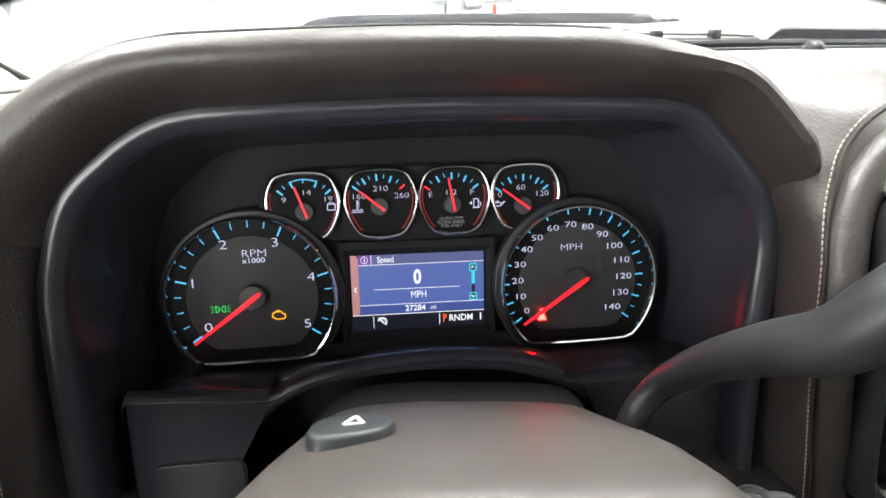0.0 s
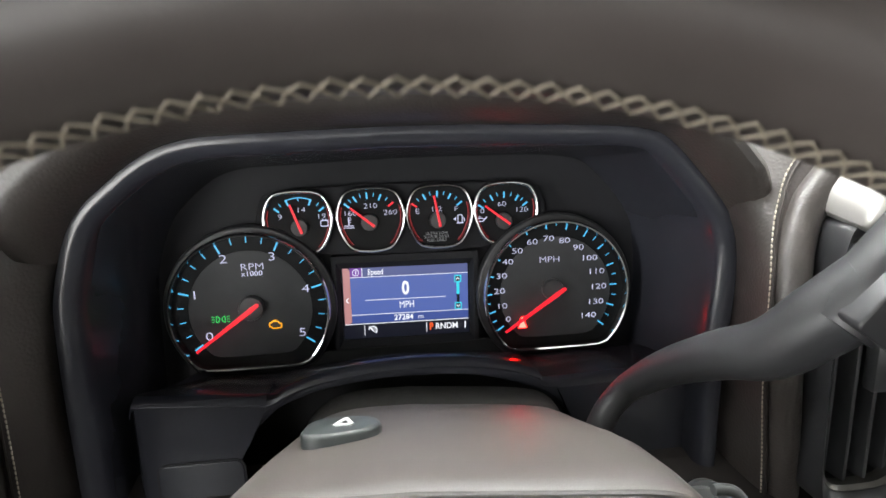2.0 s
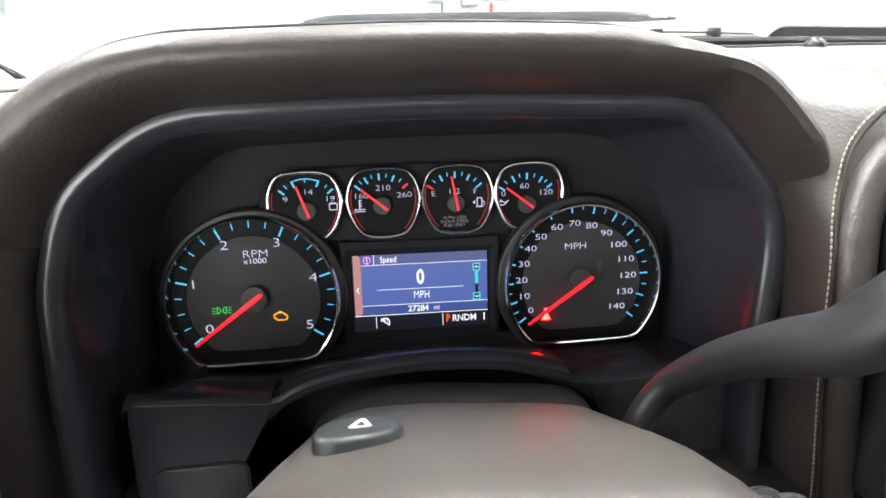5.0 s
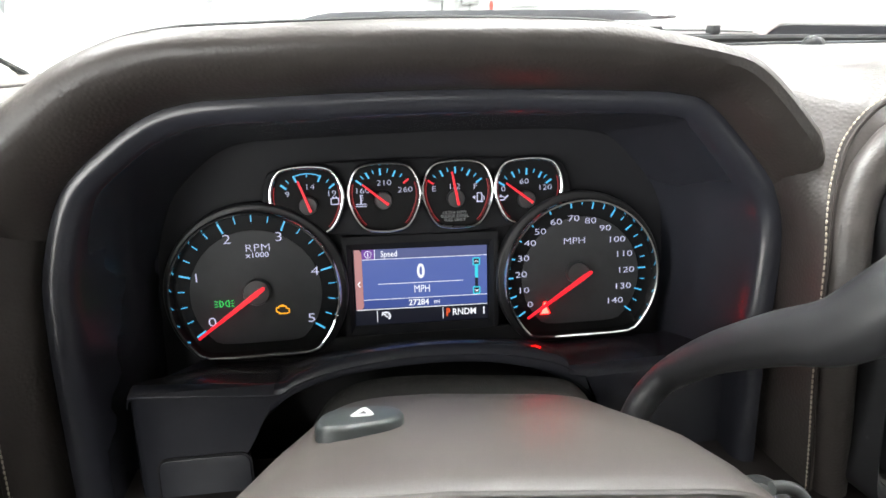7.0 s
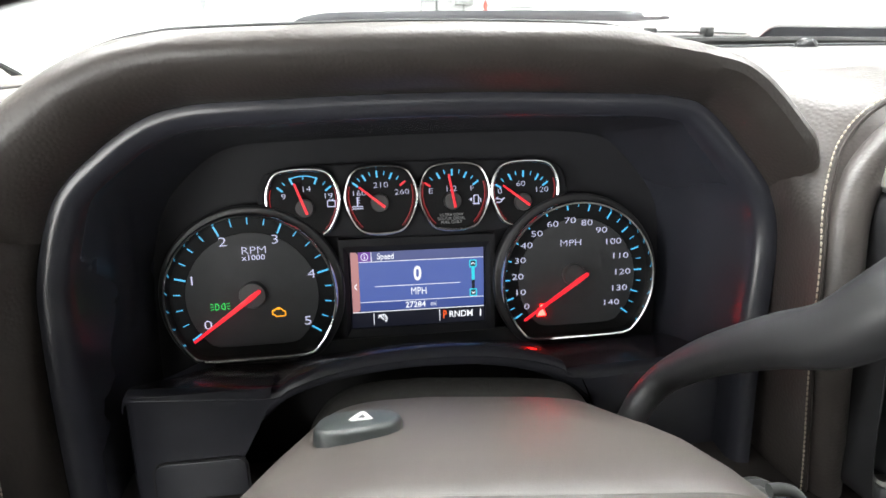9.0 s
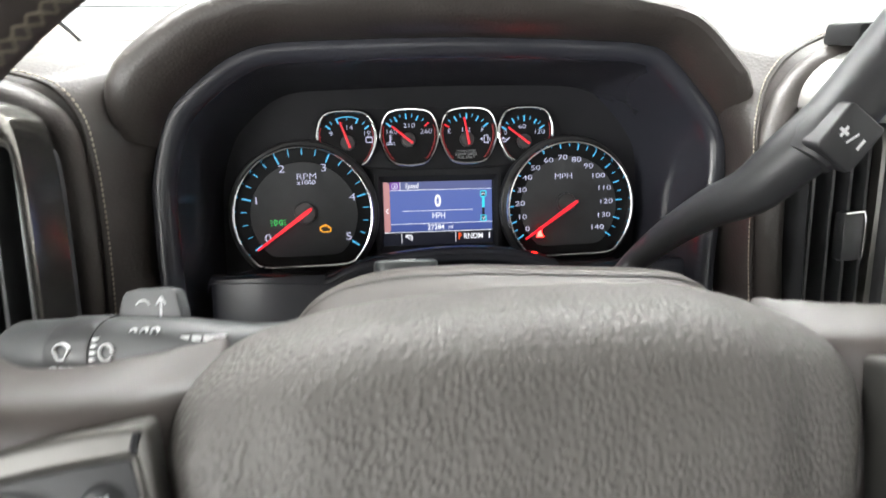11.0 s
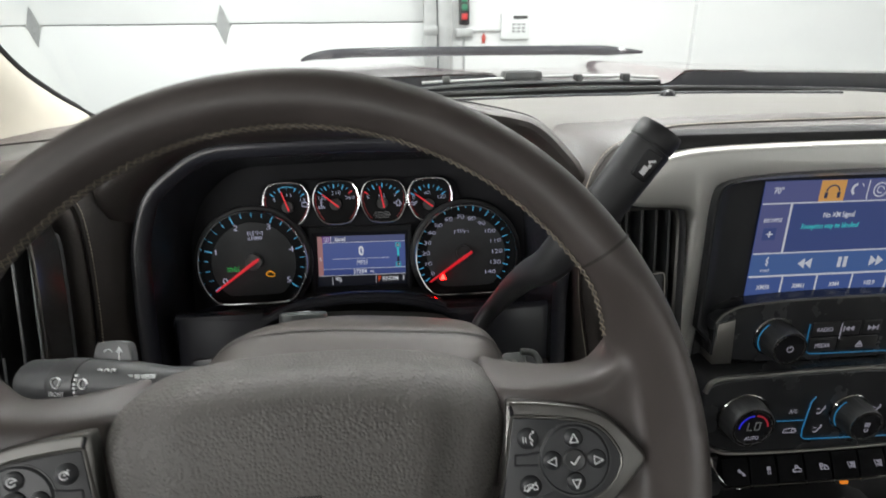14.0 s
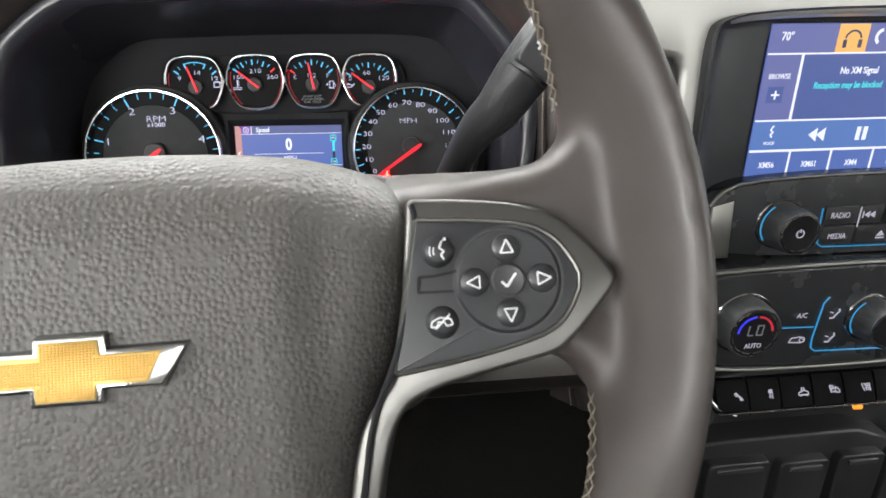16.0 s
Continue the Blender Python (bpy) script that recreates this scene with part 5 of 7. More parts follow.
part("frame", bm, MASK_BLACK, DIC, smooth=False)


def lcd(name, x0, y0, x1, y1, mat, z=0.0, parent=None):
    return part(name, quad(bmesh.new(), x0 / 1000, y0 / 1000, x1 / 1000, y1 / 1000, z, 0.0003), mat, parent or DIC, smooth=False)


glass = lcd("screen", -47.8, -27.4, 47.8, 27.4, LCD_BLACK, -0.0004)
lcd("status_bar", -41.5, 20.2, 47.4, 27.2, LCD_HEAD, 0, glass)
lcd("main_area", -41.5, -9.0, 47.4, 20.0, LCD_BLUE, 0, glass)
lcd("odometer_bar", -41.5, -15.6, 47.4, -9.2, LCD_FOOT, 0, glass)
bm = bmesh.new()
prism(bm, mm([(-46.9, 27.2), (-43.2, 27.2), (-41.6, 25.0), (-41.6, -14.0), (-43.0, -16.0), (-46.9, -16.0)]), -0.0001, 0.0002)
part("menu_tab", bm, LCD_PINK, glass, smooth=False)
lcd("info_tab", -41.5, 20.4, -33.0, 27.2, LCD_VIOLET, 0.0003, glass)
bm = bmesh.new()
for x0, y0, x1, y1 in ((-41.5, 19.9, 47.4, 20.3), (-41.5, -9.1, 47.4, -8.7), (-46.9, -16.3, 47.4, -15.8), (-32.8, 20.2, -32.3, 27.2), (-32.6, -25.6, -32.1, -17.2), (14.6, -25.6, 15.1, -17.2), (-31, 2.0, 30.0, 2.4)):
    quad(bm, x0 / 1000, y0 / 1000, x1 / 1000, y1 / 1000, 0.0005, 0.0002)
stroke(bm, arc(-0.0372, 0.0238, 0.0024, 0, 360, 16), 0.0004, 0.0006)
bar(bm, (-0.0372, 0.0226), (-0.0372, 0.0242), 0.0008, 0.0006)
bar(bm, (-0.0372, 0.0246), (-0.0372, 0.0252), 0.0008, 0.0006)
stroke(bm, mm([(-43.4, 4.6), (-45.0, 2.6), (-43.4, 0.6)]), 0.0007, 0.0006)
stroke(bm, arc(-0.0262, -0.0214, 0.0030, -50, 170, 14), 0.0008, 0.0006)
bar(bm, (-0.0290, -0.0184), (-0.0254, -0.0222), 0.0009, 0.0006)
for q in range(-40, 150, 38):
    bar(bm, (-0.0262 + 0.0015 * math.cos(radians(q)), -0.0214 + 0.0015 * math.sin(radians(q))), (-0.0262 + 0.0024 * math.cos(radians(q)), -0.0214 + 0.0024 * math.sin(radians(q))), 0.0005, 0.0006)
part("line_print", bm, LCD_WHITE, glass, smooth=False)
words("Speed", 0.0061, -0.0225, 0.0236, 0.0006, LCD_WHITE, glass, wide=0.8, bold=0.00006)
words("0", 0.0142, -0.0004, 0.0100, 0.0006, LCD_WHITE, glass, wide=0.78, bold=0.00045)
words("MPH", 0.0075, 0.0002, -0.0026, 0.0006, LCD_WHITE, glass, wide=0.78)
words("27284", 0.0060, -0.0024, -0.0124, 0.0006, LCD_WHITE, glass, wide=0.98, bold=0.0001)
words("mi", 0.0050, 0.0106, -0.0124, 0.0006, LCD_WHITE, glass, wide=0.9)
words("P", 0.0078, 0.0185, -0.0212, 0.0006, LCD_ORANGE, glass, wide=0.72, bold=0.0003)
words("RNDM", 0.0066, 0.0304, -0.0212, 0.0006, LCD_WHITE, glass, wide=0.92, bold=0.0001)
words("1", 0.0070, 0.0448, -0.0212, 0.0006, LCD_WHITE, glass, wide=0.8, bold=0.00025)
bm = bmesh.new()
for y in (15.6, -5.6):
    stroke(bm, mm([(37.4, y - 2.4), (42.0, y - 2.4), (42.0, y + 2.4), (37.4, y + 2.4)]), 0.0008, 0.0006, True)
quad(bm, 0.0386, 0.0036, 0.0408, 0.0128, 0.0006)
part("scroll_bar", bm, LCD_CYAN, glass, smooth=False)
bm = bmesh.new()
quad(bm, 0.0386, -0.0030, 0.0408, 0.0036, 0.0005)
for y in (15.6, -5.6):
    quad(bm, 0.0380, (y - 1.9) / 1000, 0.0414, (y + 1.9) / 1000, 0.0004)
part("scroll_track", bm, LCD_BLACK, glass, smooth=False)
bm = bmesh.new()
stroke(bm, mm([(38.4, 15.0), (39.7, 16.4), (41.0, 15.0)]), 0.0006, 0.0008)
stroke(bm, mm([(38.4, -5.0), (39.7, -6.4), (41.0, -5.0)]), 0.0006, 0.0008)
part("arrow_print", bm, LCD_WHITE, glass, smooth=False)

# lower surround: shelf, arch over the column and side boxes
ARCH_OUT = [(-92, -51), (-79, -46.0), (-60, -40.0), (-30, -35.5), (5, -34), (40, -36), (66, -41), (86, -48), (98, -55)]
ARCH_IN = [(-110, -92), (-98, -73), (-82, -59.5), (-55, -50.5), (-20, -46.5), (12, -46.5), (45, -50), (72, -57.5), (93, -68), (106, -80), (112, -95)]
ZB = 0.066
bm = bmesh.new()
top = [(-171, -45.5), (-135, -48)] + ARCH_OUT + [(199, -52)]
a = spline([(u / 1000, v / 1000, ZB) for u, v in top], 5)
rows = []
for k, p in enumerate([a[0], a[0]] + a):
    side = ease((-0.09 - p.x) / 0.09)
    # the left end rounds over into its side wall
    drop = ((-0.0022, -0.0060, 0), (-0.0014, -0.0018, 0))[k] if k < 2 else (0, 0, 0)
    back = Vector((p.x + 0.036 * side, min(p.y, -0.030) * 0.35 - 0.040, 0.002))
    rows.append([q + Vector(drop) for q in (back, p.lerp(back, 0.5) + Vector((0, 0.001, 0)), p + Vector((0, 0.0006, -0.009)), p + Vector((0, -0.0002, -0.0042)), p + Vector((0, -0.0012, -0.0018)), p + Vector((0, -0.0026, -0.0004)), p + Vector((0, -0.0046, 0.0002)), p + Vector((0, -0.0064, -0.0008)))])
loft(bm, rows, closed=False)
part("lower_shelf", bm, SHROUD, cluster, "navy-black shelf below the dials")
bm = bmesh.new()
o = spline([(u / 1000, v / 1000 - 0.0055, 0) for u, v in ARCH_OUT], 6)
i = spline([(u / 1000, v / 1000, 0) for u, v in ARCH_IN[1:-1]], 6)
o2 = [o[round(t * (len(o) - 1) / 47)] for t in range(48)]
i2 = [i[round(t * (len(i) - 1) / 47)] for t in range(48)]
rows = [[p + Vector((0, 0, ZB - 0.0004)), p.lerp(q, 0.35) + Vector((0, 0, ZB)), p.lerp(q, 0.62) + Vector((0, 0, ZB - 0.0008)), p.lerp(q, 0.72) + Vector((0, 0, ZB - 0.0030)), p.lerp(q, 0.76) + Vector((0, 0, ZB - 0.0060)), p.lerp(q, 0.92) + Vector((0, 0, ZB - 0.0064)), q + Vector((0, 0, ZB - 0.0085)), q + Vector((0, 0, ZB - 0.05))] for p, q in zip(o2, i2)]
loft(bm, rows, closed=False)
part("arch_lip", bm, SHROUD, cluster)
bm = bmesh.new()
rows = []
for v, w in ((-48.5, -90), (-56, -91.5), (-64, -95), (-72, -99), (-84, -105.5), (-95, -112), (-140, -117), (-190, -120)):
    x, y = -0.1732, v / 1000
    rows.append([Vector(q) for q in ((x + 0.036, y, 0.002), (x + 0.018, y, 0.034), (x + 0.0030, y, ZB - 0.012), (x + 0.0008, y, ZB - 0.0065), (x + 0.0010, y, ZB - 0.0035), (x + 0.0028, y, ZB - 0.0010), (x + 0.0062, y, ZB), ((x + w / 1000) / 2, y, ZB), (w / 1000, y, ZB), (w / 1000, y, ZB - 0.03))])
loft(bm, rows, closed=False)
part("lower_left_panel", bm, SHROUD, cluster)
bm = bmesh.new()
prism(bm, mm([(199, -55.5), (98, -59), (106, -80), (113, -96), (118, -190), (199, -190)]), 0.04, ZB + 0.0005, 0.002)
part("lower_right_panel", bm, SHROUD, cluster)
bm = bmesh.new()
cover_ol = rrect(-0.160, -0.170, -0.108, -0.090, 0.006)
prism(bm, cover_ol, ZB - 0.004, ZB + 0.0014, 0.0006)
acc = part("access_cover", bm, SHROUD, cluster, "navy-black access cover")
part("cover_groove", band(bmesh.new(), offset(cover_ol, 0.0006), [(-0.0005, ZB), (0.0005, ZB), (0.0005, ZB + 0.0009), (-0.0005, ZB + 0.0009)]), MASK_BLACK, acc, "dark groove")
# flat black sheet in place of the shaded hollow behind the arch
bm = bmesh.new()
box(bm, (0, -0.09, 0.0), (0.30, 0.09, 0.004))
part("column_shade_sheet", bm, RUBBER, cluster)

# ---- side strips of the dash beside the cluster ----
def stitch_run(pts, parent, label="cream stitching"):
    bm = bmesh.new()
    dense = spline(pts, 8)
    total = sum((b - a).length for a, b in zip(dense, dense[1:]))
    n = max(2, round(total / 0.0034))
    ends, run, k = [], 0.0, 0
    for a, b in zip(dense, dense[1:]):
        step = (b - a).length
        while k < 2 * n and (k // 2 + 0.72 * (k % 2)) * total / n <= run + step:
            ends.append(a.lerp(b, ((k // 2 + 0.72 * (k % 2)) * total / n - run) / step))
            k += 1
        run += step
    for s0, s1 in zip(ends[::2], ends[1::2]):
        sweep(bm, [s0, (s0 + s1) / 2 + Vector((0, -0.0002, 0.0003)), s1], [0.00035, 0.00058, 0.00035], 5)
    return tagged(part("stitching", bm, THREAD, parent, label), kind="stuff")


def upright(seam, backs):
    """A leather upright beside the cluster that rolls over into the dash top, along its stitched seam."""
    st = thing("dash_upright", "brown leather dash upright with a cream stitched seam", "dash trim", group="dash uprights")
    sg = 1 if seam[0][0] > 0 else -1
    outs = [(0.0125, 0.003, 0.0)] * 4 + [(0.0125, 0.001, -0.003), (0.0120, -0.003, -0.006), (0.0100, -0.010, -0.010), (0.005, -0.016, -0.011)] + [(0.0, -0.019, -0.012)] * (len(seam) - 8)
    # the roll settles onto the dash top
    seam = [(x, y, z - 0.006 * ease((z - 1.665) / 0.045)) for x, y, z in seam]
    backs = [(x, y, z - 0.006 * ease((z - 1.665) / 0.045)) for x, y, z in backs]
    sp = spline(seam, 5)
    bp = spline(backs, 5)
    op = spline([Vector(a) + Vector((o[0] * sg, o[1], o[2])) for a, o in zip(seam, outs)], 5)
    bm = bmesh.new()
    rows = []
    for a, b, c in zip(sp, bp, op):
        bul = Vector((-0.0020 * sg, -0.0016, 0.0012))
        roll = ease((b.z - 1.672) / 0.018)
        tuck = Vector((0.004 * sg, 0.02, -0.006)).lerp(Vector((-0.012 * sg, 0.060, top_z(b.x) - 0.006 - b.z)), roll)
        rows.append([b + tuck, b + tuck * 0.5 + Vector((0, 0, 0.002 * roll)), b] + [b.lerp(a, t) + bul * (4 * t * (1 - t)) for t in (0.15, 0.35, 0.55, 0.75, 0.92)] + [a] + [a.lerp(c, t) for t in (0.3, 0.7, 1.0)])
    loft(bm, rows, closed=False)
    part("leather_wrap", bm, LEATHER, st)
    part("edge_roll", sweep(bmesh.new(), op, 0.0105, 14), LEATHER, st, "rolled leather edge")
    k = len(sp)
    out = [a + (b - a).normalized() * 0.0032 + Vector((-0.0012 * sg, -0.0016, 0.0008)) for a, b in zip(sp, bp)]
    stitch_run([out[min(i, k - 1)] for i in range(0, k + 4, 5)], st)
    part("seam", sweep(bmesh.new(), sp, 0.0009, 6), SEAM, st)
    return st


upright([(0.262, 0.243, 1.36), (0.2400, 0.242, 1.48), (0.2245, 0.244, 1.56), (0.2225, 0.253, 1.617), (0.2270, 0.264, 1.640), (0.2345, 0.275, 1.657), (0.2459, 0.286, 1.6765), (0.265, 0.291, 1.698), (0.305, 0.294, 1.7130), (0.36, 0.295, 1.7165), (0.50, 0.296, 1.7180), (0.70, 0.296, 1.7175)],
        [(0.240, 0.268, 1.36), (0.232, 0.285, 1.48), (0.2335, 0.302, 1.56), (0.231, 0.306, 1.620), (0.222, 0.312, 1.648), (0.218, 0.322, 1.672), (0.222, 0.334, 1.696), (0.236, 0.338, 1.709), (0.285, 0.335, 1.7155), (0.345, 0.33, 1.7165), (0.50, 0.33, 1.7180), (0.70, 0.33, 1.7170)])
upright([(-0.228, 0.258, 1.36), (-0.213, 0.258, 1.48), (-0.203, 0.260, 1.56), (-0.1995, 0.263, 1.610), (-0.199, 0.264, 1.640), (-0.2010, 0.264, 1.660), (-0.2095, 0.261, 1.6780), (-0.226, 0.256, 1.6880), (-0.250, 0.251, 1.6950), (-0.30, 0.248, 1.6975), (-0.38, 0.248, 1.6965)],
        [(-0.186, 0.262, 1.36), (-0.181, 0.275, 1.48), (-0.181, 0.292, 1.56), (-0.177, 0.300, 1.610), (-0.171, 0.308, 1.640), (-0.170, 0.318, 1.665), (-0.176, 0.326, 1.688), (-0.195, 0.322, 1.7000), (-0.235, 0.305, 1.7015), (-0.30, 0.295, 1.6990), (-0.38, 0.295, 1.6960)])
# seam of the speaker cover, defrost slots and the light sensor
def on_dash(pts, n=6, lift=0.0):
    return [Vector((p.x, p.y, dash_z(p.x, p.y) + lift)) for p in spline([(x, y, 0) for x, y in pts], n)]


COVER_FRONT = [(-0.312, 0.345), (-0.269, 0.359), (-0.215, 0.388), (-0.175, 0.418), (-0.147, 0.451), (-0.136, 0.518), (-0.142, 0.612)]
COVER_BACK = [(-0.330, 0.40), (-0.322, 0.46), (-0.300, 0.52), (-0.265, 0.56), (-0.225, 0.585), (-0.190, 0.600), (-0.150, 0.614)]
part("speaker_cover_seam", sweep(bmesh.new(), on_dash(COVER_FRONT, 6, 0.0004), 0.0009, 6), SEAM, dash)
GRILLE = material("perforated_dash_skin", (0.078, 0.066, 0.059), 0.6, bump=0.8, grain_size=0.0022, vary=0.08, vary_size=0.03, pebble=True)
bm = bmesh.new()
rows = []
for a, b in zip(on_dash(COVER_FRONT), on_dash(COVER_BACK)):
    run = [a.lerp(b, t) for t in (0.03, 0.25, 0.5, 0.75, 1)]
    rows.append([Vector((p.x, p.y, dash_z(p.x, p.y) + 0.0014)) for p in run])
loft(bm, rows, closed=False)
part("speaker_cover", bm, GRILLE, dash, "finely perforated speaker cover")
bm = bmesh.new()
box(bm, (0.0265, 0.598, dash_z(0.026, 0.598) + 0.0004), (0.076, 0.018, 0.0044), 0.0016)
part("defrost_slot", bm, CHARCOAL, dash, "grey defroster slot")
bm = bmesh.new()
loft(bm, [[p + Vector((0, -0.005, 0.0)), p + Vector((0, -0.004, 0.0026)), p + Vector((0, 0.006, 0.0028)), p + Vector((0, 0.011, 0.0))] for p in on_dash([(0.142, 0.610), (0.21, 0.622), (0.278, 0.632), (0.35, 0.637), (0.412, 0.636), (0.45, 0.648), (0.54, 0.642), (0.62, 0.625), (0.716, 0.595)])], closed=False)
part("defrost_lip", bm, MASK_BLACK, dash, "dark defroster slot along the glass")
sensor = thing("light_sensor", "small dark domed light sensor on the dash top", "sensor", pose(0.458, 0.606, dash_z(0.458, 0.606) - 0.0005))
part("dome", lathe(bmesh.new(), [(0.0115, 0.0), (0.0110, 0.004), (0.008, 0.0085), (0.004, 0.0105), (0, 0.011)], 28), BLACK_GLOSS, sensor)
part("base_ring", lathe(bmesh.new(), [(0.0150, 0.0), (0.0145, 0.0012), (0.0118, 0.0016), (0.0118, 0.0)], 28), CHARCOAL, sensor)


# ---- air vents ----
def vent(label, m, ol_out, ol_in, slat_x, slat_y, tab, mat, depth=0.035):
    v = thing("air_vent", label, "air vent", m, "dash air vents")
    o = [(p.x, p.y) for p in chaikin([(x / 1000, y / 1000, 0) for x, y in ol_out], 2)]
    i = [(p.x, p.y) for p in chaikin([(x / 1000, y / 1000, 0) for x, y in ol_in], 2)]
    bm = bmesh.new()
    rings = []
    for f, z in ((0.0, -0.02), (0.0, 0.003), (0.10, 0.008), (0.45, 0.0065), (0.80, 0.004), (0.93, 0.001), (1.0, -0.004), (1.0, -depth)):
        rings.append([(a[0] + (b[0] - a[0]) * f, a[1] + (b[1] - a[1]) * f, z) for a, b in zip(o, i)])
    loft(bm, rings)
    part("surround", bm, mat, v)
    part("lip", band(bmesh.new(), i, [(0.0, -0.006), (0.0010, -0.0005), (0.0022, 0.0022), (0.0010, 0.0030), (-0.0012, 0.0008), (-0.0014, -0.006)]), DARK_SATIN, v)
    bm = bmesh.new()
    prism(bm, i, -depth - 0.004, -depth)
    part("duct", bm, RUBBER, v)
    for sx_ in slat_x:
        bm = bmesh.new()
        x0, y0, y1 = sx_ / 1000, slat_y[0] / 1000, slat_y[1] / 1000
        box(bm, (x0, (y0 + y1) / 2, -0.014), (0.0026, abs(y1 - y0), 0.022), 0.0010)
        part("slat", bm, CHARCOAL, v)
    bm = bmesh.new()
    box(bm, (tab[0] / 1000, tab[1] / 1000, 0.0), (0.015, 0.034, 0.010), 0.003)
    t = part("slider", bm, CHARCOAL, v)
    bm = bmesh.new()
    stroke(bm, mm([(tab[0] - 7, tab[1] + 16), (tab[0] + 6, tab[1] + 17), (tab[0] + 7.5, tab[1] + 12), (tab[0] + 7.5, tab[1] - 15)]), 0.0012, 0.0052, depth=0.0014)
    part("slider_edge", bm, CHROME, t, "chrome slider edge", smooth=False)
    return v


LPM = pose(-0.30, 0.185, 1.57, 77, 0, 0)
vent("upright dash vent with dark slats in a satin silver surround", LPM,
     [(15, 0), (20, 60), (25, 104), (36, 112), (66, 113), (96, 106), (104, 92), (106, 30), (106, -60), (100, -100), (50, -104), (20, -92), (17, -60)],
     [(38, 10), (39, 60), (40, 84), (46, 88), (66, 88), (92, 88), (97, 82), (98, 30), (98, -40), (92, -58), (60, -60), (46, -56), (41, -40)],
     [51, 66, 81, 94], (-58, 88), (62, 14), VENT_SATIN)
RVM = pose(0.275, 0.236, 1.57, 80, 0, 0)
vent("upright dash vent with dark slats beside the radio", RVM,
     [(-26, 10), (-27, 60), (-24, 84), (-18, 87), (0, 84), (26, 84), (34, 80), (36, 60), (36, 0), (36, -70), (32, -84), (0, -86), (-18, -84), (-24, -70)],
     [(-21, 10), (-22, 50), (-20, 72), (-15, 77), (0, 77), (24, 77), (31, 73), (32, 50), (31, 0), (30, -55), (26, -72), (0, -74), (-14, -72), (-19, -58)],
     [-13, 1, 14, 26], (-74, 76), (12, 4), BLACK)

# ---- light and pedal switch panel ----
lp = thing("switch_panel", "dark grey headlight switch panel with a chrome edge", "switch panel", LPM)
BEZ = [(-110, 101), (12, 101), (21, 98), (24, 88), (25, 0), (23, -66), (18, -82), (6, -94), (-64, -94), (-72, -84), (-110, -84)]
ol = [(p.x, p.y) for p in chaikin([(x / 1000, y / 1000, 0) for x, y in BEZ], 2)]
part("face", prism(bmesh.new(), ol, -0.03, 0.0015, 0.0015), LIT_PANEL, lp)
edge = spline([(26.2, 60, 0), (26.6, 0, 0), (24.6, -66, 0), (19, -83.5, 0), (6.5, -95.5, 0), (-30, -96, 0), (-64, -95.5, 0), (-74, -85, 0)], 5)
part("chrome_edge", sweep(bmesh.new(), [p / 1000 for p in edge], 0.0013, 8), CHROME, lp, "thin chrome edge")
for x in (-43.5, -11.5):
    bm = bmesh.new()
    box(bm, (x / 1000, 0.0745, 0.006), (0.017, 0.021, 0.016), 0.004, 3)
    part("slider_knob", bm, BLACK, lp, "black slider knob")
bm = bmesh.new()
box(bm, (-0.0275, 0.0745, 0.0015), (0.020, 0.002, 0.001))
part("slider_slot", bm, RUBBER, lp)
for x0, x1, y0, y1 in ((-43.5, -8, 48.5, 61), (-43.5, -26.2, 36.5, 47.8), (-25.4, -8, 36.5, 47.8)):
    bm = bmesh.new()
    box(bm, ((x0 + x1) / 2000, (y0 + y1) / 2000, 0.002), ((x1 - x0) / 1000, (y1 - y0) / 1000, 0.005), 0.001)
    part("brake_button", bm, CHARCOAL, lp)
bm = bmesh.new()
box(bm, (-0.0262, 0.046, 0.004), (0.004, 0.014, 0.006), 0.001)
part("gain_lever", bm, WHITE_PRINT, lp, "pale lever")
bm = bmesh.new()
quad(bm, -0.0365, 0.0415, -0.0315, 0.0424, 0.0047)
quad(bm, -0.0190, 0.0415, -0.0140, 0.0424, 0.0047)
quad(bm, -0.0169, 0.0394, -0.0160, 0.0445, 0.0047)
stroke(bm, arc(-0.027, 0.0548, 0.0030, 0, 330, 10), 0.0008, 0.0047)
bar(bm, (-0.0290, 0.0522), (-0.0250, 0.0522), 0.0010, 0.0047)
part("button_print", bm, WHITE_PRINT, lp, smooth=False)


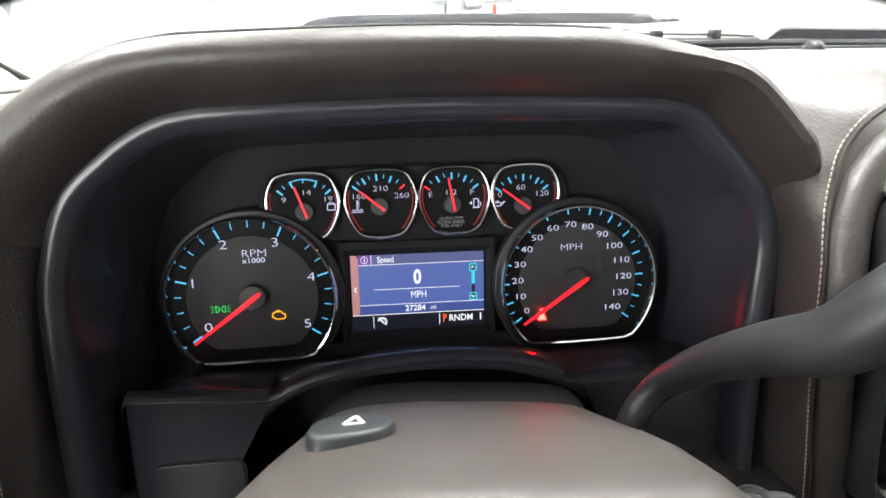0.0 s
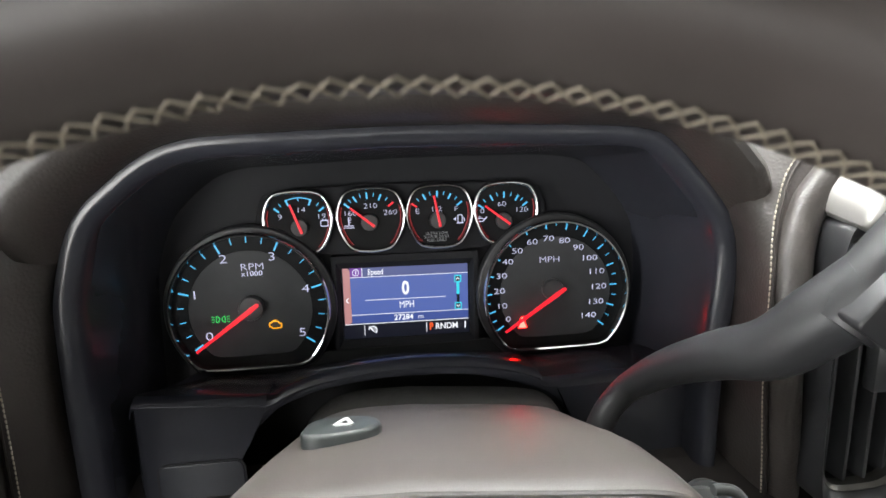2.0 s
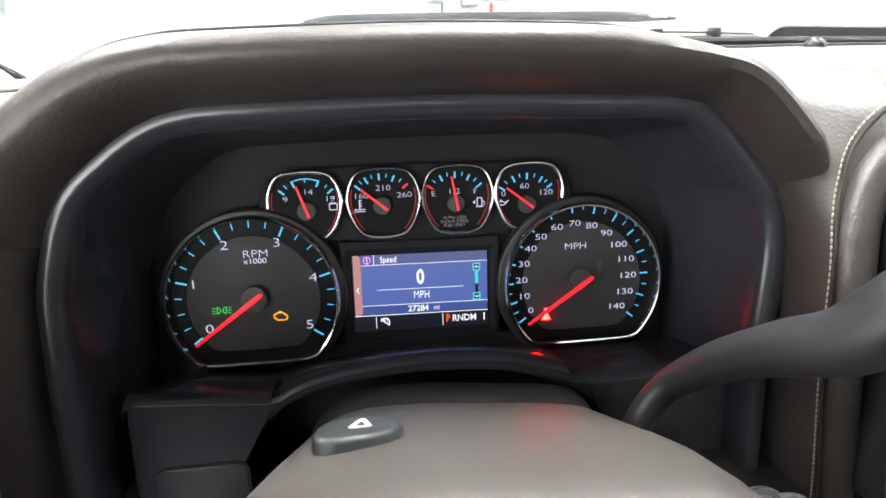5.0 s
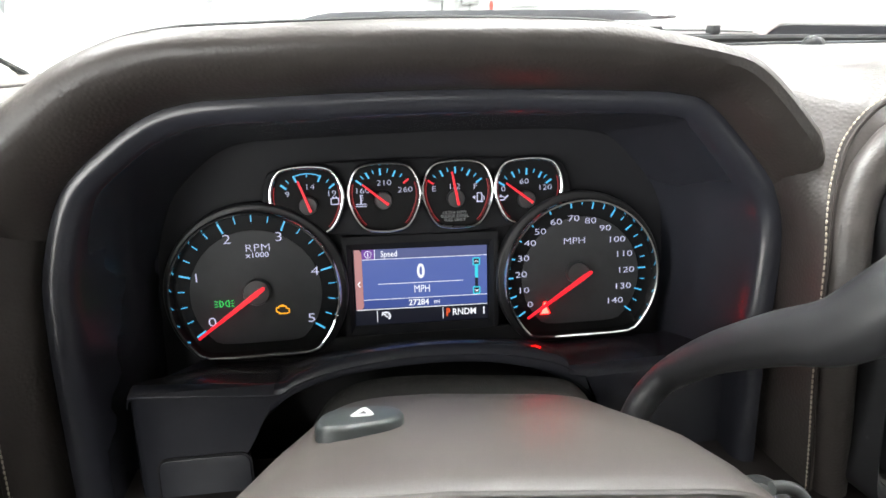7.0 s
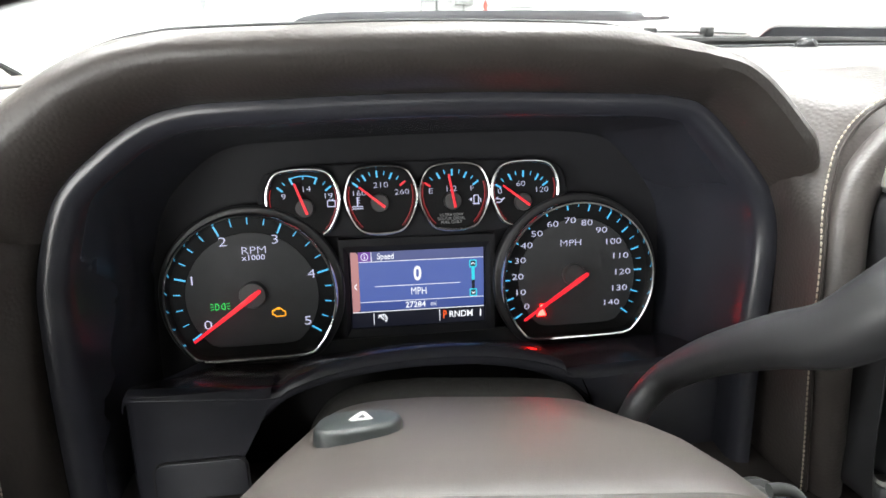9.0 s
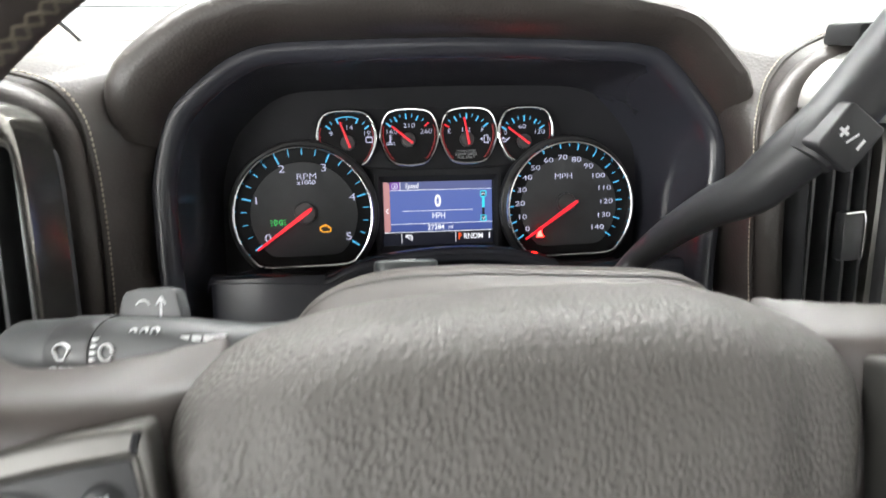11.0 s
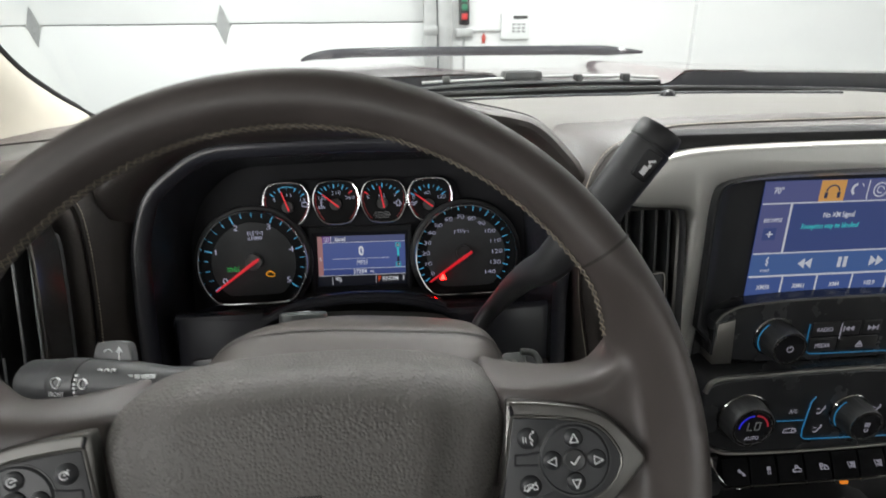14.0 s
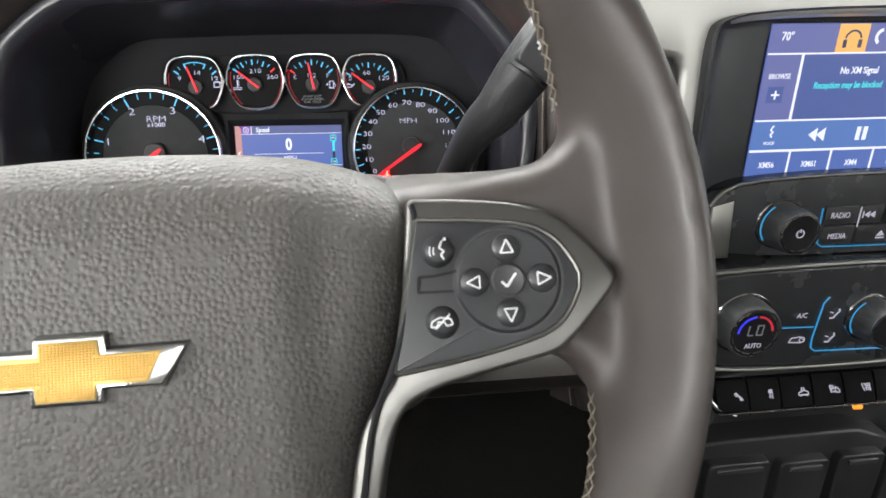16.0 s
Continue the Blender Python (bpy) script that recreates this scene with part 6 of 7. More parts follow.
def rotary(name, x, y, r, icons, lit=None, label=""):
    m = pose(x / 1000, y / 1000, 0.0)
    base = part("knob_bezel", lathe(bmesh.new(), [(r + 0.0065, 0.0), (r + 0.0058, 0.004), (r + 0.003, 0.0068), (r + 0.0010, 0.0070), (r + 0.0008, 0.002)], 40, m), LIT_PANEL, lp)
    bm = bmesh.new()
    n = 72
    rings = []
    for z, rr, rib in ((0.002, r, 1), (0.020, r * 0.97, 1), (0.0235, r * 0.95, 0.4), (0.0245, r * 0.92, 0), (0.0245, r * 0.80, 0)):
        rings.append([m @ Vector(((rr - 0.0005 * rib * (k % 4 == 0)) * math.cos(2 * math.pi * k / n), (rr - 0.0005 * rib * (k % 4 == 0)) * math.sin(2 * math.pi * k / n), z)) for k in range(n)])
    loft(bm, rings, cap=True)
    kn_ = part(name, bm, BLACK, lp, label)
    part("chrome_band", band(bmesh.new(), [(x / 1000 + r * 0.90 * math.cos(2 * math.pi * k / 48), y / 1000 + r * 0.90 * math.sin(2 * math.pi * k / 48)) for k in range(48)], [(-0.0010, 0.0243), (0.0004, 0.0243), (0.0006, 0.0250), (-0.0006, 0.0256)]), CHROME, kn_, "chrome ring")
    part("knob_face", lathe(bmesh.new(), [(r * 0.82, 0.0240), (r * 0.82, 0.0248), (0, 0.0249)], 32, m), BLACK_GLOSS, kn_)
    bm = bmesh.new()
    icons(bm, x / 1000, y / 1000, 0.0252)
    part("icon_print", bm, WHITE_PRINT, kn_, "white printed icons", smooth=False)
    return kn_


def icons4(bm, x, y, z):
    for k, a in enumerate((140, 95, 50)):
        cx, cy = x + 0.0085 * math.cos(radians(a)), y + 0.0085 * math.sin(radians(a))
        bar(bm, (cx - 0.0016, cy), (cx + 0.0016, cy), 0.0030, z)
        bar(bm, (cx + 0.0024, cy - 0.002), (cx + 0.0024, cy + 0.002), 0.0007, z)
    for dx in (-0.0016, 0.0016):
        bar(bm, (x + dx, y - 0.0105), (x + dx, y - 0.0050), 0.0009, z)
    bar(bm, (x - 0.003, y - 0.0078), (x + 0.003, y - 0.0078), 0.0009, z)


def icons_l(bm, x, y, z):
    stroke(bm, arc(x - 0.0100, y + 0.0015, 0.0018, 120, 420, 10), 0.0006, z)
    for dx in (-0.0050, -0.0015, 0.0020, 0.0050):
        bar(bm, (x + dx, y + 0.0050), (x + dx + 0.0022, y + 0.0050), 0.0028, z)
    stroke(bm, arc(x + 0.0100, y + 0.0015, 0.0018, -90, 90, 8), 0.0006, z)
    stroke(bm, arc(x, y - 0.0015, 0.0018, -90, 90, 8), 0.0006, z)
    bar(bm, (x - 0.0028, y - 0.0030), (x - 0.0028, y), 0.0008, z)
    stroke(bm, arc(x, y - 0.0095, 0.0014, 0, 360, 8), 0.0007, z)
    for k in range(6):
        a = radians(60 * k)
        bar(bm, (x + 0.0021 * math.cos(a), y - 0.0095 + 0.0021 * math.sin(a)), (x + 0.0030 * math.cos(a), y - 0.0095 + 0.0030 * math.sin(a)), 0.0005, z)


k1 = rotary("transfer_knob", -16.5, 4.5, 0.0150, icons4, label="ribbed black four-wheel-drive knob")
bm = bmesh.new()
box(bm, (-0.0265, 0.0135, 0.0253), (0.0022, 0.0022, 0.0005))
part("position_lamp", bm, ORANGE_GLOW, k1, "orange position lamp", smooth=False)
rotary("headlight_knob", -0.8, -50.3, 0.0165, icons_l, label="ribbed black headlight knob")
wheel_d = part("dimmer_wheel", lathe(bmesh.new(), [(0.0, -0.004), (0.0185, -0.004), (0.0195, -0.002), (0.0195, 0.002), (0.0185, 0.004), (0, 0.004)], 40, Matrix.Translation((-0.050, -0.054, -0.008)) @ Matrix.Rotation(radians(90), 4, "Y")), BLACK, lp, "black dimmer thumb wheel")
bm = bmesh.new()
box(bm, (-0.050, -0.054, 0.0016), (0.014, 0.040, 0.001), 0.0004)
part("dimmer_slot", bm, RUBBER, lp)
bm = bmesh.new()
box(bm, (-0.0480, -0.0755, 0.003), (0.011, 0.003, 0.003), 0.001)
part("dimmer_tip", bm, WHITE_PRINT, lp)

# lower dash, knee panel and cavities
low = tagged(thing("lower_dash", "brown and black lower dash below the switch panel", "lower dash"), kind="structure")
bm = bmesh.new()
rows = []
for x in [-0.44 + 0.016 * k for k in range(46)]:
    rows.append([(x, 0.28, 1.478), (x, 0.185, 1.474), (x, 0.160, 1.468), (x, 0.150, 1.458), (x, 0.156, 1.446), (x, 0.175, 1.440), (x, 0.28, 1.438)])
loft(bm, rows, closed=False)
part("shelf_roll", bm, LOW_SKIN, low)
bm = bmesh.new()
rows = []
for x in [-0.215 + 0.012 * k for k in range(42)]:
    rows.append([(x, 0.30, 1.480), (x, 0.235, 1.474), (x, 0.205, 1.455), (x, 0.198, 1.430), (x, 0.200, 1.412), (x, 0.210, 1.404), (x, 0.30, 1.400)])
loft(bm, rows, closed=False)
part("knee_panel", bm, LOW_SKIN, low, "brown leather-grained knee panel")
bm = bmesh.new()
sweep(bm, spline([(-0.216, 0.200, 1.408), (-0.185, 0.1985, 1.4085), (-0.163, 0.1975, 1.416), (-0.152, 0.1985, 1.436), (-0.148, 0.2035, 1.452)], 6), 0.0010, 6)
part("panel_seam", bm, SEAM, low)
bm = bmesh.new()
box(bm, (-0.03, 0.34, 1.20), (0.82, 0.16, 0.42), 0.02)
part("lower_cover", bm, CLOTH, low)
bm = bmesh.new()
box(bm, (-0.355, 0.245, 1.37), (0.17, 0.05, 0.13), 0.008)
part("release_panel", bm, RUBBER, low)
bm = bmesh.new()
stroke(bm, arc(-0.392, 1.354, 0.004, 0, 300, 8), 0.0008, 0, depth=0.001)
stroke(bm, mm([(-388, 1346), (-388, 1342), (-382, 1342)]), 0.0007, 0, depth=0.001)
stroke(bm, mm([(-379, 1350), (-374, 1350), (-374, 1345), (-379, 1345)]), 0.0007, 0, True, depth=0.001)
part("icon_print", bm, GREY_PRINT, low, "white printed icons", smooth=False, m=Matrix(((1, 0, 0, 0), (0, 0, -1, 0.2195), (0, 1, 0, 0), (0, 0, 0, 1))))

# ---- centre stack ----
stack = thing("centre_stack", "dark centre stack with satin silver surround", "centre stack", pose(0, 0, 0, 90))
# in here: x across, y up, z towards the driver (minus the depth)
Y0 = -0.232


def plate(name, pts, z0, z1, mat, parent, bevel=0.001, label="", rnd=2):
    ol_ = [(p.x, p.y) for p in chaikin([(x / 1000, y / 1000, 0) for x, y in pts], rnd)] if rnd else mm(pts)
    return part(name, prism(bmesh.new(), ol_, z0, z1, bevel), mat, parent, label)


CX = 0.465
bm = bmesh.new()
box(bm, (CX, 1.39, -0.36), (0.30, 0.62, 0.22), 0.01)
part("core", bm, BLACK, stack)
# silver fascia round the screen and the vent
FASCIA = [(p.x, p.y) for p in chaikin([(x / 1000, y / 1000, 0) for x, y in ((313, 1470), (313, 1560), (313, 1634), (311, 1644), (304, 1649), (252, 1651), (253, 1668), (264, 1686), (292, 1696), (330, 1700), (465, 1702), (600, 1700), (630, 1690), (642, 1660), (642, 1560), (642, 1470), (606, 1470), (606, 1560), (608, 1655), (602, 1667), (550, 1672), (465, 1673), (380, 1672), (338, 1668), (332, 1658), (333, 1600), (334, 1470))], 2)]
part("silver_fascia", prism(bmesh.new(), FASCIA, -0.275, -0.2345, 0.005), BRIGHT_SATIN, stack, "satin silver fascia")
# black strip put in for the shade in the gap above the fascia
bm = bmesh.new()
box(bm, (0.50, 1.7025, -0.262), (0.46, 0.014, 0.03), 0.003)
part("gap_shade_strip", bm, RUBBER, stack)

# screen module
mod = thing("touch_screen", "glossy black touch screen module showing a radio page", "touch screen", pose(0, 0, 0, 90))
frame_ol = [(p.x, p.y) for p in chaikin([(x / 1000, y / 1000, 0) for x, y in ((328, 1500), (327, 1600), (325, 1660), (332, 1673), (380, 1678), (465, 1680), (550, 1678), (608, 1674), (615, 1662), (616, 1600), (614, 1500))], 2)]
hole = [(p.x, p.y) for p in chaikin([(x / 1000, y / 1000, 0) for x, y in ((376, 1552), (376, 1600), (376, 1660), (378, 1670), (400, 1670), (465, 1670), (540, 1670), (553, 1668), (555, 1655), (555, 1600), (555, 1552))], 2)]
bm = bmesh.new()
rings = []
for f, z in ((0.0, -0.250), (0.0, -0.230), (0.03, -0.2275), (0.08, -0.2280), (0.16, -0.2340), (0.4, -0.2400), (0.75, -0.2425), (1.0, -0.2430), (1.0, -0.2470)):
    rings.append([(a[0] + (b[0] - a[0]) * f, a[1] + (b[1] - a[1]) * f, z) for a, b in zip(frame_ol, hole)])
loft(bm, rings)
part("frame", bm, PANEL_GREY, mod)
SZ = -0.2420


def nav(name, x0, y0, x1, y1, mat, z=0.0, parent=None):
    return part(name, quad(bmesh.new(), x0 / 1000, y0 / 1000, x1 / 1000, y1 / 1000, SZ + z, 0.0003), mat, parent or screen, smooth=False)


screen = part("screen", quad(bmesh.new(), 0.3775, 1.5585, 0.5530, 1.6685, SZ - 0.0004, 0.0004), NAV_BLUE, mod, "lit blue radio screen", smooth=False)
nav("header", 378, 1648.5, 552.6, 1668, NAV_SIDE)
nav("browse_column", 378, 1602, 404.5, 1648, NAV_SIDE)
nav("transport_strip", 378, 1580.5, 552.6, 1602, NAV_ROW)
nav("preset_strip", 378, 1559, 552.6, 1579.5, NAV_ROW2)
nav("audio_tab", 428.5, 1648.5, 451.5, 1668, NAV_TAB, 0.0003)
nav("plus_button", 383.5, 1615.0, 395.5, 1626.5, NAV_BLUE, 0.0003)
bm = bmesh.new()
for x0, y0, x1, y1 in ((378, 1648, 552.6, 1649.2), (404, 1602.4, 406, 1648), (378, 1601.6, 552.6, 1602.9), (378, 1579.0, 552.6, 1580.8), (410, 1559, 411.6, 1579), (443.5, 1559, 445.1, 1579), (478, 1559, 479.6, 1579), (512.5, 1559, 514, 1579), (472, 1650, 473, 1667)):
    quad(bm, x0 / 1000, y0 / 1000, x1 / 1000, y1 / 1000, SZ + 0.0006, 0.0002)
bar(bm, (0.3865, 1.6206), (0.3925, 1.6206), 0.0012, SZ + 0.0007)
bar(bm, (0.3895, 1.6176), (0.3895, 1.6236), 0.0012, SZ + 0.0007)
for x in (429, 435.5):
    prism(bm, mm([(x - 6.5, 1591.2), (x, 1596.2), (x, 1586.2)]), SZ + 0.0004, SZ + 0.0008)
for x in (492, 498.5):
    prism(bm, mm([(x + 6.5, 1591.2), (x, 1596.2), (x, 1586.2)]), SZ + 0.0004, SZ + 0.0008)
for x in (461.0, 466.5):
    quad(bm, x / 1000, 1.5862, (x + 3.2) / 1000, 1.5962, SZ + 0.0006)
stroke(bm, mm([(393.6, 1598.6), (391.6, 1595.4), (394.0, 1593.6), (391.8, 1592.2), (393.4, 1590.0)]), 0.0010, SZ + 0.0007)
stroke(bm, arc(0.4625, 1.6590, 0.0048, 100, 235, 8), 0.0022, SZ + 0.0007)
stroke(bm, arc(0.4650, 1.6620, 0.0024, -20, 80, 5), 0.0006, SZ + 0.0007)
stroke(bm, arc(0.4840, 1.6583, 0.0062, 0, 360, 20), 0.0010, SZ + 0.0007)
stroke(bm, arc(0.4840, 1.6583, 0.0030, 0, 300, 12), 0.0008, SZ + 0.0007)
part("line_print", bm, NAV_TEXT, screen, smooth=False)
bm = bmesh.new()
stroke(bm, arc(0.4400, 1.6575, 0.0060, 10, 170, 12), 0.0012, SZ + 0.0008)
for s in (-1, 1):
    quad(bm, 0.4400 + s * 0.0058 - 0.0013, 1.6522, 0.4400 + s * 0.0058 + 0.0013, 1.6575, SZ + 0.0008)
part("headphone_icon", bm, NAV_INK, screen, smooth=False)
words("70°", 0.0078, 0.3905, 1.6600, SZ + 0.0007, NAV_TEXT, screen, wide=0.85, bold=0.0001)
words("BROWSE", 0.0052, 0.3903, 1.6333, SZ + 0.0007, NAV_TEXT, screen, wide=0.82)
words("No XM Signal", 0.0068, 0.4510, 1.6365, SZ + 0.0007, NAV_TEXT, screen, wide=0.78, bold=0.00008)
words("Reception may be blocked", 0.0066, 0.4445, 1.6265, SZ + 0.0007, NAV_CYAN, screen, wide=0.76, shear=0.15, bold=0.00006)
words("VOICE", 0.0036, 0.3920, 1.5856, SZ + 0.0007, NAV_TEXT, screen, wide=0.85)
for t, x in (("XM56", 393.5), ("XM61", 428), ("XM4", 462.5), ("102.9", 497)):
    words(t, 0.0062, x / 1000, 1.5690, SZ + 0.0007, NAV_TEXT, screen, wide=0.82, bold=0.00006)

# radio strip
radio = thing("radio_panel", "gloss black radio strip with a volume knob", "radio panel", pose(0, 0, 0, 90))
RP = [(343, 1502), (341, 1530), (342, 1546), (352, 1556), (378, 1562), (465, 1565), (552, 1562), (580, 1556), (588, 1546), (588, 1502)]
plate("face", RP, -0.26, -0.2215, CENTRE_GREY, radio)
edge = spline([(342, 1545, 0), (352, 1556, 0), (378, 1562.5, 0), (465, 1565.5, 0), (552, 1562.5, 0), (580, 1556, 0)], 6)
part("bright_edge", sweep(bmesh.new(), [p / 1000 + Vector((0, 0, -0.2222)) for p in edge], 0.0013, 8), SATIN, radio, "bright upper edge")
plate("silver_block", [(343.5, 1504), (343, 1545), (359, 1549), (362, 1504)], -0.24, -0.2195, TRIM_SILVER, radio, rnd=0, label="satin silver end block")


def dash_knob(parent, x, y, zb, zf, r, ring_mat=None, label="ribbed black knob", arc_mat=None):
    n = 72
    bm = bmesh.new()
    rings = []
    L = zf - zb
    for z, rr, rib in ((zb, r * 1.05, 1), (zb + L * 0.8, r, 1), (zb + L * 0.95, r * 0.97, 0.3), (zf, r * 0.93, 0), (zf, r * 0.80, 0), (zf - 0.0006, r * 0.76, 0)):
        rings.append([(x + (rr - 0.0007 * rib * (k % 6 == 0)) * math.cos(2 * math.pi * k / n), y + (rr - 0.0007 * rib * (k % 6 == 0)) * math.sin(2 * math.pi * k / n), z) for k in range(n)])
    loft(bm, rings, cap=True)
    kn_ = part("knob", bm, CHARCOAL, parent, label)
    c = [(x + math.cos(2 * math.pi * k / 96) * r * (0.88 if k % 8 > 1 else 0.845), y + math.sin(2 * math.pi * k / 96) * r * (0.88 if k % 8 > 1 else 0.845)) for k in range(96)]
    part("chrome_ring", band(bmesh.new(), c, [(-0.0009, zf - 0.0002), (0.0007, zf - 0.0002), (0.0007, zf + 0.0006), (-0.0007, zf + 0.0008)]), CHROME, kn_, "notched chrome ring")
    part("knob_face", lathe(bmesh.new(), [(r * 0.80, zf - 0.001), (r * 0.80, zf + 0.0001), (0, zf + 0.0002)], 36, pose(x, y, 0)), BLACK_GLOSS, kn_)
    part("base_ring", lathe(bmesh.new(), [(r * 1.14, zb), (r * 1.17, zb + 0.0012), (r * 1.14, zb + 0.0022), (r * 1.10, zb + 0.0010)], 40, pose(x, y, 0)), CHROME, kn_, "thin chrome base ring")
    if arc_mat:
        bm = bmesh.new()
        sweep(bm, [(p[0], p[1], zb + 0.005) for p in arc(x, y, r * 1.05, 122, 218, 20)], 0.0006, 6)
        part("light_arc", bm, arc_mat, kn_, "glowing blue arc")
    return kn_


vol = dash_knob(radio, 0.3985, 1.5292, -0.2215, -0.1985, 0.0165, arc_mat=LINE_BLUE, label="ribbed volume knob")
bm = bmesh.new()
stroke(bm, arc(0.3985, 1.5292, 0.0028, 115, 425, 12), 0.0008, -0.1980)
bar(bm, (0.3985, 1.5302), (0.3985, 1.5328), 0.0008, -0.1980)
part("power_icon", bm, BACKLIT, vol, smooth=False)
ZR = -0.2210
for x0, x1, y0, y1 in ((434, 461, 1527, 1541), (434, 461, 1511, 1525), (463, 481, 1527, 1541), (483, 501, 1527, 1541), (463, 501, 1511, 1525)):
    b_ = bmesh.new()
    box(b_, ((x0 + x1) / 2000, (y0 + y1) / 2000, ZR), ((x1 - x0) / 1000, (y1 - y0) / 1000, 0.002), 0.0008)
    part("radio_button", b_, BLACK, radio)
bm = bmesh.new()
sweep(bm, [(x / 1000, y / 1000, ZR + 0.0006) for x, y in ((431, 1540), (431.5, 1520), (433, 1512), (437, 1509), (460, 1508.6), (530, 1508))], 0.0005, 6)
part("light_line", bm, LINE_BLUE, radio, "glowing blue line")
words("RADIO", 0.0062, 0.4462, 1.5338, ZR + 0.0012, BACKLIT, radio, wide=0.82)
words("MEDIA", 0.0062, 0.4472, 1.5172, ZR + 0.0012, BACKLIT, radio, wide=0.82)
bm = bmesh.new()
bar(bm, (0.4618, 1.5240), (0.4618, 1.5400), 0.0010, ZR + 0.0012)
for x, s in ((470, -1), (492, 1)):
    for o in (-2.2, 2.2):
        prism(bm, mm([(x + o - s * 2, 1533.8 + 2.6), (x + o - s * 2, 1533.8 - 2.6), (x + o + s * 2.2, 1533.8)]), ZR + 0.001, ZR + 0.0014)
    bar(bm, ((x + s * 5.4) / 1000, 1.5312), ((x + s * 5.4) / 1000, 1.5364), 0.0009, ZR + 0.0012)
prism(bm, mm([(480, 1516.2), (487, 1516.2), (483.5, 1520.4)]), ZR + 0.001, ZR + 0.0014)
bar(bm, (0.4800, 1.5146), (0.4870, 1.5146), 0.0010, ZR + 0.0012)
part("button_print", bm, BACKLIT, radio, smooth=False)

# climate strip
hvac = thing("climate_panel", "gloss black climate control strip with round knobs", "climate panel", pose(0, 0, 0, 90))
HP = [(331, 1460), (331, 1488), (338, 1497), (365, 1500), (465, 1502), (570, 1499), (592, 1494), (598, 1460), (590, 1424), (570, 1417), (465, 1414), (372, 1416), (346, 1424), (336, 1440)]
plate("face", HP, -0.26, -0.2015, CENTRE_GREY, hvac, 0.003)
edge = spline([(334, 1437, 0), (346, 1423, 0), (372, 1415.2, 0), (465, 1413.2, 0), (570, 1416, 0)], 6)
part("bright_edge", sweep(bmesh.new(), [p / 1000 + Vector((0, 0, -0.2030)) for p in edge], 0.0016, 8), TRIM_SILVER, hvac, "bright lower edge")
edge = spline([(331, 1486, 0), (338, 1497.5, 0), (365, 1500.5, 0), (465, 1502.5, 0), (570, 1499.5, 0)], 6)
part("bright_edge", sweep(bmesh.new(), [p / 1000 + Vector((0, 0, -0.2030)) for p in edge], 0.0024, 8), SATIN, hvac)
tk = dash_knob(hvac, 0.3700, 1.4585, -0.2015, -0.1850, 0.0210, label="ribbed temperature knob reading LO")
for a0, a1, mt, nm in ((95, 178, TEMP_BLUE, "cold_arc"), (5, 85, TEMP_RED, "hot_arc")):
    bm = bmesh.new()
    stroke(bm, arc(0.3700, 1.4585, 0.0132, a0, a1, 12), 0.0015, -0.1845)
    part(nm, bm, mt, tk, smooth=False)
bm = bmesh.new()
for run, shut in (([(365.0, 1464.6), (364.4, 1456.8), (368.6, 1456.8)], False), ([(371.6, 1464.6), (376.0, 1464.6), (375.4, 1456.8), (371.0, 1456.8)], True)):
    stroke(bm, mm(run), 0.0009, -0.1845, shut)
part("reading", bm, GREY_PRINT, tk, "grey segment reading LO", smooth=False)
words("AUTO", 0.0056, 0.3702, 1.4478, -0.1845, BACKLIT, tk, wide=0.85)
fk = dash_knob(hvac, 0.4735, 1.4565, -0.2015, -0.1800, 0.0165, arc_mat=LINE_BLUE, label="ribbed fan speed knob")
bm = bmesh.new()
for dx, dy in ((-0.0012, 0.003), (0.0012, 0.003), (-0.0012, 0.0008), (0.0012, 0.0008)):
    stroke(bm, arc(0.4735 + dx, 1.4565 + dy, 0.0011, 0, 360, 8), 0.0005, -0.1795)
stroke(bm, arc(0.4735, 1.4525, 0.0017, 115, 425, 10), 0.0006, -0.1795)
part("fan_icon", bm, BACKLIT, fk, smooth=False)
ZH = -0.2010
bm = bmesh.new()
sweep(bm, [(x / 1000, y / 1000, ZH + 0.0006) for x, y in ((404, 1451.5), (430, 1450.8))], 0.0005, 6)
sweep(bm, [(x / 1000, y / 1000, ZH + 0.0006) for x, y in ((437, 1476), (433.5, 1471), (431, 1440), (432, 1432), (436, 1429), (520, 1427))], 0.0006, 6)
part("light_line", bm, LINE_BLUE, hvac, "glowing blue line")
words("A/C", 0.0060, 0.4180, 1.4612, ZH + 0.0008, BACKLIT, hvac, wide=0.85)
def seat_icon(x, y):
    bm = bmesh.new()
    stroke(bm, mm([(x - 4, y - 3), (x - 1, y - 3.4), (x + 1, y), (x + 3.4, y + 2.4)]), 0.0012, ZH + 0.0008)
    bar(bm, ((x + 2) / 1000, (y + 3.4) / 1000), ((x + 3.4) / 1000, (y + 3.8) / 1000), 0.0016, ZH + 0.0008)
    stroke(bm, mm([(x - 4.5, y + 2), (x - 1.5, y + 1.2)]), 0.0007, ZH + 0.0008)
    part("airflow_icon", bm, BACKLIT, hvac, smooth=False)


for x, y in ((445, 1461), (446, 1440), (500, 1459), (503, 1441)):
    seat_icon(x, y)
bm = bmesh.new()
stroke(bm, mm([(412, 1438.4), (413.5, 1442), (421, 1442.8), (425, 1439), (422, 1437.6)]), 0.0008, ZH + 0.0008, True)
stroke(bm, arc(0.4225, 1.4402, 0.0022, 0, 360, 8), 0.0006, ZH + 0.0008)
part("recirculation_icon", bm, BACKLIT, hvac, smooth=False)

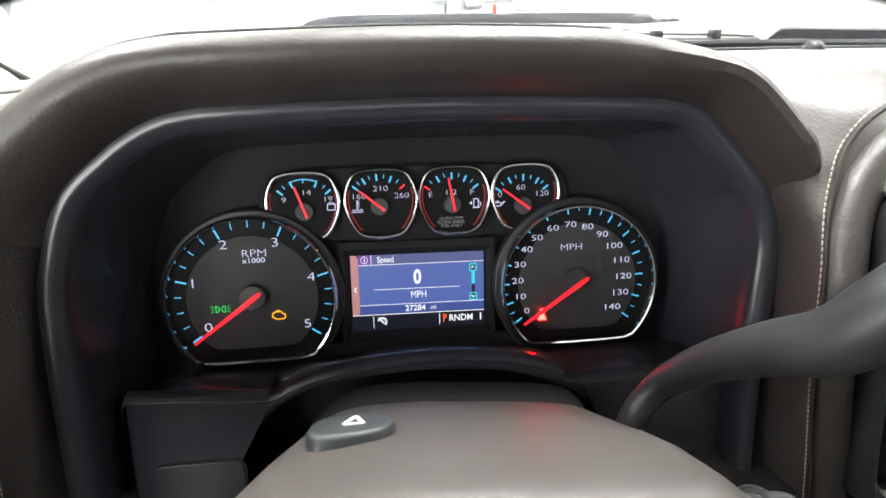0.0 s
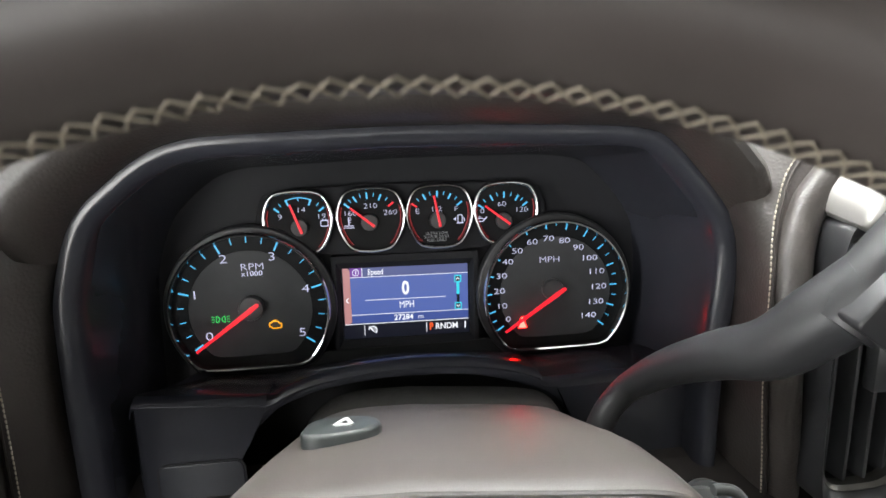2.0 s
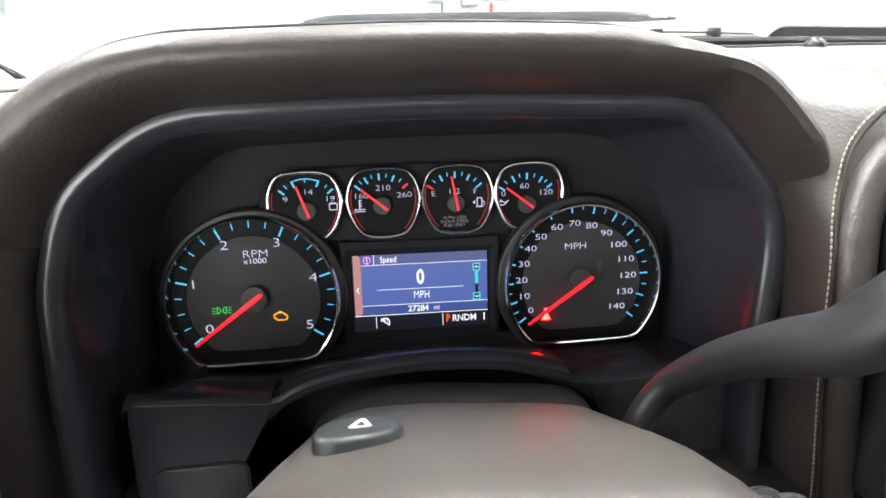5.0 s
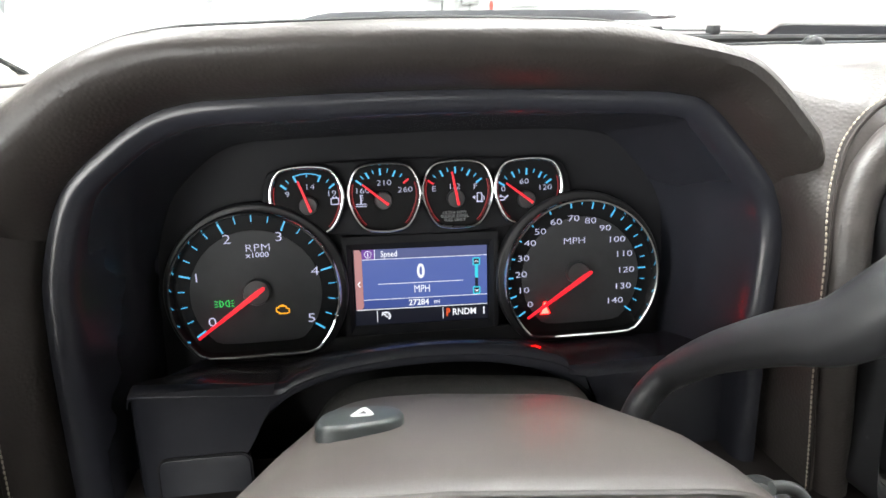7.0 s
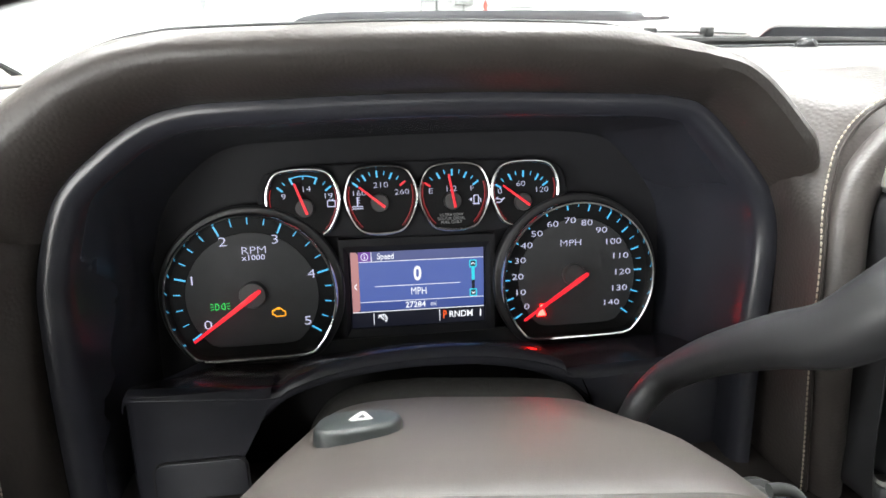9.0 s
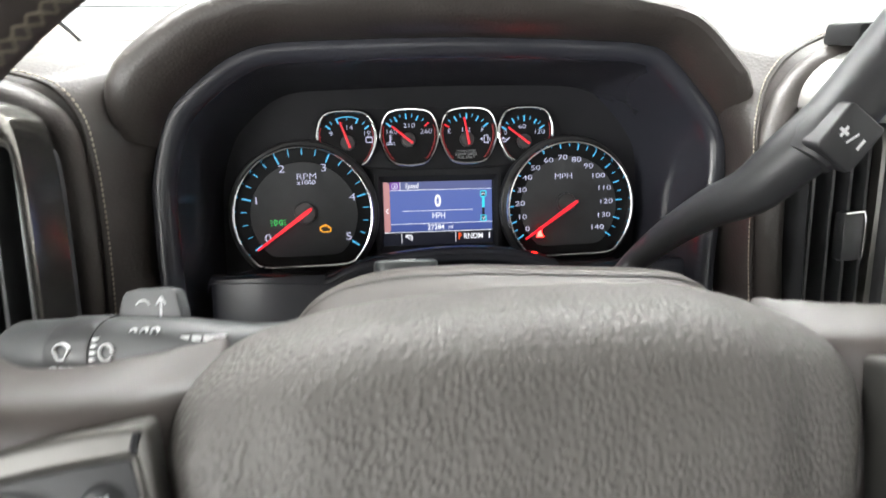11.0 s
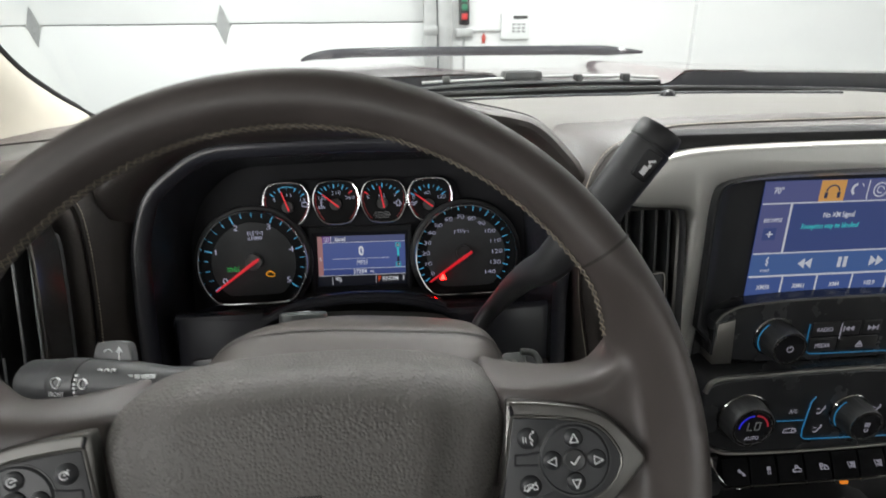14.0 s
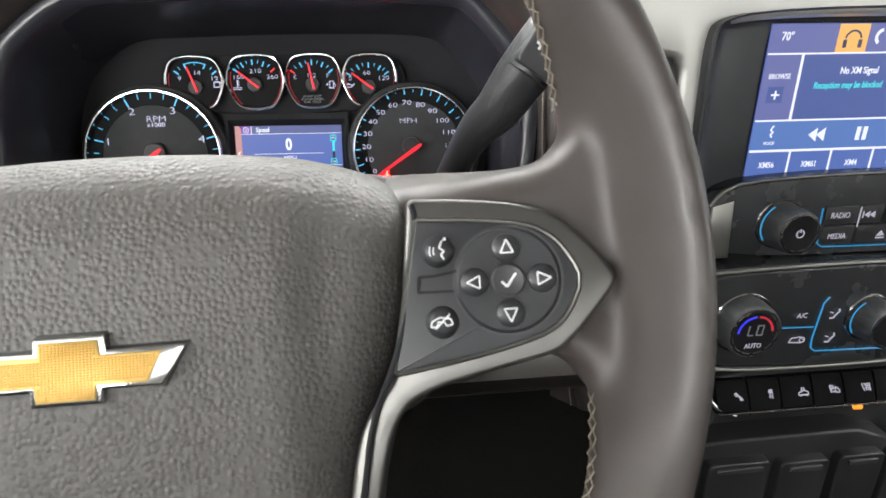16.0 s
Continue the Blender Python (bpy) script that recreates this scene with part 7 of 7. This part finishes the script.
# toggle row
TOGGLE_ICONS = [
    [(0.7, [(-4.2, 1.6), (-2.6, 2.6), (-0.8, 0.4)]), (0.8, [(-3.2, 0.2), (-1.0, 1.4)]), (0.9, [(-0.6, 0.2), (1.2, -0.8), (2.4, -2.8)]), (0.8, [(0.6, -2.6), (2.6, -2.0), (3.0, -3.0)])],
    [(0.6, [(-2.4, 3.0), (1.0, 3.0)]), (0.7, [(-2.4, 1.2), (-1.8, 2.2), (0.4, 2.2), (1.0, 1.2), (-2.4, 1.2)]), (0.5, [(-1.6, 0.4), (-0.8, -0.8), (-1.8, -1.8), (-0.8, -3.2)]), (0.5, [(0.6, 0.4), (1.4, -0.8), (0.4, -1.8), (1.4, -3.2)])],
    [(0.6, [(-4.4, -2.4), (-4.2, -0.6), (-1.6, 0.0), (0.0, 1.0), (2.6, 0.4), (4.4, -0.6), (4.4, -2.4), (-4.4, -2.4)]), (0.6, [(-1.8, 0.6), (-1.2, 3.0), (0.6, 2.6), (0.8, 1.2)]), (0.9, [(-2.8, -2.6), (-2.2, -2.8)]), (0.9, [(2.4, -2.6), (3.0, -2.8)])],
    [(0.8, [(-4.6, 2.6), (-3.2, -2.2)]), (0.7, [(-4.6, 2.8), (-1.8, 2.8), (-1.4, 0.8), (-3.6, 0.4)]), (0.6, [(0.2, 1.8), (2.4, 1.0), (4.2, -1.0), (4.4, -2.4), (0.6, -2.2), (0.2, 1.8)]), (0.5, [(-0.6, -1.0), (-1.6, -2.2)])],
    [(0.5, [(-4.0, 3.0), (-1.6, -3.0)]), (0.5, [(-1.6, 3.0), (-1.0, 1.6)]), (0.5, [(3.2, 3.0), (3.8, -3.0)]), (0.6, [(-0.4, 1.0), (0.0, 2.4), (1.8, 2.4), (2.2, 1.0), (-0.4, 1.0)]), (0.6, [(-0.4, -0.4), (2.4, -0.4), (2.4, -2.0), (0.0, -2.0), (-0.4, -0.4)])],
]
tog = thing("toggle_switch_row", "black toggle switch row with a chrome lower edge", "switch row", pose(0, 0, 0, 90))
plate("housing", [(362, 1352), (362, 1396), (600, 1400), (600, 1350)], -0.30, -0.2300, BLACK, tog, 0.003, rnd=1)
for k in range(7):
    x = 0.3890 + 0.0290 * k
    bm = bmesh.new()
    y0, y1 = 1.3625, 1.3880
    loft(bm, [[(x - 0.0135, y1, -0.240), (x - 0.0135, y1, -0.226), (x - 0.0135, y1 - 0.006, -0.2215), (x - 0.0135, y0 + 0.003, -0.2130), (x - 0.0135, y0, -0.2140), (x - 0.0135, y0, -0.240)],
              [(x + 0.0135, y1, -0.240), (x + 0.0135, y1, -0.226), (x + 0.0135, y1 - 0.006, -0.2215), (x + 0.0135, y0 + 0.003, -0.2130), (x + 0.0135, y0, -0.2140), (x + 0.0135, y0, -0.240)]], cap=True)
    sw_ = part("toggle", bm, TOGGLE_BLACK, tog)
    bm = bmesh.new()
    sweep(bm, [(x - 0.0138, y0 + 0.0018, -0.2126), (x + 0.0120, y0 + 0.0018, -0.2126)], 0.0015, 8)
    part("chrome_edge", bm, CHROME, sw_)
    bm = bmesh.new()
    box(bm, (x + 0.0138, y0 + 0.0022, -0.2118), (0.0034, 0.0038, 0.004), 0.001)
    part("chrome_stud", bm, CHROME, sw_)
    bm = bmesh.new()
    random.seed(20 + k)
    for w, run in TOGGLE_ICONS[min(k, 4)]:
        pts = [Vector((x + 0.006 + u / 1000, 1.3765 + v / 1000, -0.2213 + (0.0055 - v / 1000) * 0.515)) for u, v in run]
        sweep(bm, pts, w / 1000, 6)
    part("icon", bm, BACKLIT, sw_, smooth=False)
bm = bmesh.new()
box(bm, (0.5020, 1.3612, -0.2120), (0.008, 0.0035, 0.003), 0.0008)
part("amber_lamp", bm, ORANGE_GLOW, tog, "lit amber indicator")
part("tray_edge", sweep(bmesh.new(), [(0.364, 1.3965, -0.2290), (0.372, 1.3990, -0.2275), (0.480, 1.4005, -0.2270), (0.600, 1.4015, -0.2275)], 0.0020, 8), SATIN, tog, "satin upper edge")
# chrome hook at the row's end
bm = bmesh.new()
sweep(bm, spline([(0.364, 1.392, -0.226), (0.368, 1.378, -0.221), (0.378, 1.366, -0.215), (0.392, 1.361, -0.2128)], 5), [0.0010] + [0.0016] * 14 + [0.0012], 8)
part("end_trim", bm, CHROME, tog)

# lower console with covered sockets
con = thing("lower_console", "charcoal lower console with covered power sockets", "console", pose(0, 0, 0, 90))
plate("face", [(352, 1100), (352, 1308), (362, 1320), (400, 1324), (600, 1324), (610, 1100)], -0.30, -0.2250, BLACK, con, 0.003)
for x0, x1, y1 in ((379, 438, 1306), (448, 496, 1302), (505, 550, 1304), (556, 600, 1304)):
    cov = plate("socket_cover", rrect(x0, 1215, x1, y1, 5), -0.24, -0.2150, BLACK, con, 0.002, label="black flip cover", rnd=0)
    plate("cover_lip", rrect(x0 + 8, y1 - 9, x1 - 8, y1 - 4, 1.5), -0.22, -0.2130, CHARCOAL, cov, 0.001, rnd=0)
bm = bmesh.new()
sweep(bm, spline([(0.338, 1.345, -0.215), (0.330, 1.325, -0.212), (0.327, 1.29, -0.210), (0.330, 1.24, -0.206), (0.338, 1.18, -0.20)], 6), 0.0075, 12, flat=(1, 0.7))
part("wood_trim", bm, WOOD, con, "glossy brown wood trim")
bm = bmesh.new()
sweep(bm, spline([(0.345, 1.332, -0.21), (0.340, 1.318, -0.208), (0.341, 1.28, -0.206), (0.346, 1.22, -0.20)], 6), 0.003, 10)
part("bright_trim", bm, SATIN, con)
bm = bmesh.new()
box(bm, (0.335, 1.355, -0.245), (0.09, 0.022, 0.05), 0.006)
part("ledge", bm, CHARCOAL, con)
